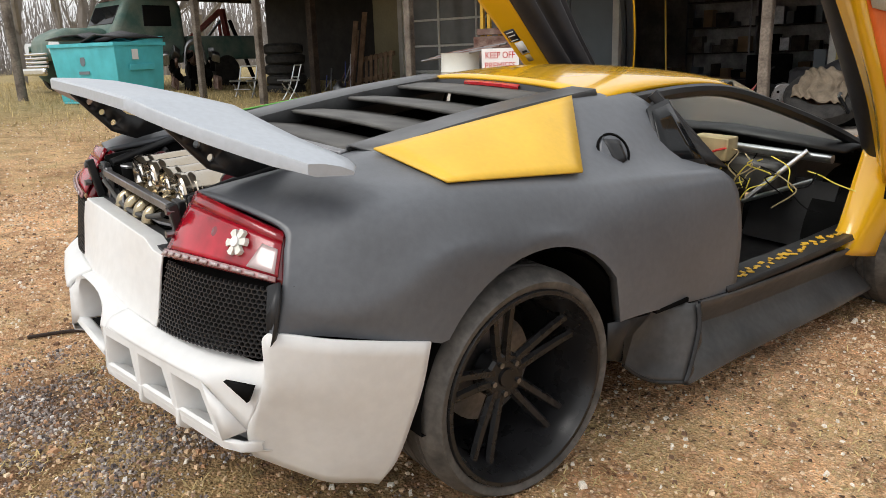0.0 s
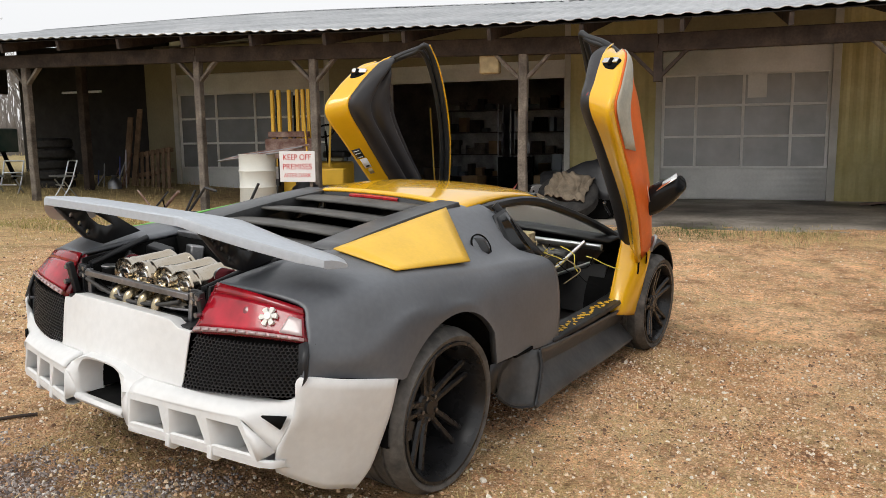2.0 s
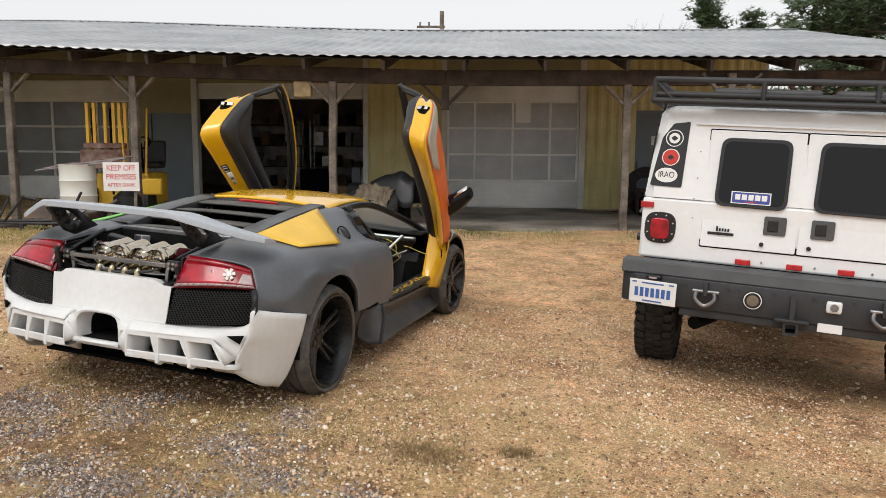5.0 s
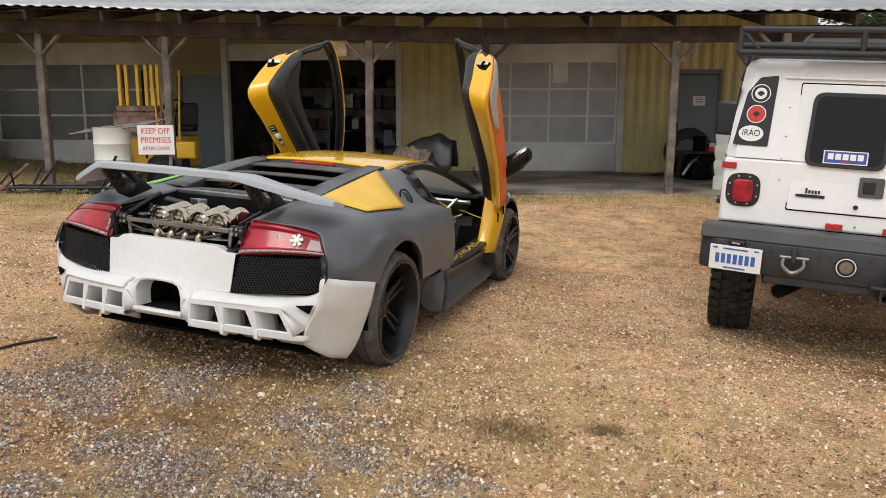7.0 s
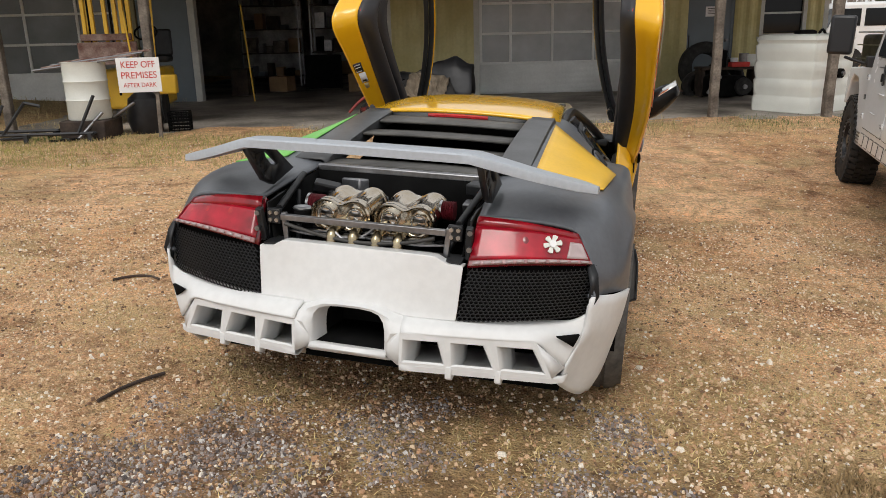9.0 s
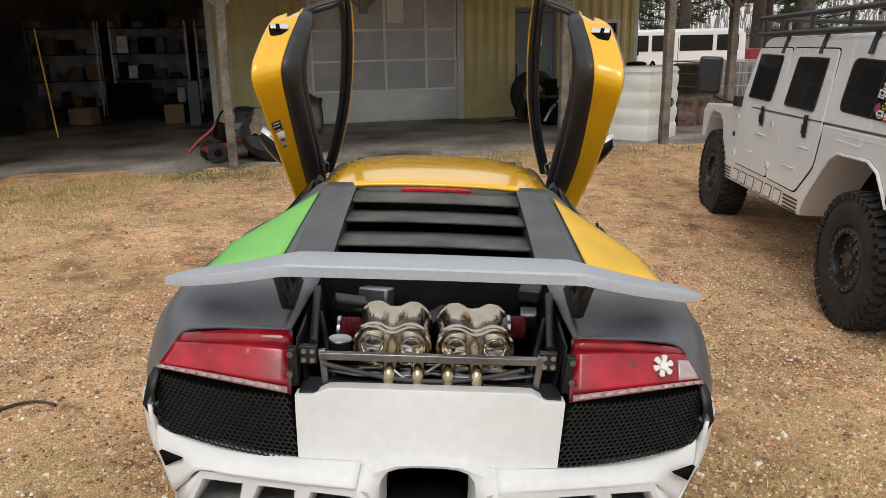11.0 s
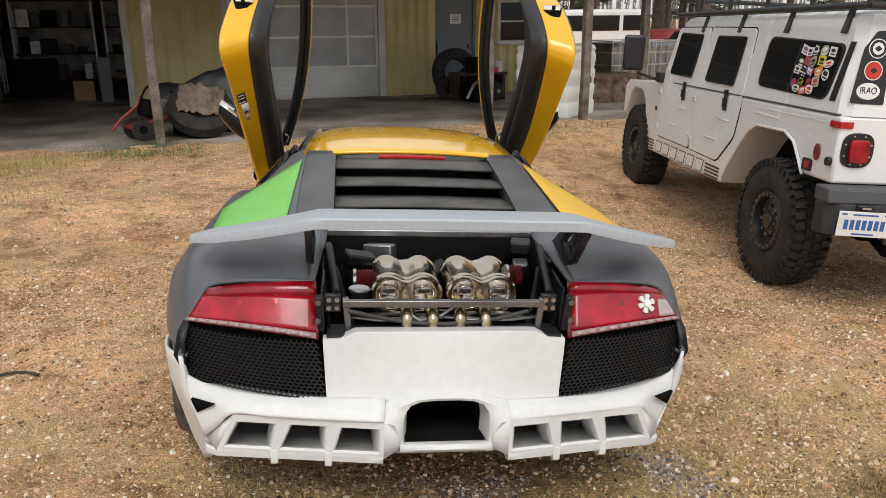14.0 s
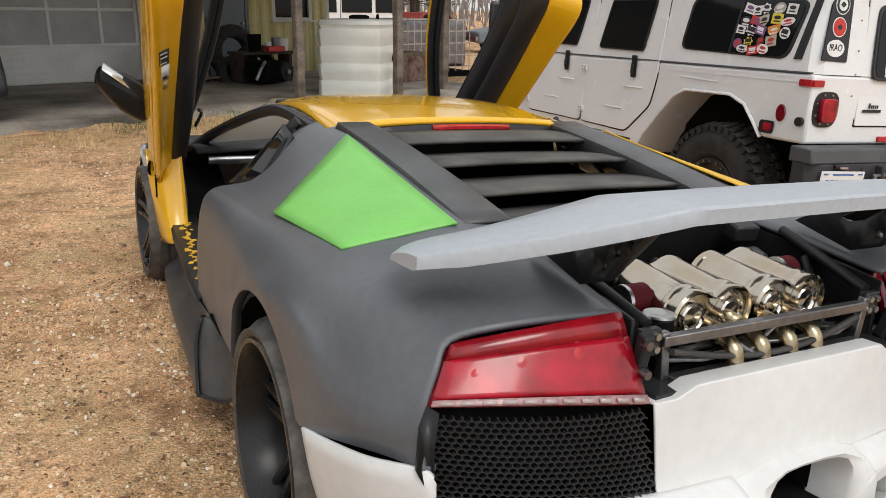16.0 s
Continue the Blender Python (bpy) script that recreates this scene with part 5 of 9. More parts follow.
for x, w in ((-0.15, 0.19), (0.15, 0.19)):
    part("pipe_flange", ring([(x - w * 0.9, 0.0), (x - w * 0.35, 0.045), (x + w * 0.35, 0.045), (x + w * 0.9, 0.0), (x + w * 0.4, -0.03), (x - w * 0.4, -0.03)], [(x - w * 0.45, 0.006), (x - w * 0.25, 0.022), (x + w * 0.25, 0.022), (x + w * 0.45, 0.006), (x + w * 0.25, -0.010), (x - w * 0.25, -0.010)], 0.010, "xy", 0.752), METAL_GREY, bay, "slotted grey steel flange", bevel=0.003)
part("hanging_hose", tube([(-0.32, -0.03, 0.79), (-0.15, -0.035, 0.757), (0.0, -0.04, 0.748), (0.15, -0.035, 0.76), (0.28, -0.03, 0.79)], 0.008, 24, 8), DUSTY_BLACK, bay, "sagging black hose", shade=60)
bar = part("cross_bar", box((0.66, 0.022, 0.024), (-0.01, -0.016, 0.812)), METAL_GREY, bay, "flat grey steel cross bar", bevel=0.003)
for side in (-1, 1):
    br = part("bar_bracket", box((0.055, 0.022, 0.06), (side * 0.362 - 0.01, -0.008, 0.812)), PRIMER_BLACK, bay, bevel=0.004)
    for dx, dz in ((-0.012, 0.014), (0.014, 0.014), (-0.012, -0.014), (0.014, -0.014)):
        part("bolt", rod((side * 0.362 - 0.01 + dx, -0.026, 0.812 + dz), (side * 0.362 - 0.01 + dx, -0.01, 0.812 + dz), 0.0085, seg=6), ALU, br)
    part("hanger", box((0.022, 0.02, 0.11), (side * 0.325, -0.01, 0.775), (0, side * 6, 0)), METAL_GREY, bay, bevel=0.003)
    part("side_plate", prism([(0.0, 0.66), (0.0, 0.86), (0.10, 0.875), (0.30, 0.885), (0.30, 0.66)], 0.012, "yz", side * 0.405 - 0.006), PRIMER_BLACK, bay, bevel=0.004)
    for k, (y, z) in enumerate(((-0.015, 0.83), (-0.02, 0.77), (0.03, 0.72))):
        part("plate_bolt", rod((side * 0.418, y - 0.03, z), (side * 0.418, y - 0.05, z), 0.010, seg=8), METAL_GREY, bay)
    part("lamp_cheek", box((0.026, 0.026, 0.13), (side * 0.412, -0.035, 0.785), (12, side * 3, 0)), PRIMER_BLACK, bay, bevel=0.004)
    part("strut_tube", rod((side * 0.36, 0.01, 0.84), (side * 0.39, 0.30, 0.92), 0.014), PRIMER_BLACK, bay)
    part("brace_tube", rod((side * 0.30, 0.05, 0.70), (side * 0.37, 0.20, 0.87), 0.012), PRIMER_BLACK, bay)
for x0, x1, y, z in ((-0.300, -0.235, 0.16, 0.835), (0.245, 0.300, 0.19, 0.845)):
    fil = part("air_filter", lathe([(x0, 0.0), (x0, 0.034)] + [(x0 + (x1 - x0) * (k + 0.5) / 14, 0.038 if k % 2 else 0.033) for k in range(14)] + [(x1, 0.034), (x1, 0.0)], 20, "x"), RED_FILTER, bay, "pleated dark red air filter", shade=20)
    fil.matrix_basis = pose(0, y, z)
    part("filter_clamp", lathe([(x0 - 0.004, 0.0), (x0 - 0.004, 0.039), (x0 + 0.006, 0.039), (x0 + 0.006, 0.0)], 20, "x"), ALU, fil, "bright metal end ring")
cap = part("filler_cap", rod((-0.285, 0.055, 0.78), (-0.285, 0.055, 0.832), 0.034, seg=20), DARK, bay)
part("cap_rim", lathe([(0.0, 0.034), (0.006, 0.038), (0.010, 0.034), (0.010, 0.028), (0.006, 0.0)], 20, "z"), ALU, bay, "silver filler cap").matrix_basis = pose(-0.285, 0.055, 0.832)
random.seed(5)
for k in range(9):
    x0, x1 = random.uniform(-0.33, 0.0), random.uniform(0.0, 0.33)
    y, z = random.uniform(-0.02, 0.10), random.uniform(0.72, 0.79)
    part("cable", tube([(x0, y, z), ((x0 * 2 + x1) / 3, y - 0.015, z - 0.03), ((x0 + 2 * x1) / 3, y + 0.02, z - 0.02), (x1, y + 0.02, z + 0.02)], 0.006, 16, 6), DARK if k % 3 else METAL_GREY, bay)
for k in range(14):
    x, y, z = random.uniform(-0.34, 0.34), random.uniform(0.24, 0.42), random.uniform(0.78, 0.90)
    part("engine_lump", box((random.uniform(0.04, 0.12), 0.06, random.uniform(0.03, 0.07)), (x, y, z), (random.uniform(-20, 20), random.uniform(-20, 20), random.uniform(-40, 40))), PRIMER_BLACK if k % 4 else METAL_GREY, bay, bevel=0.008)
part("lower_crossmember", box((0.62, 0.04, 0.02), (0.0, -0.030, 0.722)), METAL_GREY, bay, bevel=0.004)
part("lower_tray", box((0.78, 0.10, 0.012), (0.0, -0.02, 0.715)), PRIMER_BLACK, bay)


# ---- wheels ----
def tyre_body(r, rim, w, side_round=0.025):
    h = w / 2
    prof = [(-h + 0.012, rim), (-h, rim + 0.012), (-h - 0.004, (r + rim) / 2), (-h + 0.012, r - side_round), (-h + 0.035, r - 0.006), (-h + 0.06, r)]
    groove = []
    for g in (-0.55, -0.18, 0.18, 0.55):
        groove += [(g * h - 0.008, r), (g * h - 0.006, r - 0.008), (g * h + 0.006, r - 0.008), (g * h + 0.008, r)]
    prof = prof + groove + [(-a, b) for a, b in prof[::-1]]
    return lathe(prof, 64, "x", closed=True)


def spoke_pair(r0, r1, depth0, depth1):
    bm = bmesh.new()
    for off in (-1, 1):
        rows = []
        for t in np.linspace(0, 1, 6):
            r = r0 + (r1 - r0) * t
            side = off * (0.015 + 0.020 * t)
            w = 0.0165 - 0.002 * t
            d = depth0 + (depth1 - depth0) * t ** 1.4
            rows.append([(d, side - w, r), (d + 0.012, side - w * 0.55, r), (d + 0.012, side + w * 0.55, r), (d, side + w, r), (d - 0.022, side, r)])
        sheet(rows, bm, close=True)
    return bm


def wheel(name, at, r, rim, w, side, dish, brakes=True):
    h = w / 2
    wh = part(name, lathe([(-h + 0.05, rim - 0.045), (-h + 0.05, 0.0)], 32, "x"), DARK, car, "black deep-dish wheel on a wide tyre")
    wh.matrix_basis = pose(*at) @ (Matrix.Identity(4) if side > 0 else pose(0, 0, 0, 0, 0, 180))
    h = w / 2
    part("tyre", tyre_body(r, rim, w), RUBBER, wh, "worn wide black tyre", shade=35)
    barrel = [(h - 0.006, rim + 0.006), (h + 0.002, rim + 0.002), (h + 0.002, rim - 0.010), (h - 0.012, rim - 0.016), (h - 0.02, rim - 0.020), (h - 0.10, rim - 0.045), (-h + 0.02, rim - 0.05), (-h, rim)]
    rb = part("rim", lathe(barrel, 64, "x"), RIM_BLACK, wh, "gloss black deep-dish rim", shade=40)
    hub = h - dish
    for k in range(5):
        sp = part("spoke", spoke_pair(0.045, rim - 0.035, hub, h - dish + 0.035), RIM_BLACK, wh, shade=30)
        sp.matrix_basis = pose(0, 0, 0, 72 * k + 10, 0, 0)
    part("hub", lathe([(hub - 0.05, 0.075), (hub + 0.004, 0.075), (hub + 0.012, 0.066), (hub + 0.012, 0.03), (hub + 0.020, 0.026), (hub + 0.020, 0.0)], 32, "x"), RIM_BLACK, wh, shade=30)
    for k in range(5):
        a = radians(72 * k + 46)
        part("lug_nut", rod((hub + 0.008, 0.05 * math.cos(a), 0.05 * math.sin(a)), (hub + 0.022, 0.05 * math.cos(a), 0.05 * math.sin(a)), 0.009, seg=6), METAL_GREY, wh)
    part("brake_disc", lathe([(hub - 0.09, 0.05), (hub - 0.09, 0.165), (hub - 0.07, 0.165), (hub - 0.07, 0.05)], 40, "x"), METAL_GREY, wh, "dark steel brake disc", shade=30)
    return wh


for side in (1, -1):
    wheel("rear_wheel", (side * 0.818, AXLE_R - 0.045, 0.314), 0.345, 0.288, 0.335, side, 0.115)
    wheel("front_wheel", (side * 0.845, AXLE_F - 0.02, 0.308), 0.333, 0.272, 0.225, side, 0.05)


def well(v, r, x0, x1, z=0.30):
    rows = []
    for x in (x0, x1):
        rows.append([(x, v + r * math.cos(a), max(0.27, z + r * math.sin(a))) for a in np.linspace(-0.3, math.pi + 0.3, 20)])
    bm = sheet(rows)
    bm.faces.new([bm.verts.new(p) for p in rows[0]])
    return bm


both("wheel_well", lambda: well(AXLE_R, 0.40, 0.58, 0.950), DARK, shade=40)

# ---- sill, skirt, scoop ----
both("side_skirt", lambda: loft([[(0.955, 1.46, 0.390), (0.955, 1.85, 0.378), (0.90, 2.5, 0.355), (0.86, 3.10, 0.335)],
                                 [(0.915, 1.47, 0.310), (0.908, 1.85, 0.290), (0.858, 2.5, 0.265), (0.81, 3.10, 0.240)],
                                 [(0.912, 1.47, 0.262), (0.905, 1.85, 0.248), (0.858, 2.5, 0.222), (0.80, 3.10, 0.190)],
                                 [(1.016, 1.43, 0.150), (0.990, 1.85, 0.152), (0.948, 2.5, 0.138), (0.880, 3.10, 0.110)],
                                 [(1.004, 1.43, 0.132), (0.975, 1.85, 0.134), (0.935, 2.5, 0.122), (0.865, 3.10, 0.095)]], 24, 3), SKIRT_BLACK, "scuffed black side skirt", thick=0.012, shade=30)


def scoop_front(k):
    """Along the skirt's bent rear edge, from its top (0) to its foot (1)."""
    return spline([(0.985, 1.485, 0.405), (1.004, 1.478, 0.335), (1.012, 1.455, 0.255), (1.014, 1.432, 0.185), (1.018, 1.405, 0.138)], 20)[round(k * 19)]


def scoop_rear(k):
    return spline([(0.952, 1.275, 0.404), (0.925, 1.245, 0.355), (0.915, 1.215, 0.300), (0.925, 1.190, 0.258), (0.940, 1.185, 0.240)], 20)[round(k * 19)]


def scoop_skin():
    """A hollow, dented three-cornered face between the wheel arch and the skirt's bent edge."""
    rows = []
    for j in range(13):
        k, row = j / 12, []
        for i in range(15):
            t = i / 14
            p = Vector(scoop_rear(k)).lerp(Vector(scoop_front(k)), t)
            sag = math.sin(math.pi * t)
            p.x -= 0.042 * sag * (1 - 0.6 * k) + 0.010 * sag * noise.noise((t * 4, k * 5, 2))
            p.z -= 0.030 * sag * k
            row.append(p)
        rows.append(row)
    return sheet(rows)


def scoop_lip():
    """The doubled, turned-over strip along the bent edge."""
    rows = []
    for j in range(16):
        p = Vector(scoop_front(j / 15))
        w = 0.020 + 0.012 * math.sin(j * 1.1) * (j > 3)
        rows.append([p + Vector((0.004, -0.008, 0)), p + Vector((0.010, 0.006, 0)), p + Vector((0.000, 0.008 + w, -0.002)), p + Vector((-0.014, 0.012 + w, -0.004))])
    return sheet(rows)


both("side_scoop", scoop_skin, SKIRT_BLACK, "crumpled black scoop behind the skirt", thick=0.006, shade=35)
both("scoop_fold", scoop_lip, PRIMER_BLACK, "bent edge of the scoop", thick=0.004, shade=40)
both("scoop_hem", lambda: tube([Vector(scoop_rear(1)).lerp(Vector(scoop_front(1)), t) + Vector((-0.017 * math.sin(math.pi * t), 0, -0.030 * math.sin(math.pi * t))) for t in (0, 0.25, 0.5, 0.75, 1.0)], 0.007, 14, 6), PRIMER_BLACK, "torn hem of the scoop")
both("arch_foot", lambda: sheet([[(0.974, 1.050, 0.432), (0.965, 1.16, 0.418), (0.954, 1.275, 0.405)], [(0.968, 1.060, 0.36), (0.950, 1.15, 0.345), (0.925, 1.235, 0.335)], [(0.955, 1.065, 0.300), (0.945, 1.13, 0.275), (0.936, 1.19, 0.245)]]), PRIMER_BLACK, "dark lower end of the wheel arch", thick=0.006)
# dark strip in place of the shadow line above the scoop
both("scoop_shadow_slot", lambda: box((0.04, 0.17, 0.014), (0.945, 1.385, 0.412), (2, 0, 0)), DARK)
both("door_sill", lambda: sheet([[(x, y, z) for x, z in ((0.955 - k, 0.382), (0.945 - k, 0.400), (0.83 - k, 0.402), (0.80 - k, 0.36), (0.79 - k, 0.22))] for y, k in ((1.72, 0), (2.2, 0.02), (2.6, 0.05), (3.06, 0.10))]), INTERIOR, "black door sill", thick=0.01, shade=40)
random.seed(9)
for side in (1, -1):
    for k in range(44):
        y = 1.80 + 1.22 * k / 44
        x = side * (0.915 - 0.10 * smooth(1.7, 3.1, y) + random.uniform(-0.030, 0.020))
        part("sill_patch", box((random.uniform(0.010, 0.030), random.uniform(0.012, 0.030), 0.003), (x, y, 0.4085), (0, 0, random.uniform(0, 90))), YELLOW_FLAT, car, "torn patch of yellow on the sill", shade=0)

# ---- cockpit ----
part("cockpit_floor", box((1.56, 1.50, 0.03), (0, 2.42, 0.20)), INTERIOR, car, "bare black cockpit floor")
part("firewall", sheet(patch((-0.76, 1.72, 0.2), (0.76, 1.72, 0.2), (0.52, 1.62, 1.04), (-0.52, 1.62, 1.04), 4, 4)), INTERIOR, car, thick=0.02)
part("tunnel", box((0.30, 1.45, 0.30), (0, 2.42, 0.35)), INTERIOR, car, bevel=0.03)
for side in (1, -1):
    part("tunnel_trim", tube([(side * 0.155, 1.80, 0.50), (side * 0.155, 2.55, 0.505), (side * 0.155, 2.60, 0.49), (side * 0.155, 2.62, 0.24)], 0.006, 0, 6), WIRE_YELLOW, car, "thin yellow edge trim")
part("dash_beam", rod((-0.66, 2.98, 0.70), (0.66, 2.98, 0.70), 0.022), ALU, car, "bare aluminium dash beam")
part("scuttle", sheet([[(-0.72, y, z), (0, y + 0.08, z + 0.02), (0.72, y, z)] for y, z in ((2.96, 0.745), (3.10, 0.76), (3.30, 0.725), (3.34, 0.62))]), INTERIOR, car, thick=0.02, shade=50)
part("dash_box", box((0.20, 0.12, 0.12), (0.10, 2.86, 0.70), (0, 0, 8)), BEIGE, car, "tan fuse box", bevel=0.008)
part("dash_brace", rod((0.35, 2.80, 0.48), (0.55, 2.95, 0.73), 0.013), ALU, car)
part("dash_brace", rod((0.30, 2.85, 0.45), (0.62, 2.90, 0.60), 0.012), ALU, car)
part("heater_case", box((0.34, 0.22, 0.16), (0.28, 2.98, 0.58), (0, 0, 5)), DUSTY_BLACK, car, bevel=0.03)
part("heater_case", box((0.30, 0.22, 0.16), (-0.32, 2.98, 0.60), (0, 0, -5)), DUSTY_BLACK, car, bevel=0.03)
part("footwell_panel", box((0.42, 0.03, 0.34), (0.45, 3.05, 0.40), (-18, 0, 0)), INTERIOR, car)
part("steering_column", rod((-0.36, 2.55, 0.66), (-0.36, 2.98, 0.58), 0.03), DARK, car)
sw = part("steering_wheel", tube([(0.165 * math.cos(a), 0, 0.165 * math.sin(a)) for a in np.linspace(0, 2 * math.pi, 16, endpoint=False)], 0.015, 40, 8, closed=True), INTERIOR, car, "black steering wheel")
sw.matrix_basis = pose(-0.36, 2.52, 0.67, -18, 0, 0)
part("wheel_hub", box((0.30, 0.03, 0.05), (0, 0.01, 0)), INTERIOR, sw, bevel=0.01)
random.seed(12)
for k in range(22):
    x = random.uniform(0.10, 0.66)
    p = [(x, 2.84 + random.uniform(-0.05, 0.08), 0.66 + random.uniform(-0.05, 0.04))]
    for j in range(3):
        p.append((p[-1][0] + random.uniform(-0.10, 0.12), p[-1][1] - random.uniform(-0.03, 0.05), p[-1][2] - random.uniform(0.0, 0.09)))
    part("loose_wire", tube(p, 0.0035, 14, 5), (WIRE_YELLOW, WIRE_YELLOW, DARK, BEIGE, DARK)[k % 5], car)
part("loose_wire", tube([(0.0, 2.80, 0.60), (0.06, 2.76, 0.63), (0.15, 2.78, 0.69), (0.2, 2.82, 0.71)], 0.006, 14, 6), WIRE_RED, car, "red battery wire")

# ---- front end ----
both("front_fender", lambda: sheet([[(x, AXLE_F + 0.02 + r * math.cos(a), 0.33 + r * 1.05 * math.sin(a)) for x, r in ((0.60, 0.42), (0.74, 0.415), (0.86, 0.40), (0.915, 0.375), (0.918, 0.36))]
                                    for a in np.linspace(math.radians(25), math.radians(112), 14)]), PRIMER_BLACK, "black inner front wing over the wheel", thick=0.01, shade=50)
both("hinge_panel", lambda: loft([[(0.80, 2.96, 0.78), (0.905, 3.00, 0.76), (0.950, 3.10, 0.750), (0.90, 3.20, 0.72)],
                                  [(0.80, 2.90, 0.62), (0.895, 2.93, 0.60), (0.945, 3.06, 0.60), (0.90, 3.12, 0.60)],
                                  [(0.80, 2.84, 0.45), (0.888, 2.86, 0.44), (0.925, 3.03, 0.42), (0.88, 3.08, 0.42)],
                                  [(0.80, 2.78, 0.33), (0.886, 2.79, 0.315), (0.905, 3.04, 0.275), (0.86, 3.08, 0.27)]], 14, 4), YELLOW, "yellow inner hinge panel ahead of the door opening", thick=0.012, shade=50)
for side in (1, -1):
    part("hinge_hole", lathe([(0.0, 0.0), (0.0, 0.050), (0.004, 0.054), (0.006, 0.050), (0.006, 0.0)], 24, "x"), DARK, car, "dark oval hole in the hinge panel").matrix_basis = pose(side * 0.944, 3.035, 0.66, 0, 0, side * 24) @ Matrix.Diagonal((1, 0.9, 0.75, 1))
nose = sheet([[(s * w, y, z + 0.05 * (1 - s * s)) for s in np.linspace(-1, 1, 13)] for y, w, z in ((3.30, 0.60, 0.70), (3.60, 0.58, 0.64), (3.95, 0.60, 0.52), (4.20, 0.66, 0.40), (4.28, 0.66, 0.30), (4.25, 0.64, 0.16))])
part("nose", nose, PRIMER, car, "dark grey primed nose", thick=0.012, shade=50)
both("front_well", lambda: well(AXLE_F, 0.36, 0.55, 0.86, 0.27), DARK, shade=40)
part("underfloor", box((1.50, 3.9, 0.02), (0, 2.15, 0.15)), DARK, car)


# ---- raised scissor doors: the jamb faces the tail, the skin faces outwards ----
JAMB = [(2.47, 1.905), (2.36, 1.855), (2.20, 1.70), (2.125, 1.56), (2.30, 1.35), (2.62, 1.00), (2.95, 0.64)]
# the two doors do not hang quite alike: outer edge of each, and how much lower the left one hangs
JAMB_OUT = {1: [0.895, 0.960, 1.002, 1.012, 1.008, 0.995, 0.935], -1: [0.905, 0.972, 1.018, 1.035, 1.008, 0.968, 0.925]}
JAMB_WIDE = [0.085, 0.142, 0.152, 0.152, 0.125, 0.098, 0.075]
BELT = [(2.50, 1.885), (2.55, 1.80), (2.62, 1.68), (2.70, 1.53), (2.83, 1.32), (3.00, 1.06), (3.16, 0.80)]
BELT_OUT = {1: [0.905, 0.93, 0.955, 0.965, 0.965, 0.955, 0.925], -1: [0.915, 0.94, 0.965, 0.975, 0.965, 0.94, 0.905]}
CARD_IN = [0.80, 0.815, 0.83, 0.835, 0.82, 0.785, 0.745]
HANG = {1: 0.0, -1: -0.04}


def jamb_rows(side):
    rows = []
    for (v, w), o, wide in zip(JAMB, JAMB_OUT[side], JAMB_WIDE):
        i = o - wide
        rows.append([(o - 0.002, v + 0.035, w + 0.02), (o - 0.006, v + 0.008, w + 0.004), (o - 0.020, v - 0.006, w - 0.004), ((o + i) / 2, v + 0.024, w + 0.014), (i + 0.018, v + 0.048, w + 0.028), (i, v + 0.062, w + 0.036), (i + 0.004, v + 0.10, w + 0.06)])
    return rows


def door_jamb(side):
    return loft(list(zip(*jamb_rows(side))), 36, 3)


def on_jamb(side, k, t, c, out=0.0):
    """A spot on the jamb: t of the way from its k-th row to the next, c of the way across."""
    a, b = ([Vector(p) for p in row] for row in jamb_rows(side)[k:k + 2])
    i = 2 + min(1, int(c * 2))
    f = c * 2 - (i - 2)
    p = a[i].lerp(a[i + 1], f).lerp(b[i].lerp(b[i + 1], f), t)
    return p + Vector((0.35, -0.65, -0.60)).normalized() * out


def jamb_plate(side, k, t0, t1, c0, c1, out):
    return sheet([[on_jamb(side, k, t, c, out) for c in (c0, (c0 + c1) / 2, c1)] for t in (t0, t1)])


def door_skin(side):
    a = [(o - 0.001, v + 0.033, w + 0.019) for (v, w), o in zip(JAMB, JAMB_OUT[side])]
    c = [(o, v, w) for (v, w), o in zip(BELT, BELT_OUT[side])]
    b = [((p[0] + q[0]) / 2 + 0.022, (p[1] + q[1]) / 2, (p[2] + q[2]) / 2) for p, q in zip(a, c)]
    return loft([a, b, c], 36, 5)


def door_card(side):
    inner = [o - w for o, w in zip(JAMB_OUT[side], JAMB_WIDE)]
    e = [(i + 0.004, v + 0.068, w + 0.040) for (v, w), i in zip(JAMB, inner)]
    a = [(i - 0.035, v + 0.066, w + 0.040) for (v, w), i in zip(JAMB, inner)]
    d = [(i + 0.03, v - 0.02, w - 0.01) for (v, w), i in zip(BELT, CARD_IN)]
    runs = [e, a]
    for t, pad in ((0.12, 0.050), (0.26, 0.060), (0.36, 0.012), (0.46, 0.018), (0.56, 0.055), (0.74, 0.060), (0.84, 0.020), (0.93, 0.03)):
        runs.append([(p[0] * (1 - t) + q[0] * t - pad * (0.55 if k in (0, 6) else 1), p[1] * (1 - t) + q[1] * t, p[2] * (1 - t) + q[2] * t) for k, (p, q) in enumerate(zip(a, d))])
    runs.append(d)
    return loft(runs, 36, 3)


WINDOW_LINE = [(0.90, 2.50, 1.885), (0.76, 2.58, 1.965), (0.63, 2.61, 2.010), (0.575, 2.64, 2.030), (0.570, 2.75, 1.89), (0.580, 2.87, 1.66), (0.610, 2.98, 1.40), (0.67, 3.08, 1.13), (0.745, 3.15, 0.90)]


def window_surround():
    bm = tube(WINDOW_LINE, 0.020, 44, 8)
    inner = [(p[0] + 0.035, p[1] - 0.012, p[2] - 0.03 if k < 4 else p[2] - 0.005) for k, p in enumerate(WINDOW_LINE)]
    return tube(inner, 0.018, 44, 8, bm)


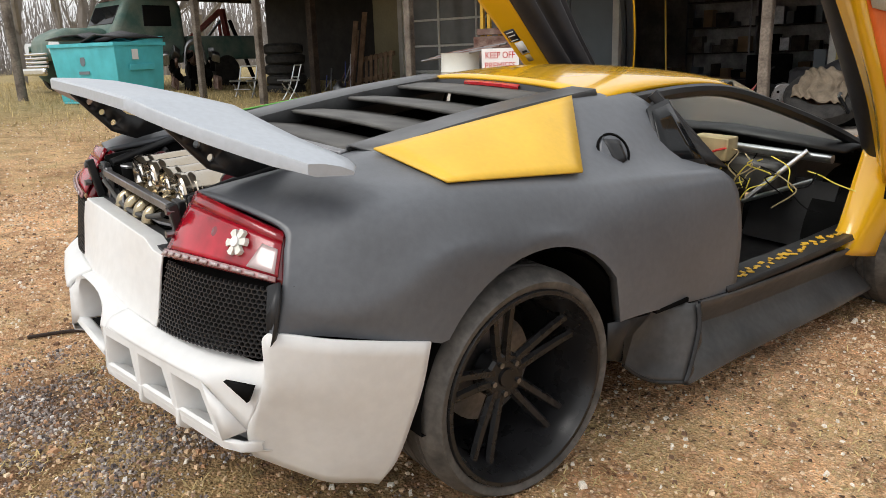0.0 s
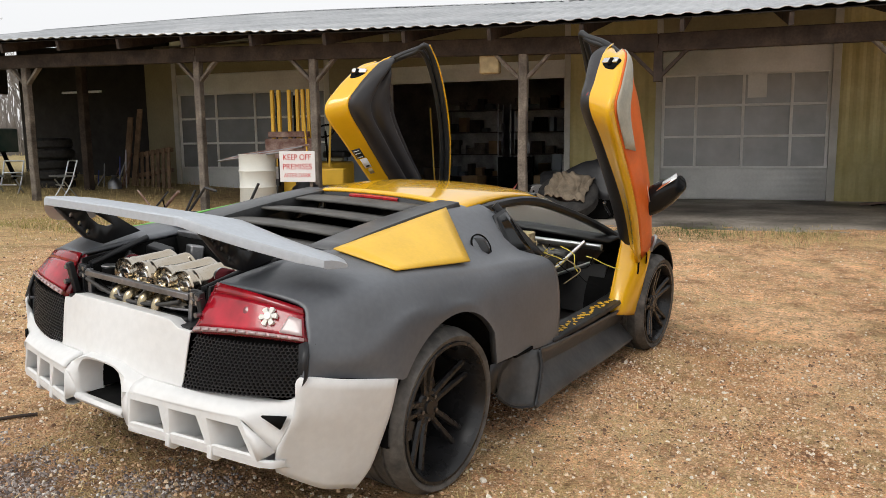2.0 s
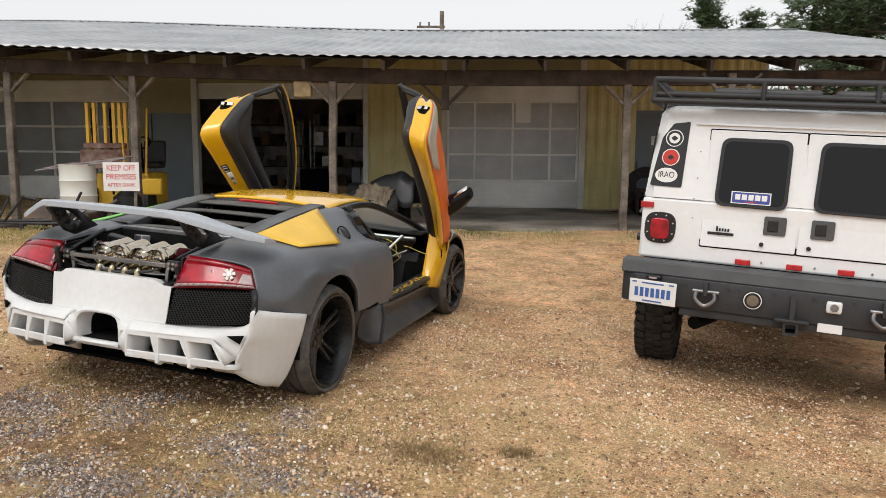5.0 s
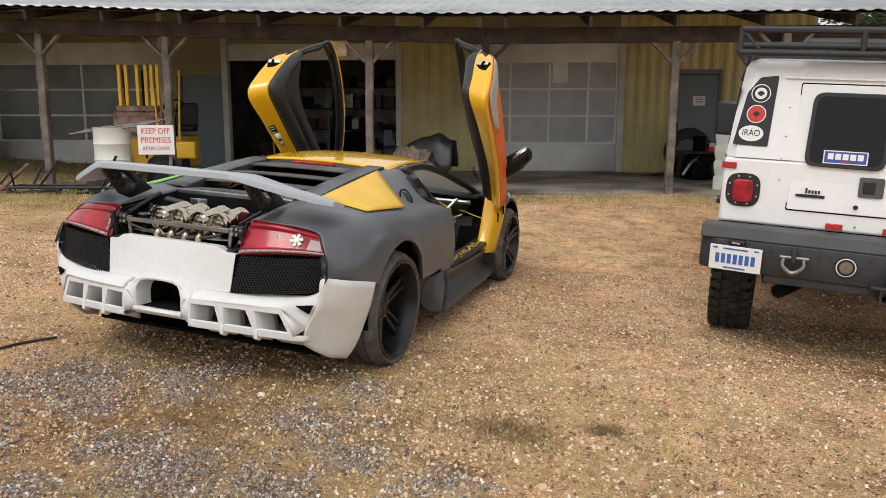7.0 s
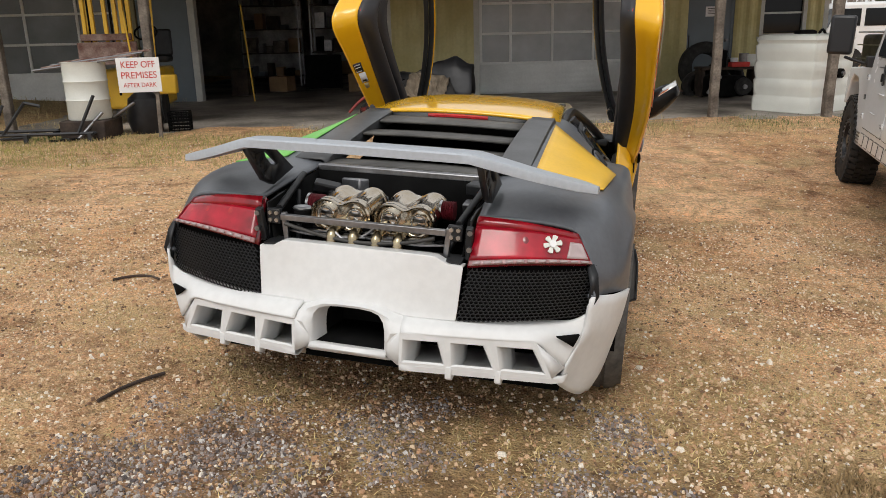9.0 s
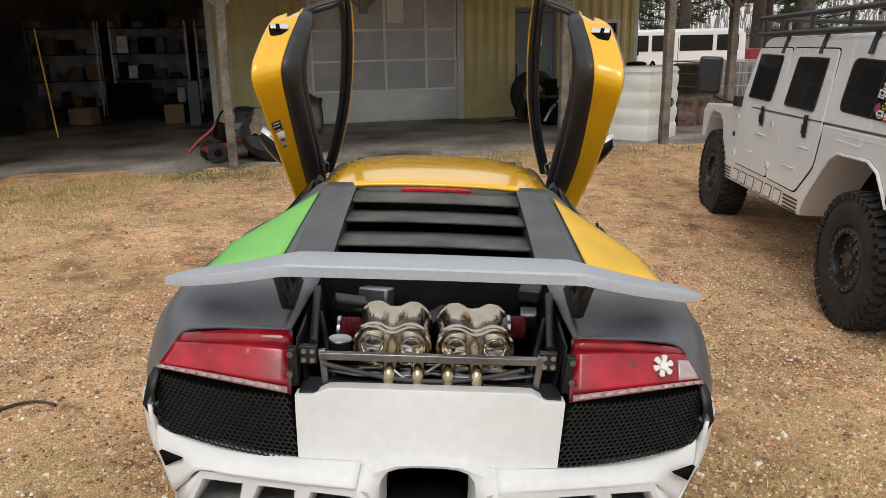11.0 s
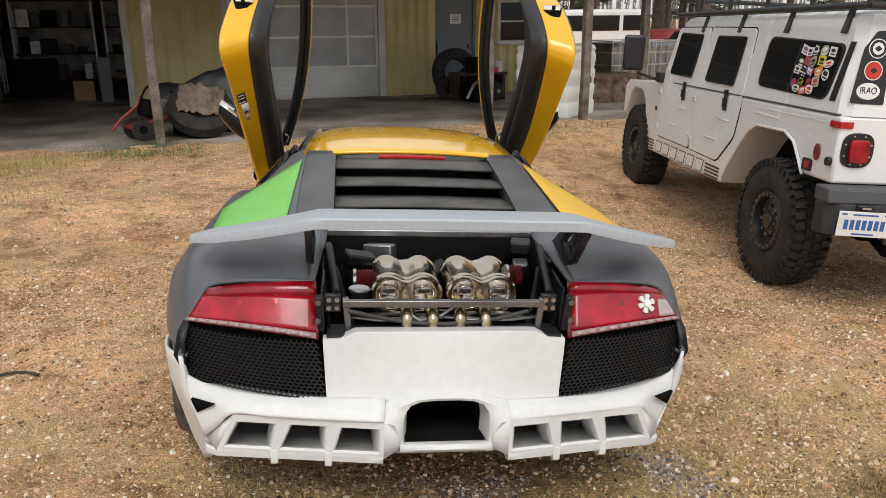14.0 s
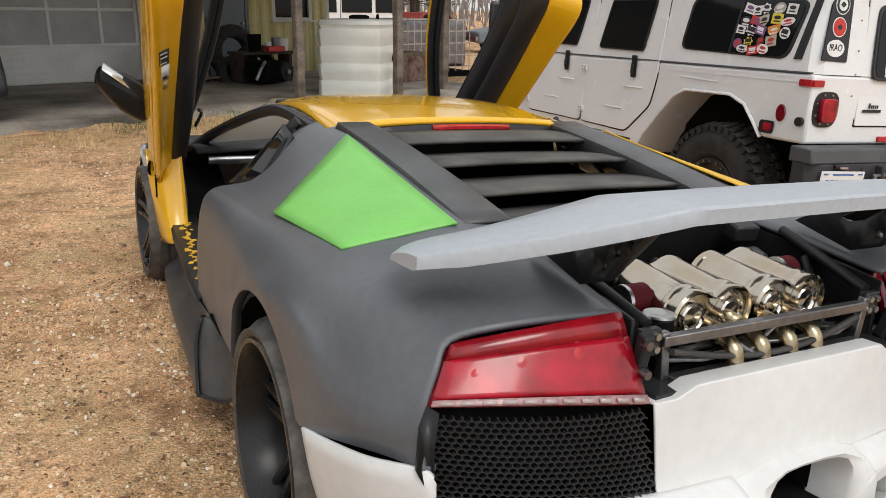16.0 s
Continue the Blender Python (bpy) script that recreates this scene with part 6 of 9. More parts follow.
def mirror_shell():
    rows = []
    for t in np.linspace(0, 1, 9):
        c = Vector((0.965, 2.93, 1.02)).lerp(Vector((1.165, 2.945, 1.165)), t)
        s = 0.045 + 0.040 * math.sin(math.pi * min(1, 0.25 + 0.75 * t)) * (1 if t < 0.97 else 0.6)
        rows.append([c + Vector((0.25 * s * math.cos(a) - 0.3 * s * math.sin(a), 1.0 * s * math.cos(a), 1.0 * s * math.sin(a))) for a in np.linspace(0, 2 * math.pi, 12, endpoint=False)])
    bm = sheet(rows, close=True)
    bmesh.ops.holes_fill(bm, edges=bm.edges)
    return bm


def scissor_door(side):
    def f_(bm):
        bmesh.ops.translate(bm, verts=bm.verts, vec=(0, 0, HANG[side]))
        return bm if side > 0 else mirror_x(bm)

    d = part("scissor_door", f_(door_jamb(side)), YELLOW, car, "raised scissor door with yellow jamb and black card", thick=0.008, shade=50)
    skin = part("outer_skin", f_(door_skin(side)), ORANGE if side > 0 else YELLOW, d, "orange painted outer skin" if side > 0 else "yellow outer skin", thick=0.008, shade=60)
    part("door_card", f_(door_card(side)), LEATHER, d, "black padded door card", thick=0.006, shade=50)
    part("window_surround", f_(window_surround()), PRIMER_BLACK, d, "black window surround", shade=50)
    part("window_edge", f_(tube([(p[0] - 0.018, p[1] + 0.012, p[2] + 0.010) for p in WINDOW_LINE[3:]], 0.0075, 30, 6)), YELLOW, d, "thin yellow window edge")
    drop = Vector((0, 0, HANG[side]))
    at = on_jamb(side, 1, 0.30, 0.52, 0.006)
    at = Vector((side * at.x, at.y, at.z)) + drop
    turn = pose(0, 0, 0, -36, 0, side * -20)
    latch = part("latch", box((0.118, 0.03, 0.085)), DARK, d, "dark latch recess with a chromed catch", bevel=0.012)
    latch.matrix_basis = Matrix.Translation(at) @ turn
    part("catch", box((0.105, 0.02, 0.036), (0, -0.014, 0.022)), CHROME, latch, "chromed catch", bevel=0.006)
    part("catch_slot", box((0.022, 0.02, 0.045), (0.012 * side, -0.020, 0.010)), DARK, latch, bevel=0.003)
    if side < 0:
        lab = part("jamb_label", f_(jamb_plate(side, 4, 0.12, 0.30, 0.16, 0.72, 0.011)), STICKER_BLACK, d, "black and white maker's label", thick=0.002)
        for t in (0.15, 0.20, 0.27):
            part("label_bar", f_(jamb_plate(side, 4, t, t + 0.014, 0.24, 0.64, 0.0135)), STICKER_WHITE, lab, thick=0.001)
        lab2 = part("jamb_label", f_(jamb_plate(side, 4, 0.315, 0.50, 0.30, 0.78, 0.011)), STICKER_WHITE, d, "white paper label", thick=0.002)
        part("label_bar", f_(jamb_plate(side, 4, 0.45, 0.48, 0.42, 0.70, 0.0135)), STICKER_BLACK, lab2, thick=0.001)
        part("jamb_label", f_(jamb_plate(side, 4, 0.52, 0.62, 0.40, 0.72, 0.011)), BEIGE, d, "brown paper tag", thick=0.002)
    ref = part("reflector", box((0.028, 0.012, 0.022)), RED_BRIGHT, d, "small red reflector", bevel=0.003)
    rx = JAMB_OUT[side][3] - JAMB_WIDE[3] - 0.030
    ref.matrix_basis = Matrix.Translation(Vector((side * rx, 2.20, 1.655)) + drop) @ turn
    part("pull_handle", f_(tube([(0.735, 2.80, 1.02), (0.715, 2.84, 1.00), (0.735, 2.90, 0.93)], 0.009, 10, 6)), CHROME, d, "chromed pull handle")
    m_ = part("mirror", f_(mirror_shell()), GLASS_DARK, d, "glossy black door mirror", shade=60)
    part("mirror_glass", f_(sheet(patch((0.99, 2.862, 1.075), (1.155, 2.862, 1.195), (1.145, 2.892, 1.225), (0.98, 2.892, 1.105), 3, 3))), CHROME, m_, "mirror glass reflecting the sky", thick=0.004)
    part("gas_strut", f_(rod((0.925, 2.96, 0.56), (0.925, 2.97, 0.72), 0.006)), DARK, d, "thin dark gas strut")
    part("hinge_bracket", f_(tube([(0.955, 3.08, 0.70), (0.965, 3.11, 0.77), (0.95, 3.16, 0.79), (0.93, 3.24, 0.77)], 0.014, 10, 6)), ALU, d, "bare alloy hinge bracket")
    if side > 0:
        edge = [(o + 0.004, v + 0.036, w + 0.020) for (v, w), o in zip(JAMB, JAMB_OUT[1])]
        belt = [(o + 0.002, v, w) for (v, w), o in zip(BELT, BELT_OUT[1])]
        across = lambda t, k: Vector(edge[k]).lerp(Vector(belt[k]), t) + Vector((0.006 + 0.088 * t * (1 - t), 0, 0))
        part("filler_patch", loft([[across(t, k) for k in range(5)] if t < 0.3 else [across(t * (1 - 0.10 * k), k) for k in range(5)] for t in (0.02, 0.20, 0.40, 0.55)], 16, 3), FILLER, skin, "sanded grey filler patch", thick=0.002, shade=60)
        peel = [across(0.50, 5), across(0.72, 5), across(0.60, 4)]
        bm = bmesh.new()
        bm.faces.new([bm.verts.new(p + Vector((0.004, 0, 0)) - (p - peel[0]) * 0.62) for p in peel])
        part("peeled_paint", bm, PEEL, skin, "pale pink peeled spot", thick=0.002)
    return d


scissor_door(1)
scissor_door(-1)

# ---- the white off-road wagon: x to its right from the left side, y ahead from the tail, z up ----
truck = thing("off_road_wagon", on_ground(3.115, 1.223, 19.2, 0.009), "white boxy off-road wagon with roof rack and big tyres", "car")
BELT_Z = 1.29


def tpart(name, bm, material, label="", parent=None, **more):
    return part(name, bm, material, parent or truck, label, **more)


def on_side(y, z, out=0.0):
    return (0.10 * max(0.0, z - BELT_Z) - out, y, z)


def on_rear(x, z, out=0.0):
    return (x, 0.11 * max(0.0, z - BELT_Z) - out, z)


def plate(outline, out, thick, where=on_side):
    """A flat piece laid on the side or the tail, from out - thick to out."""
    bm = bmesh.new()
    lo = [bm.verts.new(where(u, z, out - thick)) for u, z in outline]
    hi = [bm.verts.new(where(u, z, out)) for u, z in outline]
    bm.faces.new(lo)
    bm.faces.new(hi[::-1])
    for i in range(len(lo)):
        j = (i + 1) % len(lo)
        bm.faces.new((lo[i], hi[i], hi[j], lo[j]))
    return bm


def rounded(corners, r, n=4):
    """The outline with its corners rounded."""
    out, k = [], len(corners)
    for i in range(k):
        p, a, b = (Vector(corners[j % k]) for j in (i, i - 1, i + 1))
        s, e = p + (a - p).normalized() * r, p + (b - p).normalized() * r
        for j in range(n + 1):
            t = j / n
            out.append(tuple((1 - t) ** 2 * s + 2 * t * (1 - t) * p + t * t * e))
    return out


def grown(outline, d):
    """The outline pushed outwards from its middle by about d."""
    c = sum((Vector(p) for p in outline), Vector((0, 0))) / len(outline)
    return [tuple(Vector(p) + (Vector(p) - c).normalized() * d) for p in outline]


lower = [(0.0, 0.872), (0.34, 0.872), (0.42, 0.96), (0.52, 1.065), (0.66, 1.118), (1.10, 1.112), (1.22, 1.06), (1.34, 0.94), (1.53, 0.73), (1.60, 0.60), (1.64, 0.56),
         (3.70, 0.545), (3.76, 0.62), (3.80, 0.86), (3.88, 1.06), (4.02, 1.15), (4.30, 1.17), (4.45, 1.10), (4.58, 0.86), (4.66, 0.86), (4.68, 1.16), (4.55, 1.24), (3.42, BELT_Z), (0.0, BELT_Z)]
tpart("lower_body", prism(lower, 2.0, "yz", 0.0), WHITE_PAINT, "white slab-sided lower body", bevel=0.018, shade=30)
tpart("chassis", box((1.22, 4.3, 0.34), (1.0, 2.3, 0.66)), DARK, "black chassis")
tpart("wheel_housing", box((1.30, 1.3, 0.66), (1.0, 0.80, 0.80)), DARK)
tpart("wheel_housing", box((1.30, 1.0, 0.62), (1.0, 4.05, 0.82)), DARK)
for x in (0.30, 1.70):
    tpart("axle_hub", rod((x, 0.739, 0.44), (x + (0.2 if x < 1 else -0.2), 0.739, 0.46), 0.09), DARK)
    tpart("spring", rod((0.42 if x < 1 else 1.58, 0.80, 0.5), (0.42 if x < 1 else 1.58, 0.80, 0.95), 0.05), METAL_GREY)

cab = []
for z, k in ((BELT_Z + 0.002, 0.0), (1.60, 0.31), (1.80, 0.51), (1.865, 0.62), (1.905, 0.95), (1.925, 1.6), (1.932, 2.6)):
    i = 0.10 * k if k < 0.6 else 0.051 + (k - 0.51) * 0.07
    ry = 0.11 * k if k < 0.6 else 0.056 + (k - 0.51) * 0.085
    fy = 3.42 - 0.56 * k if k < 0.6 else 3.135 - (k - 0.51) * 0.10
    r = 0.06
    cab.append([(x, y, z) for x, y in ((i + r, ry), (2 - i - r, ry), (2 - i, ry + r), (2 - i, fy - r), (2 - i - r, fy), (i + r, fy), (i, fy - r), (i, ry + r))])
bm = sheet(cab, close=True)
bm.faces.new([bm.verts.new(p) for p in cab[-1]])
bmesh.ops.remove_doubles(bm, verts=bm.verts, dist=1e-4)
tpart("cabin", bm, WHITE_PAINT, "white hard-top cabin", shade=35)
tpart("windscreen", sheet([[(x, y + 0.006, z) for x in (0.16, 1.84)] for y, z in ((3.33, 1.40), (3.15, 1.76))]), GLASS_DARK, thick=0.006)
tpart("waist_seam", plate([(0.02, 1.292), (3.40, 1.292), (3.40, 1.302), (0.02, 1.302)], 0.003, 0.006), GREY_TRIM)

# left doors: a dark seam under a slightly raised leaf
front_leaf = rounded([(3.33, 0.742), (3.35, 1.29), (3.14, 1.825), (2.345, 1.825), (2.425, 0.738)], 0.045)
rear_leaf = rounded([(2.405, 0.738), (2.325, 1.825), (1.435, 1.815), (1.435, 1.20), (1.49, 0.96), (1.76, 0.728)], 0.05)
for leaf, glass_, hy in ((front_leaf, [(3.045, 1.765), (2.50, 1.755), (2.60, 1.388), (3.14, 1.392)], 2.70), (rear_leaf, [(2.135, 1.745), (1.59, 1.742), (1.655, 1.372), (2.22, 1.378)], 1.72)):
    d = tpart("door", plate(leaf, 0.012, 0.012), WHITE_PAINT, "white flat-panelled side door", bevel=0.004, shade=25)
    tpart("seam", plate(grown(leaf, 0.011), 0.003, 0.008), DARK, parent=d)
    tpart("glass_rubber", plate(rounded(grown(glass_, 0.022), 0.03), 0.016, 0.010), STICKER_BLACK, parent=d)
    tpart("window_glass", plate(rounded(glass_, 0.02), 0.020, 0.008), GLASS_DARK, "dark tinted side glass", parent=d, shade=0)
    h_ = tpart("handle_plate", plate(rounded([(hy - 0.03, 1.155), (hy + 0.03, 1.155), (hy + 0.04, 1.325), (hy - 0.02, 1.325)], 0.008), 0.018, 0.008), STICKER_BLACK, "black paddle handle", parent=d)
    tpart("paddle", box((0.015, 0.03, 0.07), (-0.026, hy + 0.005, 1.22)), PRIMER_BLACK, parent=d, bevel=0.004)
    for dy in (-0.10, 0.30):
        tpart("pressed_bar", box((0.012, 0.24, 0.010), (-0.014, hy + 0.05 + dy * 0.6, 0.90 if dy > 0 else 1.08)), WHITE_PAINT, parent=d, bevel=0.004)
for y in (2.41, 3.36):
    for z in (0.84, 1.19):
        hg = tpart("hinge", box((0.016, 0.07, 0.05), (-0.016, y, z)), WHITE_PAINT, "white bolted door hinge", bevel=0.004)
        for dy, dz in ((-0.02, 0.012), (0.02, 0.012), (-0.02, -0.012), (0.02, -0.012)):
            tpart("hinge_bolt", rod((-0.028, y + dy, z + dz), (-0.02, y + dy, z + dz), 0.005, seg=6), METAL_GREY, parent=hg)

# long rear side glass with a patchwork of stickers
pane = rounded([(1.155, 1.748), (0.175, 1.712), (0.26, 1.378), (1.205, 1.405)], 0.07)
sw_ = tpart("rear_side_glass", plate(pane, 0.010, 0.010), GLASS_DARK, "dark sliding rear side window covered in stickers", shade=0)
tpart("glass_rubber", plate(grown(pane, 0.028), 0.006, 0.008), STICKER_BLACK, parent=sw_)
tpart("slider_bar", plate([(0.70, 1.735), (0.68, 1.735), (0.72, 1.39), (0.74, 1.39)], 0.013, 0.006), STICKER_BLACK, parent=sw_)
random.seed(21)
PALE = (STICKER_WHITE, FILLER, STICKER_WHITE, STICKER_PURPLE, STICKER_ORANGE, STICKER_WHITE, STICKER_RED, STICKER_WHITE, STICKER_YELLOW, STICKER_BLACK, STICKER_BLUE)


def decal(y, z, w, h2, kind, spin):
    """Outline of a window sticker: oval, plate, shield or badge."""
    if kind == "oval":
        raw = [(w * math.cos(t), h2 * math.sin(t)) for t in np.linspace(0, 2 * math.pi, 18, endpoint=False)]
    elif kind == "plate":
        raw = [(w, h2), (-w, h2), (-w, -h2), (w, -h2)]
    elif kind == "shield":
        raw = [(w, h2), (0, h2 * 1.15), (-w, h2), (-w * 0.9, -h2 * 0.2), (-w * 0.4, -h2 * 0.9), (0, -h2 * 1.2), (w * 0.4, -h2 * 0.9), (w * 0.9, -h2 * 0.2)]
    else:
        raw = [(w * (1 if q % 2 else 0.72) * math.cos(q * math.pi / 7), h2 * (1 if q % 2 else 0.72) * math.sin(q * math.pi / 7)) for q in range(14)]
    c, s_ = math.cos(spin), math.sin(spin)
    return [(y + a * c - b * s_, z + a * s_ + b * c) for a, b in raw]


k = 0
for row, (z, cols) in enumerate(((1.668, (0.63, 0.555, 0.475, 0.375, 0.275)), (1.598, (0.645, 0.55, 0.47, 0.37, 0.285)), (1.530, (0.655, 0.565, 0.49, 0.39, 0.30)), (1.462, (0.66, 0.565, 0.475, 0.39)), (1.415, (0.62, 0.52, 0.43)))):
    for y in cols:
        y, zz = y + random.uniform(-0.012, 0.012), z + random.uniform(-0.012, 0.012)
        w, h2 = random.uniform(0.034, 0.056), random.uniform(0.024, 0.038)
        kind, spin, lift = random.choice(("oval", "plate", "shield", "badge", "plate", "oval")), random.uniform(-0.25, 0.25), 0.0125 + 0.0004 * k
        base = random.choice(PALE)
        st = tpart("sticker", plate(decal(y, zz, w, h2, kind, spin), lift, 0.001), base, "small coloured window sticker", parent=sw_, shade=0)
        ink = STICKER_BLACK if base in (STICKER_WHITE, FILLER, STICKER_YELLOW) and k % 3 else random.choice((STICKER_WHITE, STICKER_RED, STICKER_WHITE))
        if ink is base:
            ink = STICKER_PURPLE
        tpart("sticker_print", plate(decal(y, zz + h2 * 0.25, w * 0.62, h2 * 0.38, random.choice(("oval", "badge", "plate")), spin), lift + 0.0012, 0.0004), ink, parent=sw_, shade=0)
        tpart("sticker_print", plate(decal(y, zz - h2 * 0.50, w * 0.60, h2 * 0.14, "plate", spin), lift + 0.0012, 0.0004), ink, parent=sw_, shade=0)
        k += 1
tpart("vent_slot", plate([(0.115, 1.735), (0.065, 1.735), (0.125, 1.372), (0.185, 1.372)], 0.008, 0.008), STICKER_BLACK, "slanted black vent")
tpart("side_crease", plate([(0.02, 1.236), (1.30, 1.236), (1.30, 1.242), (0.02, 1.242)], 0.003, 0.004), WHITE_PAINT)
tpart("pressed_line", plate([(0.80, 1.185), (1.18, 1.195), (1.18, 1.205), (0.80, 1.195)], 0.006, 0.006), WHITE_PAINT, bevel=0.002)
tpart("arch_flange", tube([on_side(y, z, 0.004) for y, z in ((0.345, 0.872), (0.42, 0.96), (0.52, 1.065), (0.66, 1.118), (1.10, 1.112), (1.22, 1.06), (1.34, 0.94), (1.53, 0.73), (1.60, 0.61))], 0.012, 0, 6), WHITE_PAINT)
# small lamps and fittings on the left side
tpart("side_marker", box((0.016, 0.095, 0.042), (-0.006, 0.052, 1.238)), RED_BRIGHT, "red side marker lamp", bevel=0.004)
ov = tpart("oval_reflector", plate([(0.204 + 0.036 * math.cos(a), 1.042 + 0.055 * math.sin(a)) for a in np.linspace(0, 2 * math.pi, 18, endpoint=False)], 0.012, 0.012), RED_DARK, "oval red reflector", bevel=0.003)
fr = tpart("fog_lamp", plate(rounded([(0.36, 0.905), (0.245, 0.905), (0.245, 0.985), (0.36, 0.985)], 0.02), 0.010, 0.010), STICKER_BLACK, "small red lamp in a black surround")
tpart("fog_lens", plate(rounded([(0.318, 0.920), (0.260, 0.920), (0.260, 0.970), (0.318, 0.970)], 0.01), 0.016, 0.008), RED_LENS, parent=fr)
tpart("filler_plug", rod((0.005, 0.048, 1.005), (-0.022, 0.048, 1.005), 0.028, seg=16), STICKER_BLACK, "black rubber plug")
tpart("side_badge", plate([(3.50, 0.985), (3.44, 0.985), (3.44, 1.03), (3.50, 1.03)], 0.006, 0.006), STICKER_BLACK)
# sill stripes and the row of plain outlined blocks where the lettering is
for y0, y1 in ((1.68, 1.98), (3.42, 3.72)):
    for j in range(4):
        tpart("sill_stripe", plate([(y0, 0.572 + 0.030 * j), (y1, 0.572 + 0.030 * j), (y1, 0.588 + 0.030 * j), (y0, 0.588 + 0.030 * j)], 0.004, 0.004), STICKER_BLACK, "black sill stripe", shade=0)
for j in range(6):
    y0 = 3.36 - 0.227 * j
    o = [(y0, 0.575), (y0 - 0.175, 0.575), (y0 - 0.205, 0.69), (y0 - 0.03, 0.69)]
    tpart("sill_block", plate(o, 0.003, 0.003), GREY_TRIM, "plain outlined block on the sill", shade=0)
    tpart("sill_block_face", plate(grown(o, -0.016), 0.005, 0.003), WHITE_PAINT, shade=0)
mir = tpart("door_mirror", box((0.22, 0.07, 0.36), (-0.27, 3.58, 1.56), (0, 0, -8)), STICKER_BLACK, "tall square black door mirror", bevel=0.03, segments=3)
tpart("mirror_arm", tube([(0.0, 3.42, 1.30), (-0.10, 3.50, 1.32), (-0.22, 3.56, 1.36)], 0.014, 8, 6), STICKER_BLACK, parent=mir)
tpart("mirror_base", box((0.07, 0.12, 0.10), (-0.03, 3.36, 1.33)), STICKER_BLACK, parent=mir, bevel=0.01)

# ---- tail ----
def disc(x, z, rx, rz, out, thick=0.006, n=28, power=2.0):
    pts = []
    for a in np.linspace(0, 2 * math.pi, n, endpoint=False):
        c, s_ = math.cos(a), math.sin(a)
        pts.append((x + rx * math.copysign(abs(c) ** (2 / power), c), z + rz * math.copysign(abs(s_) ** (2 / power), s_)))
    return plate(pts, out, thick, on_rear)


def rect(x0, x1, z0, z1, out, thick=0.004):
    return plate([(x0, z0), (x1, z0), (x1, z1), (x0, z1)], out, thick, on_rear)


for cx in (0.132, 1.868):
    lamp = tpart("tail_lamp", disc(cx, 1.085, 0.104, 0.108, 0.008, 0.008, power=3), STICKER_BLACK, "square red tail lamp on a black plate")
    tpart("lens", disc(cx, 1.08, 0.062, 0.072, 0.040, 0.034, power=5), RED_LENS, parent=lamp, bevel=0.006)
    for a in range(0, 360, 45):
        x, z = cx + 0.09 * math.cos(radians(a + 22)), 1.085 + 0.094 * math.sin(radians(a + 22))
        tpart("screw", rod(on_rear(x, z, 0.006), on_rear(x, z, 0.014), 0.006, seg=8), ALU, parent=lamp)
    tpart("corner_marker", box((0.085, 0.016, 0.040), (0.035 if cx < 1 else 1.965, -0.006, 1.238)), RED_BRIGHT, "red corner marker", bevel=0.004)
win_out = [(0.035, 1.372), (0.245, 1.368), (0.262, 1.815), (0.155, 1.800), (0.088, 1.700)]
for flip in (False, True):
    o = [(2.0 - x, z) for x, z in win_out] if flip else win_out
    q = tpart("corner_glass", plate(rounded(o, 0.012), 0.006, 0.010, on_rear), STICKER_BLACK, "black corner glass carrying three stickers" if not flip else "black corner glass", shade=0)
    if not flip:
        for z, x, ink in ((1.700, 0.168, STICKER_WHITE), (1.570, 0.155, STICKER_RED)):
            tpart("round_sticker", disc(x, z, 0.058, 0.058, 0.0085, 0.002), STICKER_WHITE, parent=q, shade=0)
            tpart("sticker_ring", disc(x, z, 0.052, 0.052, 0.0098, 0.001), STICKER_BLACK if ink is STICKER_WHITE else STICKER_RED, parent=q, shade=0)
            tpart("sticker_core", disc(x, z, 0.036, 0.036, 0.0110, 0.001), STICKER_WHITE if ink is STICKER_WHITE else STICKER_RED, parent=q, shade=0)
            tpart("sticker_mark", disc(x, z, 0.022, 0.018, 0.0122, 0.001, 10, 1.2), STICKER_BLACK, parent=q, shade=0)
        tpart("oval_sticker", disc(0.138, 1.447, 0.074, 0.050, 0.0085, 0.002), STICKER_WHITE, "white oval country sticker", parent=q, shade=0)
        words("IRAQ", 0.058, STICKER_BLACK, truck, Matrix.Translation(on_rear(0.138, 1.449, 0.0095)) @ pose(0, 0, 0, 90, 0, 0), "sticker_lettering", fit=0.105)
tpart("drip_rail", rect(0.30, 1.70, 1.797, 1.812, 0.016, 0.016), WHITE_PAINT, bevel=0.004)
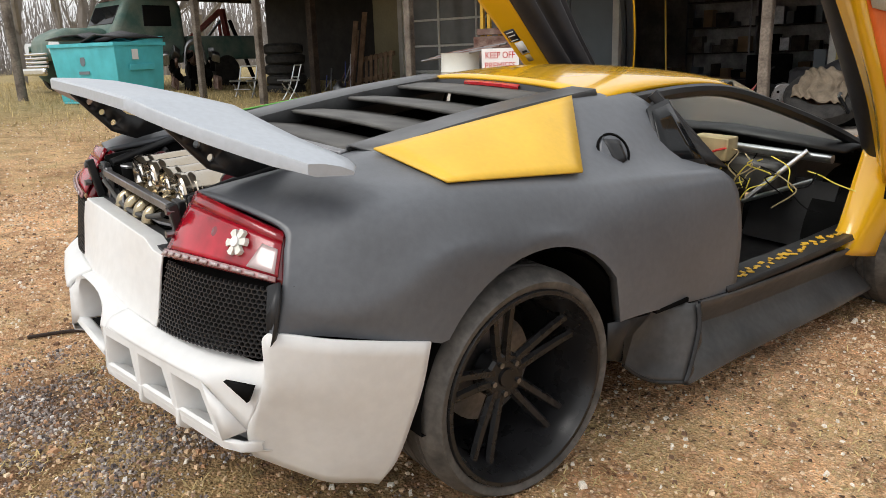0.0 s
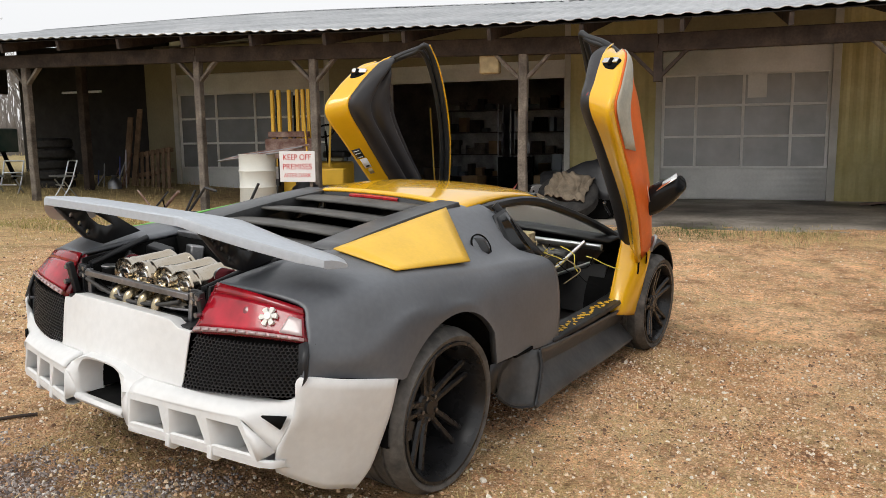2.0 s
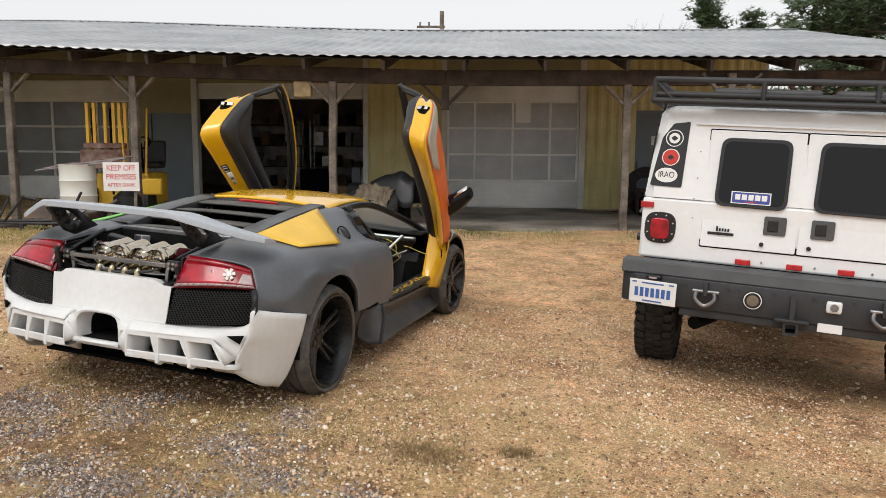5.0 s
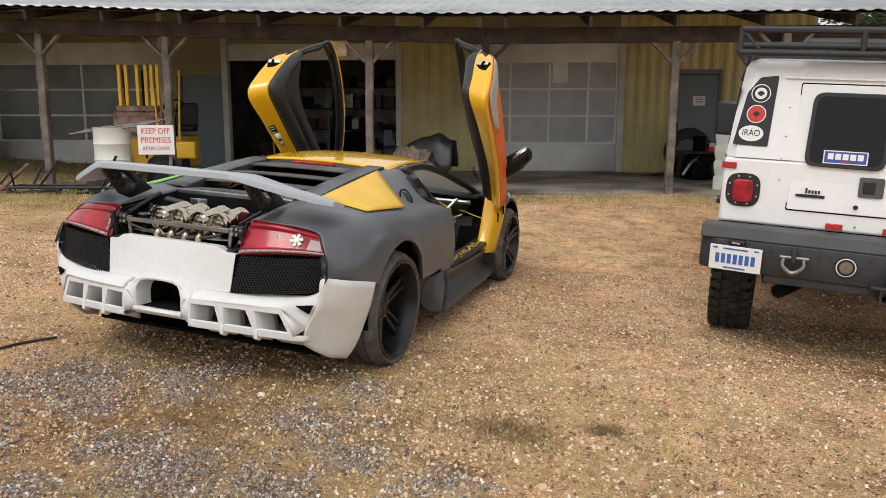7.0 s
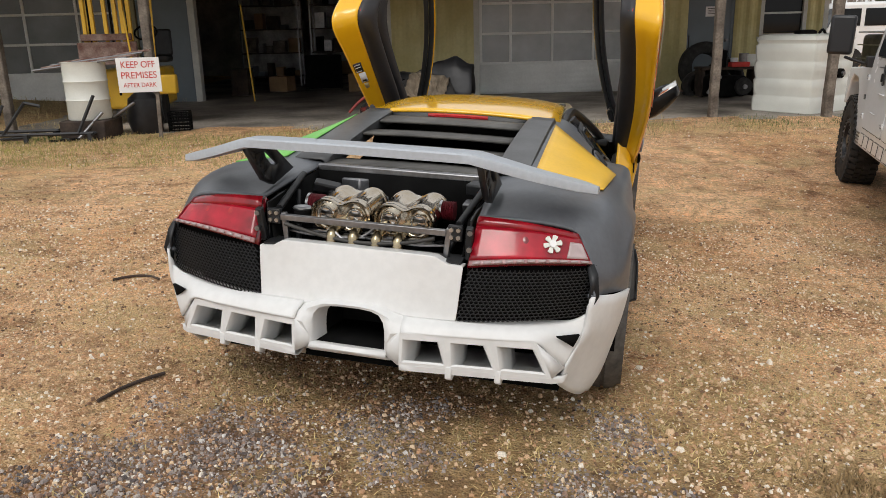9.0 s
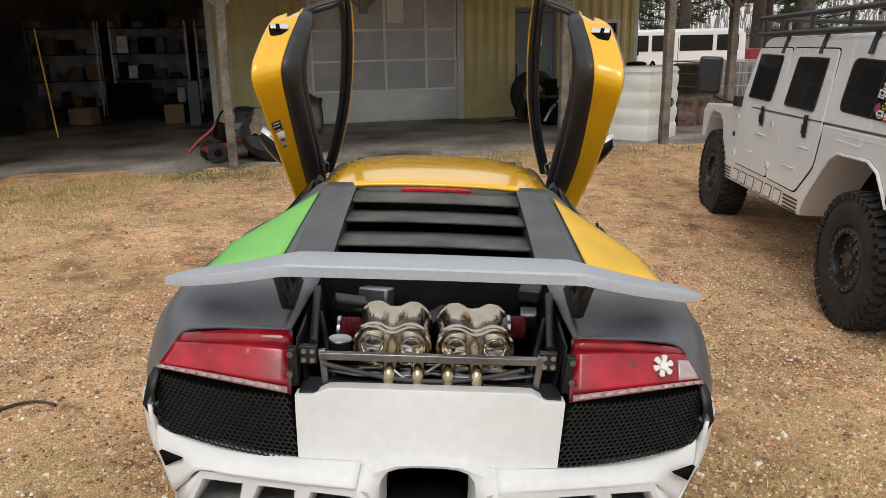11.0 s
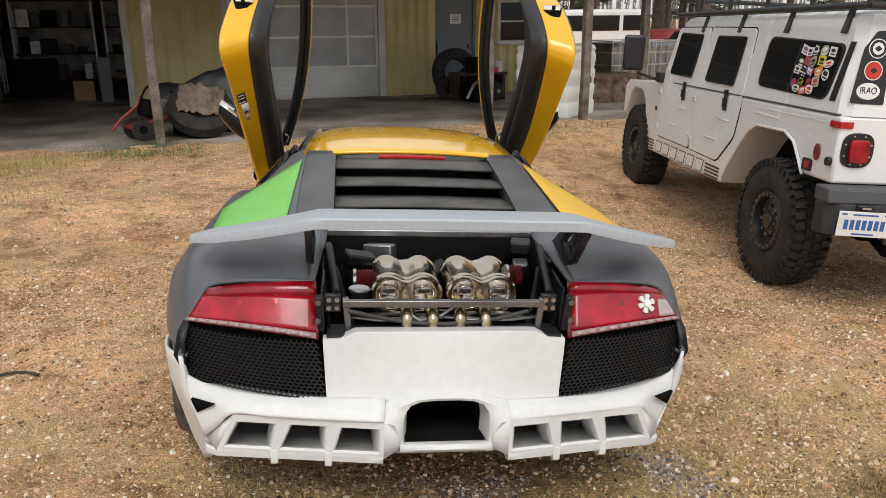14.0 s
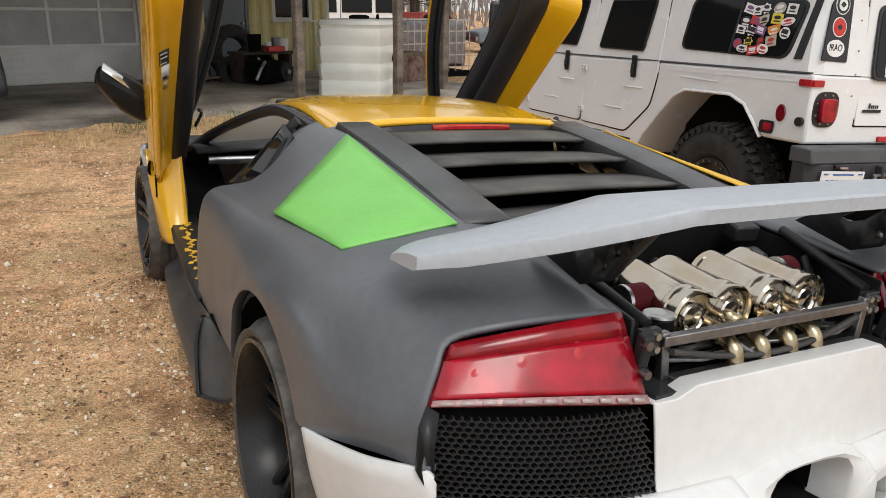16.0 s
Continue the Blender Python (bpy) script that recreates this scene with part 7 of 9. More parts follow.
for x0, x1, hx, mirrored in ((0.402, 0.992, 0.857, False), (1.002, 1.598, 1.140, True)):
    leaf = rounded([(x0, 0.988), (x1, 0.988), (x1, 1.768), (x0, 1.768)], 0.012)
    d = tpart("tail_door", plate(leaf, 0.012, 0.012, on_rear), WHITE_PAINT, "white half of the split tail door", bevel=0.004, shade=25)
    tpart("seam", plate(grown(leaf, 0.010), 0.003, 0.006, on_rear), DARK, parent=d)
    wx0, wx1 = (0.478, 0.902) if not mirrored else (1.080, 1.522)
    g = rounded([(wx0 + 0.0, 1.282), (wx1, 1.276), (wx1 + 0.0, 1.708), (wx0 + 0.012, 1.708)], 0.06, 6)
    tpart("glass_rubber", plate(grown(g, 0.016), 0.020, 0.012, on_rear), STICKER_BLACK, parent=d, bevel=0.004)
    tpart("door_glass", plate(grown(g, -0.012), 0.022, 0.008, on_rear), GLASS_DARK, "dark tinted tail-door glass", parent=d, shade=0)
    tpart("handle_cup", plate(rounded([(hx - 0.068, 1.100), (hx + 0.068, 1.100), (hx + 0.068, 1.222), (hx - 0.068, 1.222)], 0.014), 0.018, 0.008, on_rear), GREY_TRIM, "black recessed handle", parent=d, bevel=0.003)
    tpart("handle_paddle", plate([(hx - 0.045, 1.125), (hx + 0.020, 1.125), (hx + 0.020, 1.198), (hx - 0.045, 1.198)], 0.026, 0.008, on_rear), STICKER_BLACK, parent=d, bevel=0.004)
    tpart("lock", rod(on_rear(hx - 0.07, 1.035, 0.010), on_rear(hx - 0.07, 1.035, 0.024), 0.014, seg=14), STICKER_BLACK, parent=d)
    if not mirrored:
        stk = tpart("bumper_sticker", rect(0.570, 0.815, 1.292, 1.372, 0.0250, 0.002), STICKER_WHITE, "blue and white campaign-style sticker with plain bars", parent=d, shade=0)
        tpart("sticker_field", rect(0.577, 0.808, 1.298, 1.366, 0.0265, 0.001), STICKER_BLUE, parent=d, shade=0)
        for j in range(5):
            tpart("sticker_bar", rect(0.595 + 0.041 * j, 0.627 + 0.041 * j, 1.318, 1.354, 0.0278, 0.001), STICKER_WHITE, parent=d, shade=0)
        tpart("sticker_bar", rect(0.660, 0.725, 1.303, 1.308, 0.0278, 0.001), STICKER_RED, parent=d, shade=0)
        tpart("badge", rect(0.445, 0.610, 1.072, 1.090, 0.015, 0.003), STICKER_BLACK, "black badge bar", parent=d, shade=0)
        for j in range(5):
            tpart("script_bar", rect(0.497 + 0.018 * j, 0.509 + 0.018 * j, 1.098, 1.118 + 0.012 * (j == 0), 0.0145, 0.002), STICKER_BLACK, parent=d, shade=0)
for x in (0.685, 1.0, 1.302):
    tpart("centre_marker", rect(x - 0.048, x + 0.048, 0.885, 0.922, 0.018, 0.018), RED_BRIGHT, "red centre marker lamp", bevel=0.005)
for x in (0.80, 1.12, 1.45):
    tpart("rivet", rod(on_rear(x, 0.912, 0.0), on_rear(x, 0.912, 0.008), 0.007, seg=8), METAL_GREY)
for z, x in ((1.62, 0.345), (1.44, 0.345), (1.30, 0.335), (1.17, 0.338)):
    tpart("rivet", rod(on_rear(x, z, 0.0), on_rear(x, z, 0.006), 0.005, seg=8), METAL_GREY)

tpart("step_pad", prism([(-0.155, 0.775), (-0.14, 0.862), (-0.02, 0.868), (0.02, 0.868), (0.02, 0.775)], 2.16, "yz", -0.08), GREY_TRIM, "dark grey step on top of the bumper", bevel=0.010)
bump_out = [(-0.085, -0.02), (-0.070, -0.10), (0.02, -0.165), (1.98, -0.165), (2.07, -0.10), (2.085, -0.02), (2.0, 0.05), (0.0, 0.05)]
rb_ = tpart("steel_bumper", prism(bump_out, 0.20, "xy", 0.575), BUMPER_BLACK, "heavy black steel rear bumper", bevel=0.008)
tpart("bumper_foot", prism([(0.32, -0.150), (1.70, -0.150), (1.62, 0.03), (0.40, 0.03)], 0.055, "xy", 0.522), BUMPER_BLACK, parent=rb_, bevel=0.006)
tpart("end_cap", prism([(-0.06, -0.08), (0.30, -0.155), (0.30, 0.02), (-0.06, 0.02)], 0.004, "xy", 0.777), BUMPER_BLACK, parent=rb_)
npl = tpart("number_plate", box((0.315, 0.006, 0.160), (0.145, -0.197, 0.660), (4, 0, -8)), STICKER_WHITE, "white number plate with plain blue bars", bevel=0.004)
turn_ = pose(0.145, -0.197, 0.660, 4, 0, -8)
for j in range(7):
    b_ = tpart("plate_bar", box((0.024, 0.003, 0.062)), PLATE_BLUE, parent=npl, shade=0)
    b_.matrix_basis = turn_ @ pose(-0.108 + 0.036 * j, -0.0042, -0.004)
for w, z, x in ((0.15, 0.060, 0.0), (0.030, 0.062, -0.125), (0.030, 0.062, 0.125), (0.13, -0.062, 0.0)):
    b_ = tpart("plate_bar", box((w, 0.003, 0.009)), PLATE_BLUE, parent=npl, shade=0)
    b_.matrix_basis = turn_ @ pose(x, -0.0042, z)
tpart("plate_lamp", box((0.10, 0.05, 0.022), (0.145, -0.175, 0.765), (0, 0, -14)), STICKER_BLACK, "small black plate lamp", bevel=0.006)
tpart("lamp_glass", box((0.05, 0.02, 0.012), (0.142, -0.198, 0.760), (0, 0, -14)), CLEAR_LENS)
for x in (0.481, 1.52):
    sh = tpart("shackle_tab", box((0.030, 0.06, 0.09), (x, -0.185, 0.720)), BUMPER_BLACK, "black recovery shackle", bevel=0.006)
    tpart("shackle_bow", tube([(x - 0.055, -0.20, 0.705), (x - 0.058, -0.21, 0.655), (x, -0.215, 0.615), (x + 0.058, -0.21, 0.655), (x + 0.055, -0.20, 0.705)], 0.013, 20, 8), METAL_GREY, parent=sh)
    tpart("shackle_pin", rod((x - 0.08, -0.20, 0.708), (x + 0.085, -0.20, 0.708), 0.012), METAL_GREY, parent=sh)
rl = tpart("round_emblem", rod((0.773, -0.166, 0.682), (0.773, -0.176, 0.682), 0.064, seg=28), STICKER_BLACK, "round bumper emblem, black rim and pale middle")
tpart("emblem_ring", rod((0.773, -0.174, 0.682), (0.773, -0.180, 0.682), 0.056, seg=28), STICKER_WHITE, parent=rl)
tpart("emblem_band", rod((0.773, -0.178, 0.682), (0.773, -0.183, 0.682), 0.050, seg=28), STICKER_BLACK, parent=rl)
tpart("emblem_core", rod((0.773, -0.181, 0.682), (0.773, -0.186, 0.682), 0.036, seg=24), CANVAS, parent=rl)
for x in (0.35, 0.62, 0.68, 0.90, 1.13, 1.36):
    for z in (0.735, 0.625):
        tpart("bolt_head", rod((x, -0.163, z), (x, -0.173, z), 0.013, seg=6), BUMPER_BLACK, parent=rb_)
tpart("hitch_rib", box((0.035, 0.05, 0.16), (1.011, -0.185, 0.66)), BUMPER_BLACK, parent=rb_, bevel=0.005)
tpart("hitch_shelf", box((0.20, 0.07, 0.02), (1.011, -0.190, 0.585)), BUMPER_BLACK, parent=rb_, bevel=0.005)
tpart("hitch_tube", ring(round_rect(0.09, 0.085, 0.008, 3, 1.011, 0.535), round_rect(0.06, 0.055, 0.006, 3, 1.011, 0.535), 0.22, "xz", -0.215), BUMPER_BLACK, "square steel tow receiver", parent=rb_)
tpart("trailer_socket", box((0.09, 0.03, 0.075), (1.245, -0.178, 0.70)), STICKER_WHITE, "white trailer socket", bevel=0.012)
tpart("socket_cap", rod((1.245, -0.19, 0.70), (1.245, -0.205, 0.70), 0.024, seg=16), METAL_GREY)
tpart("white_tag", box((0.14, 0.008, 0.055), (1.235, -0.170, 0.562)), STICKER_WHITE, "white sticker under the bumper", shade=0)
tpart("tail_pipe", rod((0.42, -0.05, 0.46), (0.60, 0.45, 0.48), 0.045), DARK)


# ---- roof rack ----
rack = tpart("roof_rack", tube([(0.02, -0.04, 2.085), (1.98, -0.04, 2.085), (1.98, 3.15, 2.085), (0.02, 3.15, 2.085)], 0.021, 0, 8, closed=False), BUMPER_BLACK, "black tubular roof rack with two rails")
tpart("top_rail", rod((0.02, -0.04, 2.085), (0.02, 3.15, 2.085), 0.021), BUMPER_BLACK, parent=rack)
for a, b in (((0.015, -0.045, 1.945), (1.985, -0.045, 1.945)), ((0.015, -0.045, 1.945), (0.015, 3.15, 1.945)), ((1.985, -0.045, 1.945), (1.985, 3.15, 1.945)), ((0.015, 3.15, 1.945), (1.985, 3.15, 1.945)),
             ((0.015, -0.03, 1.99), (1.985, -0.03, 1.99))):
    tpart("low_rail", rod(a, b, 0.021), BUMPER_BLACK, parent=rack)
for x, y in [(0.018, y) for y in (-0.04, 0.62, 1.28, 1.95, 2.6, 3.15)] + [(1.982, y) for y in (-0.04, 1.28, 2.6)] + [(0.70, -0.042), (1.35, -0.042)]:
    tpart("upright", rod((x, y, 1.945), (x, y, 2.085), 0.017), BUMPER_BLACK, parent=rack)
for x, sx in ((0.018, 1), (1.982, -1)):
    tpart("corner_gusset", rod((x, -0.04, 2.075), (x + sx * 0.12, -0.04, 1.955), 0.012), BUMPER_BLACK, parent=rack)
for j in range(12):
    tpart("deck_slat", box((1.94, 0.06, 0.012), (1.0, 0.12 + 0.265 * j, 1.952)), BUMPER_BLACK, parent=rack)
for y in (0.214, 0.962, 1.754, 2.534):
    for x, sx in ((0.03, 1), (1.97, -1)):
        ft = tpart("rack_foot", box((0.016, 0.06, 0.19), (x + sx * 0.028, y, 1.875), (0, sx * 14, 0)), BUMPER_BLACK, "black clamp foot on the drip rail", bevel=0.004)
        tpart("foot_pad", box((0.045, 0.075, 0.03), (x + sx * 0.045, y, 1.795), (0, sx * 8, 0)), BUMPER_BLACK, parent=ft, bevel=0.004)
tpart("rack_pad", box((0.65, 0.10, 0.05), (0.72, 0.02, 2.015)), GREY_TRIM, "grey padded bar across the rack", bevel=0.02)
tpart("rack_pad", box((0.65, 0.10, 0.05), (1.45, 0.02, 2.015)), GREY_TRIM, "grey padded bar across the rack", bevel=0.02)


# ---- big tyres ----
def lug_tyre():
    r, rim, h = 0.462, 0.215, 0.132
    prof = [(-h + 0.03, rim), (-h, rim + 0.03), (-h - 0.012, 0.33), (-h, 0.40), (-h + 0.03, r - 0.022), (0, r - 0.014), (h - 0.03, r - 0.022), (h, 0.40), (h + 0.012, 0.33), (h, rim + 0.03), (h - 0.03, rim)]
    return lathe(prof, 56, "x", closed=True)


def tread_lugs():
    r, h, bm = 0.462, 0.132, bmesh.new()
    rng = random.Random(4)
    for k in range(40):
        a0 = 360 * k / 40
        for x, w, off in ((-0.098, 0.070, 0), (-0.034, 0.052, 6), (0.034, 0.052, 0), (0.098, 0.070, 6)):
            m = pose(0, 0, 0, a0 + off, 0, 0) @ pose(x, 0, r - 0.012, 0, 14 if x > 0.08 else (-14 if x < -0.08 else 0), rng.uniform(-12, 12))
            bmesh.ops.create_cube(bm, size=1, matrix=m @ Matrix.Diagonal((w * 0.94, 0.044, 0.020, 1)))
        for sx in (-1, 1):
            m = pose(0, 0, 0, a0 + 3 * sx, 0, 0) @ pose(sx * (h + 0.002), 0, 0.425)
            bmesh.ops.create_cube(bm, size=1, matrix=m @ Matrix.Diagonal((0.014, 0.036, 0.050, 1)))
    return bm


def truck_wheel(x, y, z, side):
    tyre = tpart("wheel", lug_tyre(), RUBBER_DUSTY, "big off-road tyre with chunky tread on a black rim", shade=30)
    tyre.matrix_basis = pose(x, y, z, 0, 0, 0 if side < 0 else 180)
    tagged(tpart("tread", tread_lugs(), RUBBER_DUSTY, "chunky tread lugs", parent=tyre, shade=0), kind="stuff")
    tpart("rim", lathe([(-0.105, 0.215), (-0.115, 0.222), (-0.125, 0.214), (-0.125, 0.180), (-0.08, 0.172), (-0.07, 0.12), (-0.095, 0.095), (-0.105, 0.06), (-0.115, 0.055), (-0.115, 0.0)], 40, "x"), STICKER_BLACK, "dull black steel rim", parent=tyre, shade=30)
    for k in range(20):
        a = 2 * math.pi * k / 20
        tpart("rim_bolt", rod((-0.122, 0.196 * math.cos(a), 0.196 * math.sin(a)), (-0.138, 0.196 * math.cos(a), 0.196 * math.sin(a)), 0.0095, seg=6), METAL_GREY, parent=tyre)
    for k in range(8):
        a = 2 * math.pi * k / 8
        tpart("lug_nut", rod((-0.08, 0.10 * math.cos(a), 0.10 * math.sin(a)), (-0.105, 0.10 * math.cos(a), 0.10 * math.sin(a)), 0.012, seg=6), METAL_GREY, parent=tyre)
    return tyre


first = truck_wheel(0.118, 0.739, 0.452, -1)


copy_thing(first, pose(0.118, 4.05, 0.530))
copy_thing(first, pose(1.882, 0.739, 0.452, 0, 0, 180))
copy_thing(first, pose(1.882, 4.05, 0.530, 0, 0, 180))

# ---- beside the porch: sign, fork truck, drum, scrap ----
def at_ground(x, y, turn=0.0, lift=0.0):
    on_slab = y > 8.35 and -12.9 < x < EAST
    return pose(x, y, (SLAB if on_slab else ground_z(x, y)) + lift, 0, 0, turn)


sign = thing("warning_sign", pose(-3.79, 7.80, ground_z(-3.79, 7.80), 0, 0, 9), "white board with red warning words on a timber stake", "sign")
part("board", box((0.56, 0.012, 0.46), (0, 0, 0.87)), STICKER_WHITE, sign, "weathered white board", bevel=0.003)
part("stake", box((0.05, 0.03, 1.15), (0.20, 0.03, 0.50), (0, 2, 0)), WOOD, sign, bevel=0.005)
for text, z, wide, size in (("KEEP OFF", 1.005, 0.44, 0.125), ("PREMISES", 0.865, 0.46, 0.125), ("AFTER DARK", 0.735, 0.43, 0.085)):
    words(text, size, STICKER_RED, sign, pose(0, -0.0085, z, 90, 0, 0), fit=wide, label="red painted words")

fork = thing("fork_truck", at_ground(-4.75, 9.35, 8), "old yellow fork truck with a rusty mast, parked under the porch", "fork truck")
for x in (-0.36, -0.24, -0.05, 0.10, 0.20, 0.30):
    part("mast_channel", box((0.055, 0.07, 1.0), (x, 0, 1.62)), YELLOW_FLAT, fork, "yellow mast channel", bevel=0.006)
for x in (-0.30, 0.02, 0.26):
    part("lift_chain", box((0.03, 0.03, 1.55), (x, 0.05, 1.25)), DARK, fork)
part("carriage", box((0.86, 0.10, 0.34), (-0.05, -0.06, 1.12)), RUST, fork, "rusty carriage", bevel=0.01)
part("carriage", box((0.74, 0.08, 0.10), (-0.05, -0.07, 1.36)), RUST, fork, bevel=0.01)
part("body", box((0.95, 1.3, 0.62), (0.10, 0.95, 0.55)), YELLOW_FLAT, fork, "scuffed yellow body", bevel=0.05)
part("counterweight", box((0.5, 0.2, 0.3), (0.62, 0.15, 0.62)), YELLOW_FLAT, fork, bevel=0.03)
st_ = part("steering_wheel", tube([(0.17 * math.cos(a), 0.17 * math.sin(a), 0) for a in np.linspace(0, 2 * math.pi, 14, endpoint=False)], 0.015, 36, 6, closed=True), DARK, fork, "black steering wheel")
st_.matrix_basis = pose(0.42, 0.45, 1.42, 40, 0, 0)
part("column", rod((0.42, 0.55, 0.85), (0.42, 0.45, 1.42), 0.02), DARK, fork)
part("seat", box((0.42, 0.45, 0.12), (0.45, 0.95, 1.0)), INTERIOR, fork, bevel=0.04)
part("seat_back", box((0.42, 0.10, 0.45), (0.45, 1.2, 1.25), (-8, 0, 0)), INTERIOR, fork, bevel=0.04)
for x in (-0.42, 0.55):
    part("front_wheel", rod((x - 0.08, 0.3, 0.29), (x + 0.08, 0.3, 0.29), 0.29, seg=24), RUBBER_DUSTY, fork, shade=30)
    part("guard_post", rod((x, 0.25, 0.8), (x, 0.45, 2.05), 0.02), YELLOW_FLAT, fork)

drum = thing("drum", at_ground(-4.62, 8.0, 0, 0.28), "battered white steel drum standing on scrap", "drum")
part("shell", lathe([(0.0, 0.0), (0.0, 0.27), (0.02, 0.285), (0.25, 0.28), (0.27, 0.292), (0.29, 0.28), (0.50, 0.28), (0.52, 0.292), (0.54, 0.28), (0.76, 0.28), (0.78, 0.29), (0.78, 0.26), (0.765, 0.0)], 28, "z"), TANK_WHITE, drum, shade=40)
part("bung", rod((0.1, 0.05, 0.76), (0.1, 0.05, 0.80), 0.03), DARK, drum)
part("drum_stand", box((0.62, 0.62, 0.28), (0, 0, -0.14)), WOOD_DARK, drum, bevel=0.02)
random.seed(31)
for k in range(4):
    x0 = -5.3 + 0.1 * k
    solid("steel_bar", rod((x0, 7.95 + 0.05 * k, 1.10 + 0.03 * k), (x0 + 1.35, 7.85 + 0.03 * k, 1.25 + 0.03 * k), 0.016), RUST if k % 2 else METAL_GREY, "long rusty steel bar lying across the drum", "bar", "steel bars")
for k in range(16):
    x, y = random.uniform(-6.4, -4.0), random.uniform(7.5, 8.1)
    z = ground_z(x, y)
    a, b = random.uniform(0, 360), random.uniform(0.3, 0.9)
    hgt = random.choice((0.02, 0.05, 0.35)) if k % 3 else 0.45
    dx, dy = b * math.cos(radians(a)) / 2, b * math.sin(radians(a)) / 6
    solid("scrap_bar", rod((x - dx, y - dy, z + 0.03), (x + dx, y + dy, z + 0.03 + hgt), random.uniform(0.012, 0.025)), (RUST, DARK, METAL_GREY, BUMPER_BLACK)[k % 4], "bent length of scrap steel on the ground", "scrap", "scrap heap")
fr_ = thing("scrap_chassis", at_ground(-5.35, 7.75, 4), "low black angle-iron frame lying on the ground", "scrap")
for a, b in (((-0.8, -0.2, 0.12), (0.9, -0.2, 0.12)), ((-0.8, 0.25, 0.12), (0.9, 0.25, 0.12)), ((-0.8, -0.2, 0.12), (-0.8, 0.25, 0.12)), ((0.9, -0.2, 0.12), (0.9, 0.25, 0.12)), ((-0.3, -0.2, 0.12), (0.05, -0.2, 0.55)), ((0.05, -0.2, 0.55), (0.25, -0.2, 0.50)), ((0.7, -0.2, 0.12), (0.95, -0.15, 0.62))):
    part("angle_iron", rod(a, b, 0.022, seg=4), BUMPER_BLACK, fr_)
for x in (-0.78, 0.0, 0.85):
    part("foot", box((0.05, 0.05, 0.12), (x, -0.2, 0.06)), BUMPER_BLACK, fr_)
crate = thing("milk_crate", at_ground(-3.56, 8.55, 10), "small black plastic crate at the foot of a post", "crate")
for z in np.linspace(0.02, 0.27, 6):
    part("rim_bar", ring([(-0.15, -0.15), (0.15, -0.15), (0.15, 0.15), (-0.15, 0.15)], [(-0.14, -0.14), (0.14, -0.14), (0.14, 0.14), (-0.14, 0.14)], 0.02, "xy", float(z)), DARK, crate, shade=0)
for k in range(4):
    for j in range(5):
        c = -0.145 + 0.0725 * j
        p = ((c, -0.146), (c, 0.146), (-0.146, c), (0.146, c))[k]
        part("upright", box((0.012, 0.012, 0.26), (*p, 0.14)), DARK, crate, shade=0)
solid("rubbish_sack", lathe([(0.0, 0.0), (0.0, 0.2), (0.2, 0.26), (0.5, 0.22), (0.62, 0.08), (0.66, 0.09), (0.68, 0.0)], 14, "z"), TARP, "dark sack leaning by the post", "sack", m=at_ground(-4.02, 8.45))
solid("broom", rod((-3.62, 13.4, SLAB), (-3.80, 13.62, 2.1), 0.016), YELLOW_FLAT, "yellow broom handle leaning on the wall", "broom")
solid("broom", rod((-4.35, 9.2, SLAB), (-4.5, 9.3, 1.9), 0.016), YELLOW_FLAT, "yellow broom handle leaning on the wall", "broom")

# ---- middle post: tyre with canvas, covered seat, hand cart ----
def loose_tyre(name, m, r, rim, w, label, group=""):
    h = w / 2
    ty = thing(name, m, label, "tyre", group)
    part("tread", lathe([(-h + 0.02, rim), (-h, rim + 0.03), (-h - 0.01, (r + rim) / 2), (-h + 0.02, r - 0.03), (-h + 0.05, r), (h - 0.05, r), (h - 0.02, r - 0.03), (h + 0.01, (r + rim) / 2), (h, rim + 0.03), (h - 0.02, rim)], 36, "z", closed=True), RUBBER_DUSTY, ty, shade=40)
    return ty


big = loose_tyre("implement_tyre", at_ground(0.06, 9.15, 0, 0.36) @ pose(0, 0, 0, 38, 8, -6), 0.45, 0.24, 0.25, "worn implement tyre leaning back with canvas stuffed in it")
part("rim_disc", lathe([(-0.05, 0.24), (-0.04, 0.12), (0.0, 0.06), (0.0, 0.0)], 24, "z"), RUST, big, "rusty rim")


def folded_canvas():
    """A blanket bunched up in long folds that sags into the rim and hangs over the tyre's upper edge."""
    bm = bmesh.new()
    bmesh.ops.create_grid(bm, x_segments=36, y_segments=28, size=0.5)
    for v in bm.verts:
        x, y = v.co.x * 0.62, v.co.y * 0.58 + 0.07
        d = math.hypot(x, y)
        fold = 0.022 * math.sin(52 * (x + 0.35 * y) + 7 * noise.noise((x * 4, y * 4, 2)))
        z = 0.125 + 0.045 * smooth(0.12, 0.28, d) - 0.55 * max(0.0, d - 0.36) + fold + 0.03 * noise.noise((x * 6, y * 6, 8))
        v.co = (x + 0.03 * noise.noise((y * 7, 1, 3)), y + 0.03 * noise.noise((x * 7, 5, 3)), z)
    return bm


part("canvas", folded_canvas(), CANVAS, big, "dirty tan folded canvas", thick=0.01, shade=60)
cover = thing("covered_seat", at_ground(0.18, 9.62, -8), "seat and scrap under a draped black vinyl cover", "seat")


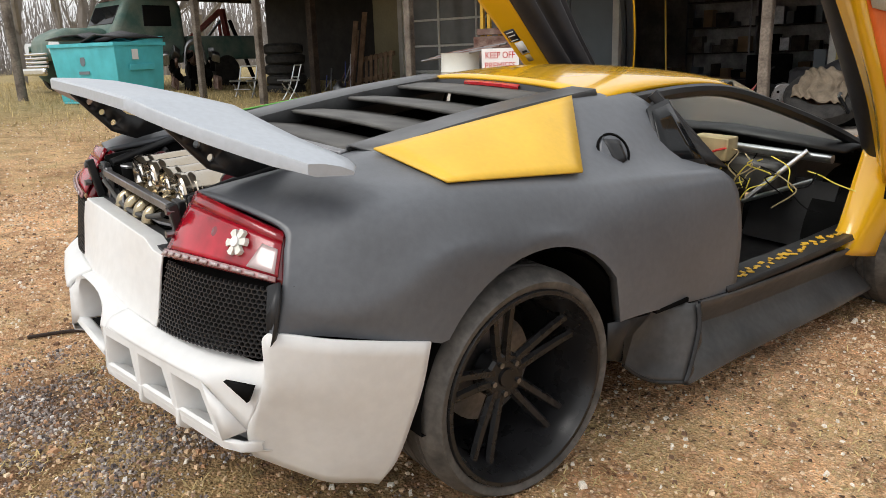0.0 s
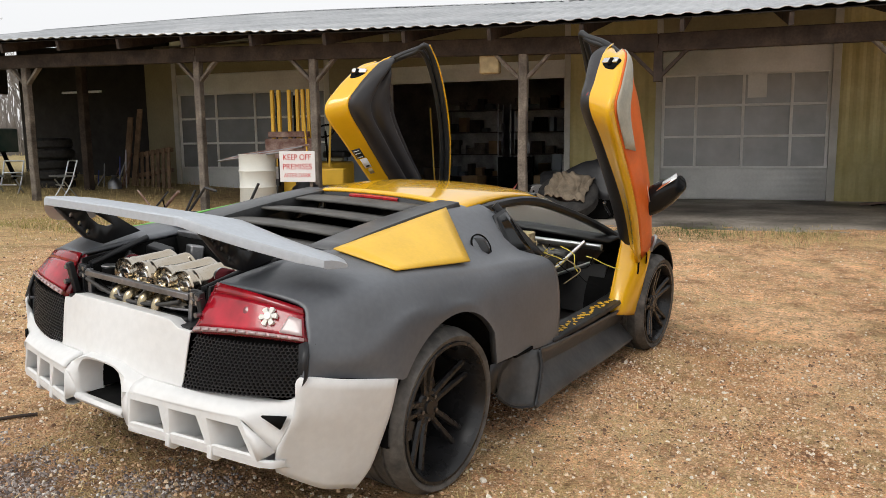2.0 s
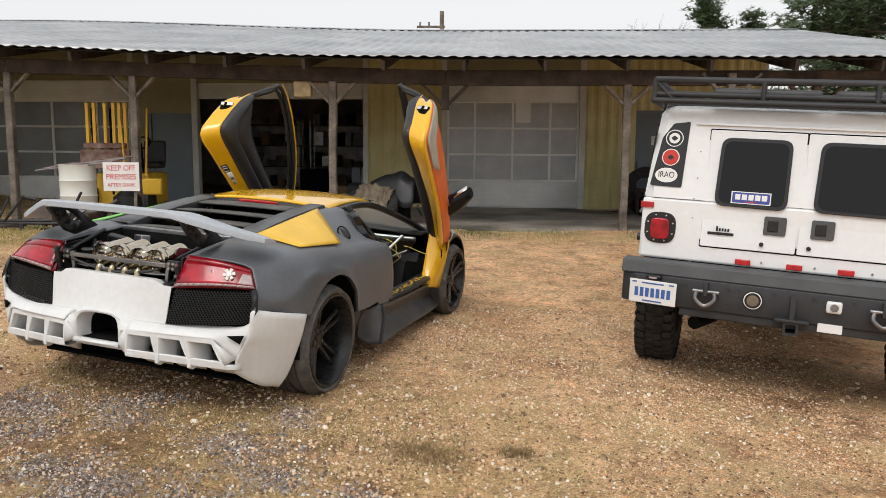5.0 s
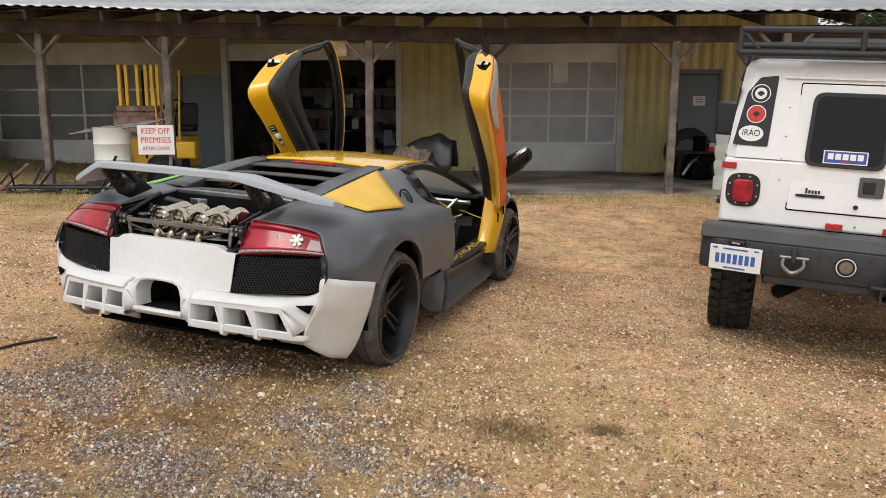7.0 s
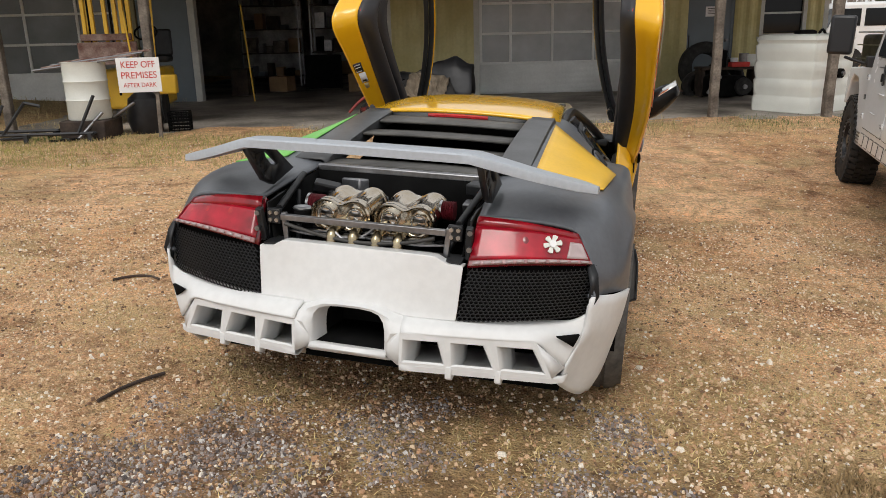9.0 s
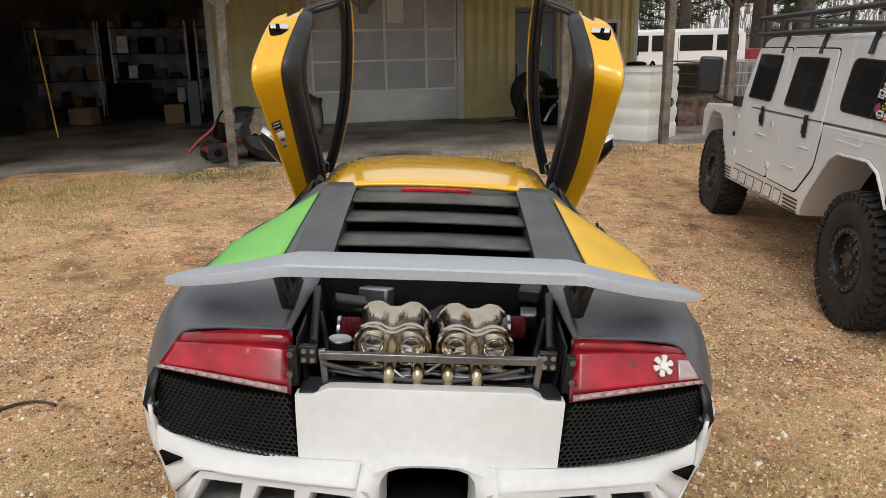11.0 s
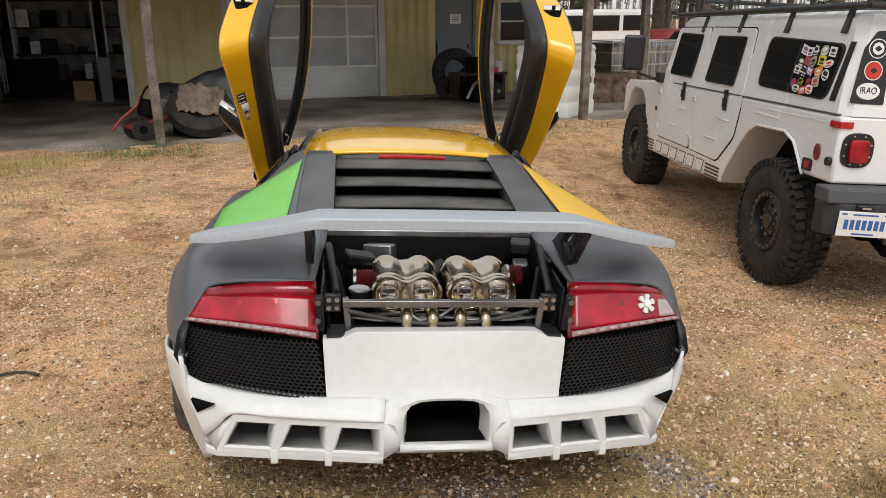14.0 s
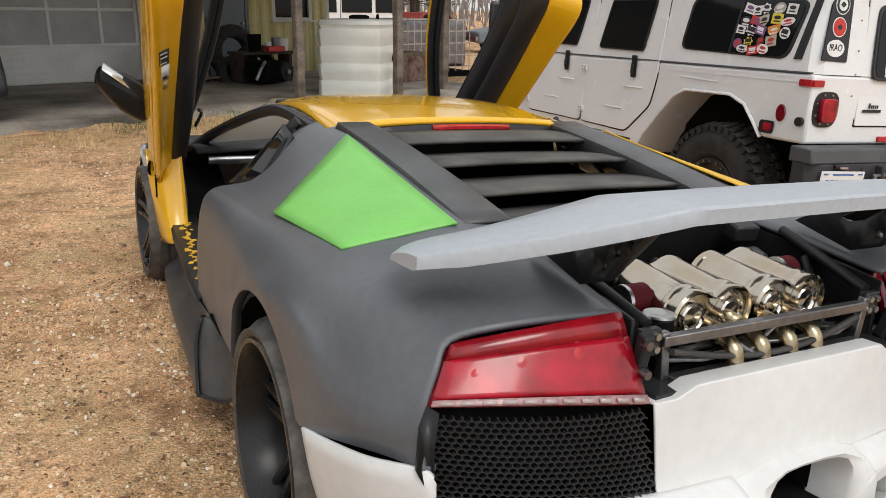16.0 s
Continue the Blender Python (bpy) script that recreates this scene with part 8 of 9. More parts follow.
def draped_cover():
    """A cover thrown over a seat: a sloping ridge with folds that fall to an uneven hem."""
    rows = []
    for j in range(20):
        u = j / 19
        row = []
        for i in range(26):
            t = i / 25
            x = -0.62 + 1.25 * t
            ridge = 0.70 + 0.22 * smooth(0.15, 0.75, t) - 0.10 * smooth(0.8, 1.0, t) + 0.05 * noise.noise((t * 5, 3, 1))
            side = 2 * u - 1
            fall = abs(side) ** 2.2
            z = ridge * (1 - 0.62 * fall) + 0.022 * math.sin(17 * t + 4 * side) * (0.3 + fall) + 0.03 * noise.noise((t * 7, u * 7, 4))
            row.append((x + 0.05 * noise.noise((u * 4, t * 3, 6)), side * (0.30 + 0.05 * math.sin(9 * t)), z))
        rows.append(row)
    return sheet(rows)


part("drape", draped_cover(), TARP, cover, "creased black vinyl cover", thick=0.012, shade=60)
part("base_frame", box((0.95, 0.42, 0.62), (0.0, 0, 0.31)), DARK, cover, bevel=0.03)
cart = thing("hand_cart", at_ground(-0.78, 9.15, 20), "red two-wheeled cart loaded with scrap", "cart")
for y in (-0.14, 0.16):
    part("cart_wheel", lathe([(-0.035, 0.06), (-0.035, 0.12), (-0.03, 0.145), (0.03, 0.145), (0.035, 0.12), (0.035, 0.06)], 24, "y"), RUBBER_DUSTY, cart, shade=40).matrix_basis = pose(0.0, y, 0.145)
    part("wheel_disc", rod((0, y - 0.03, 0.145), (0, y + 0.03, 0.145), 0.075, seg=16), DARK, cart)
part("handle_tube", tube([(-0.36, 0.0, 0.16), (-0.22, 0.0, 0.30), (0.0, 0.0, 0.46), (0.10, 0.0, 0.60)], 0.022, 12, 8), RED_MACHINE, cart, "dull red handle tube")
part("deck", box((0.55, 0.30, 0.05), (0.12, 0, 0.24), (0, -12, 0)), RED_MACHINE, cart, bevel=0.01)
part("motor", box((0.22, 0.24, 0.24), (0.16, 0, 0.42), (0, 14, 0)), DARK, cart, bevel=0.04)
part("round_guard", rod((0.36, -0.12, 0.38), (0.36, 0.12, 0.38), 0.16, seg=20), METAL_GREY, cart, "dull metal belt guard", bevel=0.01)
part("control_bar", tube([(0.0, -0.05, 0.42), (0.12, -0.04, 0.66), (0.24, 0.0, 0.74)], 0.014, 10, 6), DARK, cart, "black bent control bar")
for k in range(5):
    a = 2 * math.pi * k / 5
    part("guard_hole", rod((0.36 + 0.09 * math.cos(a), -0.125, 0.38 + 0.09 * math.sin(a)), (0.36 + 0.09 * math.cos(a), -0.122, 0.38 + 0.09 * math.sin(a)), 0.018, seg=12), DARK, cart)

# ---- the open bay: benches, shelves and what lies on them ----
random.seed(44)
def shelf_rack(x, y, w, label, levels=(0.25, 0.85, 1.45, 2.05)):
    r = thing("shelf_rack", pose(x, y, SLAB), label, "shelf", "workshop shelves")
    for sx in (-w / 2, w / 2):
        for sy in (-0.25, 0.25):
            part("leg", box((0.04, 0.04, 2.2), (sx, sy, 1.1)), METAL_GREY, r)
    for z in levels:
        part("board", box((w, 0.55, 0.03), (0, 0, z)), WOOD_DARK, r)
    # added board: the lit background behind the shelves is put into its pale colour
    part("back_panel", box((w - 0.05, 0.012, 1.9), (0, 0.262, 1.2)), PALE_BOARD, r, "pale board added behind the shelves to brighten the bay")
    return r


for x, y, w in ((-4.2, 18.2, 1.5), (-2.3, 18.4, 1.7), (-0.6, 18.2, 1.2)):
    shelf_rack(x, y, w, "dim workshop shelving full of boxes and parts")
    for z in (0.265, 0.865, 1.465, 2.065):
        cx = x - w / 2 + 0.12
        while cx < x + w / 2 - 0.15:
            bw, bh = random.uniform(0.12, 0.32), random.uniform(0.10, 0.40)
            solid("box", box((bw, 0.35, bh), (cx + bw / 2, y - 0.05, SLAB + z + bh / 2)), random.choice((WOOD, DOOR_GREY, DARK, PALE_BOARD, WOOD_DARK, CARD, DOOR_GREY, METAL_GREY, TARP)), "small box on a workshop shelf", "box", "shelf clutter", bevel=0.006)
            cx += bw + random.uniform(0.03, 0.12)
for x, y, sz, m_ in ((-3.6, 16.2, (0.5, 0.4, 0.35), CARD), (-1.7, 15.6, (0.4, 0.35, 0.4), CARD), (-4.3, 15.2, (0.4, 0.4, 0.6), WOOD_DARK), (-1.25, 15.0, (0.22, 0.2, 0.9), DOOR_GREY), (-2.7, 17.0, (0.9, 0.6, 0.8), DARK)):
    solid("carton", box(sz, (x, y, SLAB + sz[2] / 2), (0, 0, random.uniform(-20, 20))), m_, "box standing on the workshop floor", "box", "floor boxes", bevel=0.008)
for x in (-3.4, -1.6):
    solid("tube_light", rod((x, 17.0, TOP - 0.035), (x + 1.2, 17.0, TOP - 0.035), 0.035), DOOR_WHITE, "unlit fluorescent tube under the ceiling", "lamp", "tube lamps")
solid("hanging_bag", box((0.30, 0.14, 0.42), (-1.05, 8.78, 2.56)), BEIGE, "pale yellow paper bag hanging from the porch", "bag", bevel=0.02)

# ---- east end: tank, tyres, junk, cage ----
tank = thing("water_tank", at_ground(5.93, 9.42, 33, -0.02), "square ribbed white plastic water tank with a black valve", "tank")
rows = []
for z, o in ((0.0, -0.03), (0.03, 0.0)) + tuple((0.03 + 0.26 * k + d, e) for k in range(4) for d, e in ((0.10, 0.0), (0.20, 0.0), (0.225, -0.016), (0.25, -0.016))) + ((1.10, 0.0), (1.16, -0.03), (1.18, -0.12)):
    hw = 0.53 + o
    rows.append([(x, y, z) for x, y in ((-hw + 0.08, -hw), (hw - 0.08, -hw), (hw - 0.02, -hw + 0.02), (hw, -hw + 0.08), (hw, hw - 0.08), (hw - 0.08, hw), (-hw + 0.08, hw), (-hw, hw - 0.08), (-hw, -hw + 0.08), (-hw + 0.02, -hw + 0.02))])
bm = sheet(sorted(rows, key=lambda r: r[0][2]), close=True)
bmesh.ops.holes_fill(bm, edges=bm.edges)
part("shell", bm, TANK_WHITE, tank, "off-white ribbed plastic", shade=40)
vv = part("valve", rod((0.12, -0.52, 0.60), (0.12, -0.59, 0.60), 0.07, seg=20), DARK, tank, "round black valve")
part("valve_cap", rod((0.12, -0.58, 0.60), (0.12, -0.62, 0.60), 0.035, seg=16), METAL_GREY, vv)
part("fill_hose", tube([(0.05, -0.3, 1.17), (-0.12, -0.35, 1.24), (-0.25, -0.38, 1.20)], 0.02, 12, 6), DARK, tank)
part("lid", lathe([(1.18, 0.16), (1.22, 0.16), (1.24, 0.10), (1.24, 0.0)], 24, "z"), DARK, tank)
for k, (x, y, z, r, tx) in enumerate(((5.55, 12.9, 0.55, 0.50, 82), (5.85, 12.6, 0.32, 0.40, 75), (5.3, 12.45, 0.22, 0.30, 80))):
    loose_tyre("junk_tyre_ring", pose(x, y, SLAB + z - 0.05, tx, 10 - 8 * k, 0), r, r * 0.55, 0.24, "worn black tyre leaning in the junk pile", "junk tyres")
bench = thing("work_bench", at_ground(5.75, 12.2, 0), "cluttered low bench with cans and tools in front of the door", "bench")
part("bench_top", box((1.1, 0.5, 0.05), (0, 0, 0.52)), WOOD_DARK, bench, bevel=0.008)
for x in (-0.5, 0.5):
    part("leg", box((0.06, 0.4, 0.5), (x, 0, 0.25)), WOOD_DARK, bench)
for nm, x, r, h_, m_, lab in (("bucket", -0.15, 0.13, 0.30, DARK, "black bucket on the bench"), ("can", 0.12, 0.07, 0.16, STICKER_WHITE, "white can on the bench"), ("can", 0.30, 0.09, 0.24, METAL_GREY, "grey can on the bench"), ("bucket", 0.42, 0.12, 0.22, TANK_WHITE, "white bucket on the bench")):
    solid(nm, lathe([(0, 0), (0, r * 0.85), (h_, r), (h_, r * 0.9), (h_ * 0.9, 0)], 18, "z"), m_, lab, nm, m=at_ground(5.75 + x, 12.15, 0, 0.546), shade=40)
solid("tool_case", box((0.34, 0.2, 0.09), (0, 0, 0.045)), STICKER_RED, "red tool case on the bench", "case", m=at_ground(5.9, 11.98, 0, 0.546), bevel=0.01)
gen = thing("engine_unit", at_ground(5.55, 11.7, 12), "greasy black engine unit with a pulley", "engine")
part("block", box((0.65, 0.45, 0.38), (0, 0, 0.22)), DARK, gen, bevel=0.05)
part("pulley", rod((0.22, -0.24, 0.22), (0.22, -0.32, 0.22), 0.16, seg=24), RUBBER_DUSTY, gen, bevel=0.01)
part("pulley_hub", rod((0.22, -0.30, 0.22), (0.22, -0.36, 0.22), 0.04), METAL_GREY, gen)
part("pipe", tube([(-0.2, -0.2, 0.4), (-0.35, -0.3, 0.35), (-0.5, -0.3, 0.12)], 0.03, 10, 6), METAL_GREY, gen)
for k in range(5):
    x = 4.55 + 0.17 * k
    solid("junk_bar", rod((x, 12.6, SLAB + 0.03), (x + 0.5, 12.4 + 0.05 * k, SLAB + 0.10), 0.02), (RUST, DARK, METAL_GREY)[k % 3], "bent metal scrap on the slab", "scrap", "door scrap")

cage = thing("cage_tank", at_ground(8.9, 11.9, 4), "grey liquid container in a wire cage", "tank")
part("bladder", box((1.05, 0.95, 0.95), (0, 0, 0.68)), METAL_GREY, cage, "dirty grey plastic bladder", bevel=0.08)
for z in (0.2, 0.45, 0.7, 0.95, 1.18):
    part("hoop", ring([(-0.57, -0.52), (0.57, -0.52), (0.57, 0.52), (-0.57, 0.52)], [(-0.55, -0.50), (0.55, -0.50), (0.55, 0.50), (-0.55, 0.50)], 0.022, "xy", z), ALU, cage, shade=0)
for j in range(7):
    part("cage_upright", rod((-0.56 + 0.187 * j, -0.52, 0.12), (-0.56 + 0.187 * j, -0.52, 1.2), 0.011, seg=6), ALU, cage)
part("pallet", box((1.15, 1.05, 0.12), (0, 0, 0.06)), DARK, cage)
cage2 = copy_thing(cage, at_ground(10.15, 12.3, -6))
rust = thing("rusty_bin", at_ground(7.95, 10.9, 6), "low rusty red steel bin with flaking paint", "bin")
part("tub", ring([(-0.55, 0.0), (0.55, 0.0), (0.60, 0.52), (-0.60, 0.52)], [(-0.5, 0.05), (0.5, 0.05), (0.55, 0.50), (-0.55, 0.50)], 0.7, "xz", -0.35), RUST, rust, bevel=0.01)
part("front_sheet", box((1.12, 0.02, 0.5), (0, -0.35, 0.26)), RUST, rust)
part("top_band", box((1.2, 0.05, 0.07), (0, -0.36, 0.50)), CANVAS, rust)


# ---- vehicles beyond ----
def far_van(m, label, paint, glass):
    v = thing("van", m, label, "van")
    part("body", prism([(-2.2, 0.45), (-2.2, 1.15), (-1.9, 2.05), (2.1, 2.08), (2.3, 1.9), (2.35, 0.45)], 1.85, "xz", -0.92), paint, v, bevel=0.10, segments=3)
    for x, w in ((-1.55, 0.55), (-0.75, 0.80), (0.45, 1.2), (1.6, 0.8)):
        part("side_window", box((w, 0.02, 0.52), (x, -0.93, 1.60)), glass, v, bevel=0.008)
    part("windscreen", box((0.02, 1.5, 0.62), (-2.06, 0, 1.58), (0, 18, 0)), glass, v)
    part("door_seam", box((0.015, 0.01, 1.35), (-0.2, -0.925, 1.1)), DARK, v)
    for x in (-1.45, 1.45):
        for y in (-0.85, 0.85):
            part("wheel", rod((x, y - 0.1, 0.34), (x, y + 0.1, 0.34), 0.34, seg=24), RUBBER_DUSTY, v)
    part("mirror", box((0.08, 0.2, 0.26), (-1.75, -1.08, 1.35)), DARK, v, bevel=0.02)
    return v


far_van(pose(14.6, 22.6, ground_z(14.6, 22.6), 0, 0, -6), "old white panel van parked behind the workshop", WHITE_PAINT, GLASS_DARK)


def far_car(m, label, paint):
    v = thing("saloon_car", m, label, "car")
    part("body", prism([(-2.2, 0.35), (-2.25, 0.75), (-1.3, 0.92), (-0.7, 1.38), (0.9, 1.40), (1.5, 0.98), (2.2, 0.88), (2.25, 0.35)], 1.7, "xz", -0.85), paint, v, bevel=0.07, segments=3)
    part("side_glass", prism([(-1.05, 0.95), (-0.62, 1.32), (0.84, 1.33), (1.25, 0.97)], 0.02, "xz", -0.865), GLASS_DARK, v)
    for x in (-1.4, 1.4):
        for y in (-0.78, 0.78):
            part("wheel", rod((x, y - 0.1, 0.31), (x, y + 0.1, 0.31), 0.31, seg=24), RUBBER_DUSTY, v)
    part("bumper", box((0.1, 1.65, 0.16), (-2.27, 0, 0.5)), METAL_GREY, v, bevel=0.02)
    return v


far_car(pose(18.0, 22.0, ground_z(18.0, 22.0), 0, 0, 12), "faded red saloon car parked among trees", RED_MACHINE)
far_car(pose(21.0, 19.0, ground_z(21, 19), 0, 0, -30), "dusty dark saloon car parked among trees", DOOR_GREY)

# ---- west side: waste bin, old pickup, loader, chairs, tyres, pallet ----
bin_ = thing("waste_bin", pose(-11.35, 6.38, ground_z(-11.35, 6.38), 0, 0, 15) @ Matrix.Diagonal((0.45, 0.66, 0.74, 1)), "turquoise commercial waste bin with open black lids", "waste bin")
tubw = [[(-1.55, -0.80, 0.12), (1.55, -0.80, 0.12), (1.55, 0.80, 0.12), (-1.55, 0.80, 0.12)], [(-1.62, -0.86, 0.9), (1.62, -0.86, 0.9), (1.62, 0.86, 0.9), (-1.62, 0.86, 0.9)], [(-1.68, -0.92, 1.42), (1.68, -0.92, 1.42), (1.68, 0.92, 1.62), (-1.68, 0.92, 1.62)]]
bm = sheet(tubw, close=True)
bm.faces.new([bm.verts.new(p) for p in tubw[0]])
part("tub", bm, TURQUOISE, bin_, "turquoise steel tub", thick=0.05, offset=-1, bevel=0.02)
part("rim", ring([(-1.72, -0.96), (1.72, -0.96), (1.72, 0.96), (-1.72, 0.96)], [(-1.64, -0.88), (1.64, -0.88), (1.64, 0.88), (-1.64, 0.88)], 0.08, "xy", 1.40), TURQUOISE, bin_)
for k in (-1, 1):
    part("lid", sheet([[(0.05 * k, y, 1.60 + 0.10 * math.sin(3 * y + k)), (0.85 * k, y, 1.70 + 0.05 * math.cos(4 * y)), (1.75 * k, y, 1.58)] for y in np.linspace(-0.95, 0.95, 7)]), TARP, bin_, "warped black plastic lid", thick=0.03, shade=50)
    part("lift_pocket", box((0.08, 0.9, 0.14), (k * 1.68, 0, 0.9)), TURQUOISE, bin_, bevel=0.01)
for w, z, x in ((0.55, 0.80, -0.05), (0.42, 0.62, -0.05)):
    part("label_bar", box((w, 0.01, 0.07), (x, -0.872, z)), DOOR_GREY, bin_, "dark unreadable print", shade=0)
part("emblem", rod((-0.05, -0.878, 1.08), (-0.05, -0.890, 1.08), 0.13, seg=24), DOOR_GREY, bin_, "round dark emblem")
part("notice", box((0.01, 0.22, 0.24), (1.672, -0.2, 1.2)), STICKER_WHITE, bin_, shade=0)
for x in (-1.3, 1.3):
    for y in (-0.6, 0.6):
        part("castor", rod((x, y - 0.03, 0.07), (x, y + 0.03, 0.07), 0.07, seg=14), DARK, bin_)

pick = thing("old_pickup", pose(-14.95, 8.45, ground_z(-14.95, 8.45), 0, 0, 85.5) @ Matrix.Diagonal((0.9, 0.9, 0.95, 1)), "rusty faded green vintage pickup with a chrome grille", "pickup")
part("cab", prism([(-0.2, 0.6), (-0.25, 1.35), (0.15, 2.05), (0.45, 2.2), (1.45, 2.2), (1.70, 2.0), (1.75, 0.6)], 1.7, "xz", -0.85), TRUCK_GREEN, pick, "faded green rounded cab", bevel=0.16, segments=4, shade=60)
part("cab_roof", prism([(0.20, 2.10), (0.45, 2.23), (1.45, 2.23), (1.66, 2.06)], 1.5, "xz", -0.75), RUST, pick, "rusty bare roof", bevel=0.03, shade=50)
part("bonnet", prism([(-1.75, 0.75), (-1.7, 1.25), (-1.2, 1.45), (-0.2, 1.45), (-0.2, 0.7)], 1.1, "xz", -0.55), TRUCK_GREEN, pick, bevel=0.16, segments=4, shade=60)
part("bed", box((2.2, 1.6, 0.6), (2.9, 0, 0.95)), TRUCK_GREEN, pick, bevel=0.04)
part("side_window", box((0.75, 0.03, 0.48), (0.95, -0.86, 1.72)), GLASS_DARK, pick, bevel=0.03)
part("windscreen", box((0.03, 1.35, 0.5), (-0.02, 0, 1.75), (0, 30, 0)), GLASS_DARK, pick, bevel=0.02)
for y in (-0.72, 0.72):
    part("front_wing", lathe([(-0.2, 0.0), (-0.2, 0.42), (-0.1, 0.5), (0.15, 0.48), (0.2, 0.3)], 24, "y"), TRUCK_GREEN, pick, shade=60).matrix_basis = pose(-1.05, y, 0.62, 0, 0, 0)
    part("headlamp", rod((-1.72, y, 1.02), (-1.55, y, 1.02), 0.13, seg=20), CHROME, pick)
    for x in (-1.05, 2.9):
        part("wheel", rod((x, y - 0.1, 0.38), (x, y + 0.1, 0.38), 0.38, seg=24), RUBBER_DUSTY, pick)
for j in range(4):
    part("grille_bar", rod((-1.80, -0.62, 0.62 + 0.09 * j), (-1.80, 0.62, 0.62 + 0.09 * j), 0.03), CHROME, pick, "chrome grille bar")
part("bumper", box((0.12, 1.7, 0.16), (-1.95, 0, 0.50)), CHROME, pick, bevel=0.04)
scrapb = thing("engine_heap", pose(-13.9, 9.9, ground_z(-13.9, 9.9), 0, 0, 60) @ Matrix.Diagonal((0.34, 0.8, 0.85, 1)), "heap of old dark engine parts", "scrap heap")
random.seed(52)
for k in range(26):
    sx = random.uniform(0.15, 0.6)
    part("engine_piece", box((sx, random.uniform(0.2, 0.5), random.uniform(0.12, 0.4)), (random.uniform(-1.8, 1.6), random.uniform(-0.5, 0.5), random.uniform(0.15, 1.15)), (random.uniform(-30, 30), random.uniform(-30, 30), random.uniform(0, 90))), (DARK, RUST, METAL_GREY, DARK)[k % 4], scrapb, bevel=0.04)
part("fender_arc", tube([(-0.6, -0.6, 0.7), (-0.4, -0.6, 1.15), (0.1, -0.6, 1.3), (0.6, -0.6, 1.15), (0.8, -0.6, 0.7)], 0.09, 14, 8), METAL_GREY, scrapb)
lo = thing("loader_arm", pose(-14.46, 11.45, ground_z(-14.46, 11.45), 0, 0, 15) @ Matrix.Diagonal((0.7, 0.7, 0.7, 1)), "faded red hydraulic loader arm folded up", "loader")
part("boom", tube([(-2.6, 0, 1.25), (-1.2, 0, 2.05), (-0.25, 0, 2.65)], 0.11, 0, 4), RED_MACHINE, lo, "faded red boom")
part("dipper", tube([(-0.2, 0, 2.7), (-0.05, 0, 1.7), (-0.1, 0, 0.1)], 0.12, 0, 4), RED_MACHINE, lo)
part("dipper", tube([(-0.45, 0.1, 2.3), (-0.40, 0.1, 1.2), (-0.45, 0.1, 0.1)], 0.06, 0, 4), RED_MACHINE, lo)
part("ram", tube([(-1.6, 0.05, 1.2), (-0.35, 0.05, 2.3)], 0.05, 4, 8), METAL_GREY, lo)
part("stand", tube([(0.1, 0.0, 2.3), (0.9, 0.2, 0.0)], 0.07, 4, 4), DARK, lo)
part("foot_plate", box((1.2, 0.6, 0.1), (-0.2, 0, 0.05)), DARK, lo)


def tube_chair(m, label):
    c = thing("folding_chair", m, label, "chair", "porch chairs")
    for x in (-0.22, 0.22):
        part("side_tube", tube([(x * 1.1, -0.28, 0.0), (x, 0.02, 0.45), (x, 0.18, 0.92)], 0.015, 12, 6), ALU, c)
        part("rear_leg", tube([(x, 0.28, 0.0), (x, -0.12, 0.55)], 0.015, 4, 6), ALU, c)
        part("arm_rest", tube([(x, -0.22, 0.62), (x, 0.12, 0.62)], 0.02, 4, 6), ALU, c)
    part("front_rail", rod((-0.23, -0.28, 0.12), (0.23, -0.28, 0.12), 0.014), ALU, c)
    part("top_rail", rod((-0.22, 0.18, 0.92), (0.22, 0.18, 0.92), 0.015), ALU, c)
    part("seat_rail", rod((-0.22, -0.10, 0.44), (0.22, -0.10, 0.44), 0.013), ALU, c)
    part("back_rail", rod((-0.21, 0.11, 0.68), (0.21, 0.11, 0.68), 0.012), ALU, c)
    return c


tube_chair(at_ground(-11.5, 9.5, 12), "folding chair with bare aluminium tubes")
tube_chair(at_ground(-10.15, 9.6, -25), "folding chair with bare aluminium tubes")
for k in range(6):
    loose_tyre("stacked_tyre", pose(-12.0 + 0.03 * (-1) ** k, 11.1, SLAB + 0.115 + 0.232 * k), 0.46, 0.26, 0.23, "black tyre in a tall stack under the shed roof", "stacked tyres")
solid("shed_post", box((0.16, 0.16, 2.9), (-10.9, 11.0, SLAB + 1.45)), WOOD_DARK, "dark reddish timber post inside the shed", "post", bevel=0.01)
for x, y, hh_ in ((-11.05, 12.4, 1.9), (-10.95, 12.6, 2.1), (-11.4, 12.8, 1.7)):
    solid("loose_plank", box((0.14, 0.03, hh_), (x, y, SLAB + hh_ / 2 - 0.02), (-7, 4, 0)), PALLET_WOOD, "rough plank leaning on the wall", "plank", "leaning planks")
pal = thing("pallet", pose(-10.45, 12.55, SLAB + 0.02, -14, -8, 4), "broken wooden pallet leaning on the wall", "pallet")
for j in range(7):
    part("slat", box((0.085, 0.02, 1.1), (-0.45 + 0.15 * j, -0.05, 0.56)), PALLET_WOOD, pal, bevel=0.004)
for z in (0.08, 0.55, 1.05):
    part("bearer", box((1.05, 0.08, 0.09), (0, 0, z)), PALLET_WOOD, pal, bevel=0.004)
can_ = solid("gas_bottle", lathe([(0, 0), (0, 0.12), (0.05, 0.15), (0.38, 0.15), (0.46, 0.08), (0.5, 0.05), (0.54, 0.07), (0.54, 0)], 20, "z"), METAL_GREY, "dull steel gas bottle on the slab", "bottle", m=at_ground(-10.75, 11.6), shade=50)
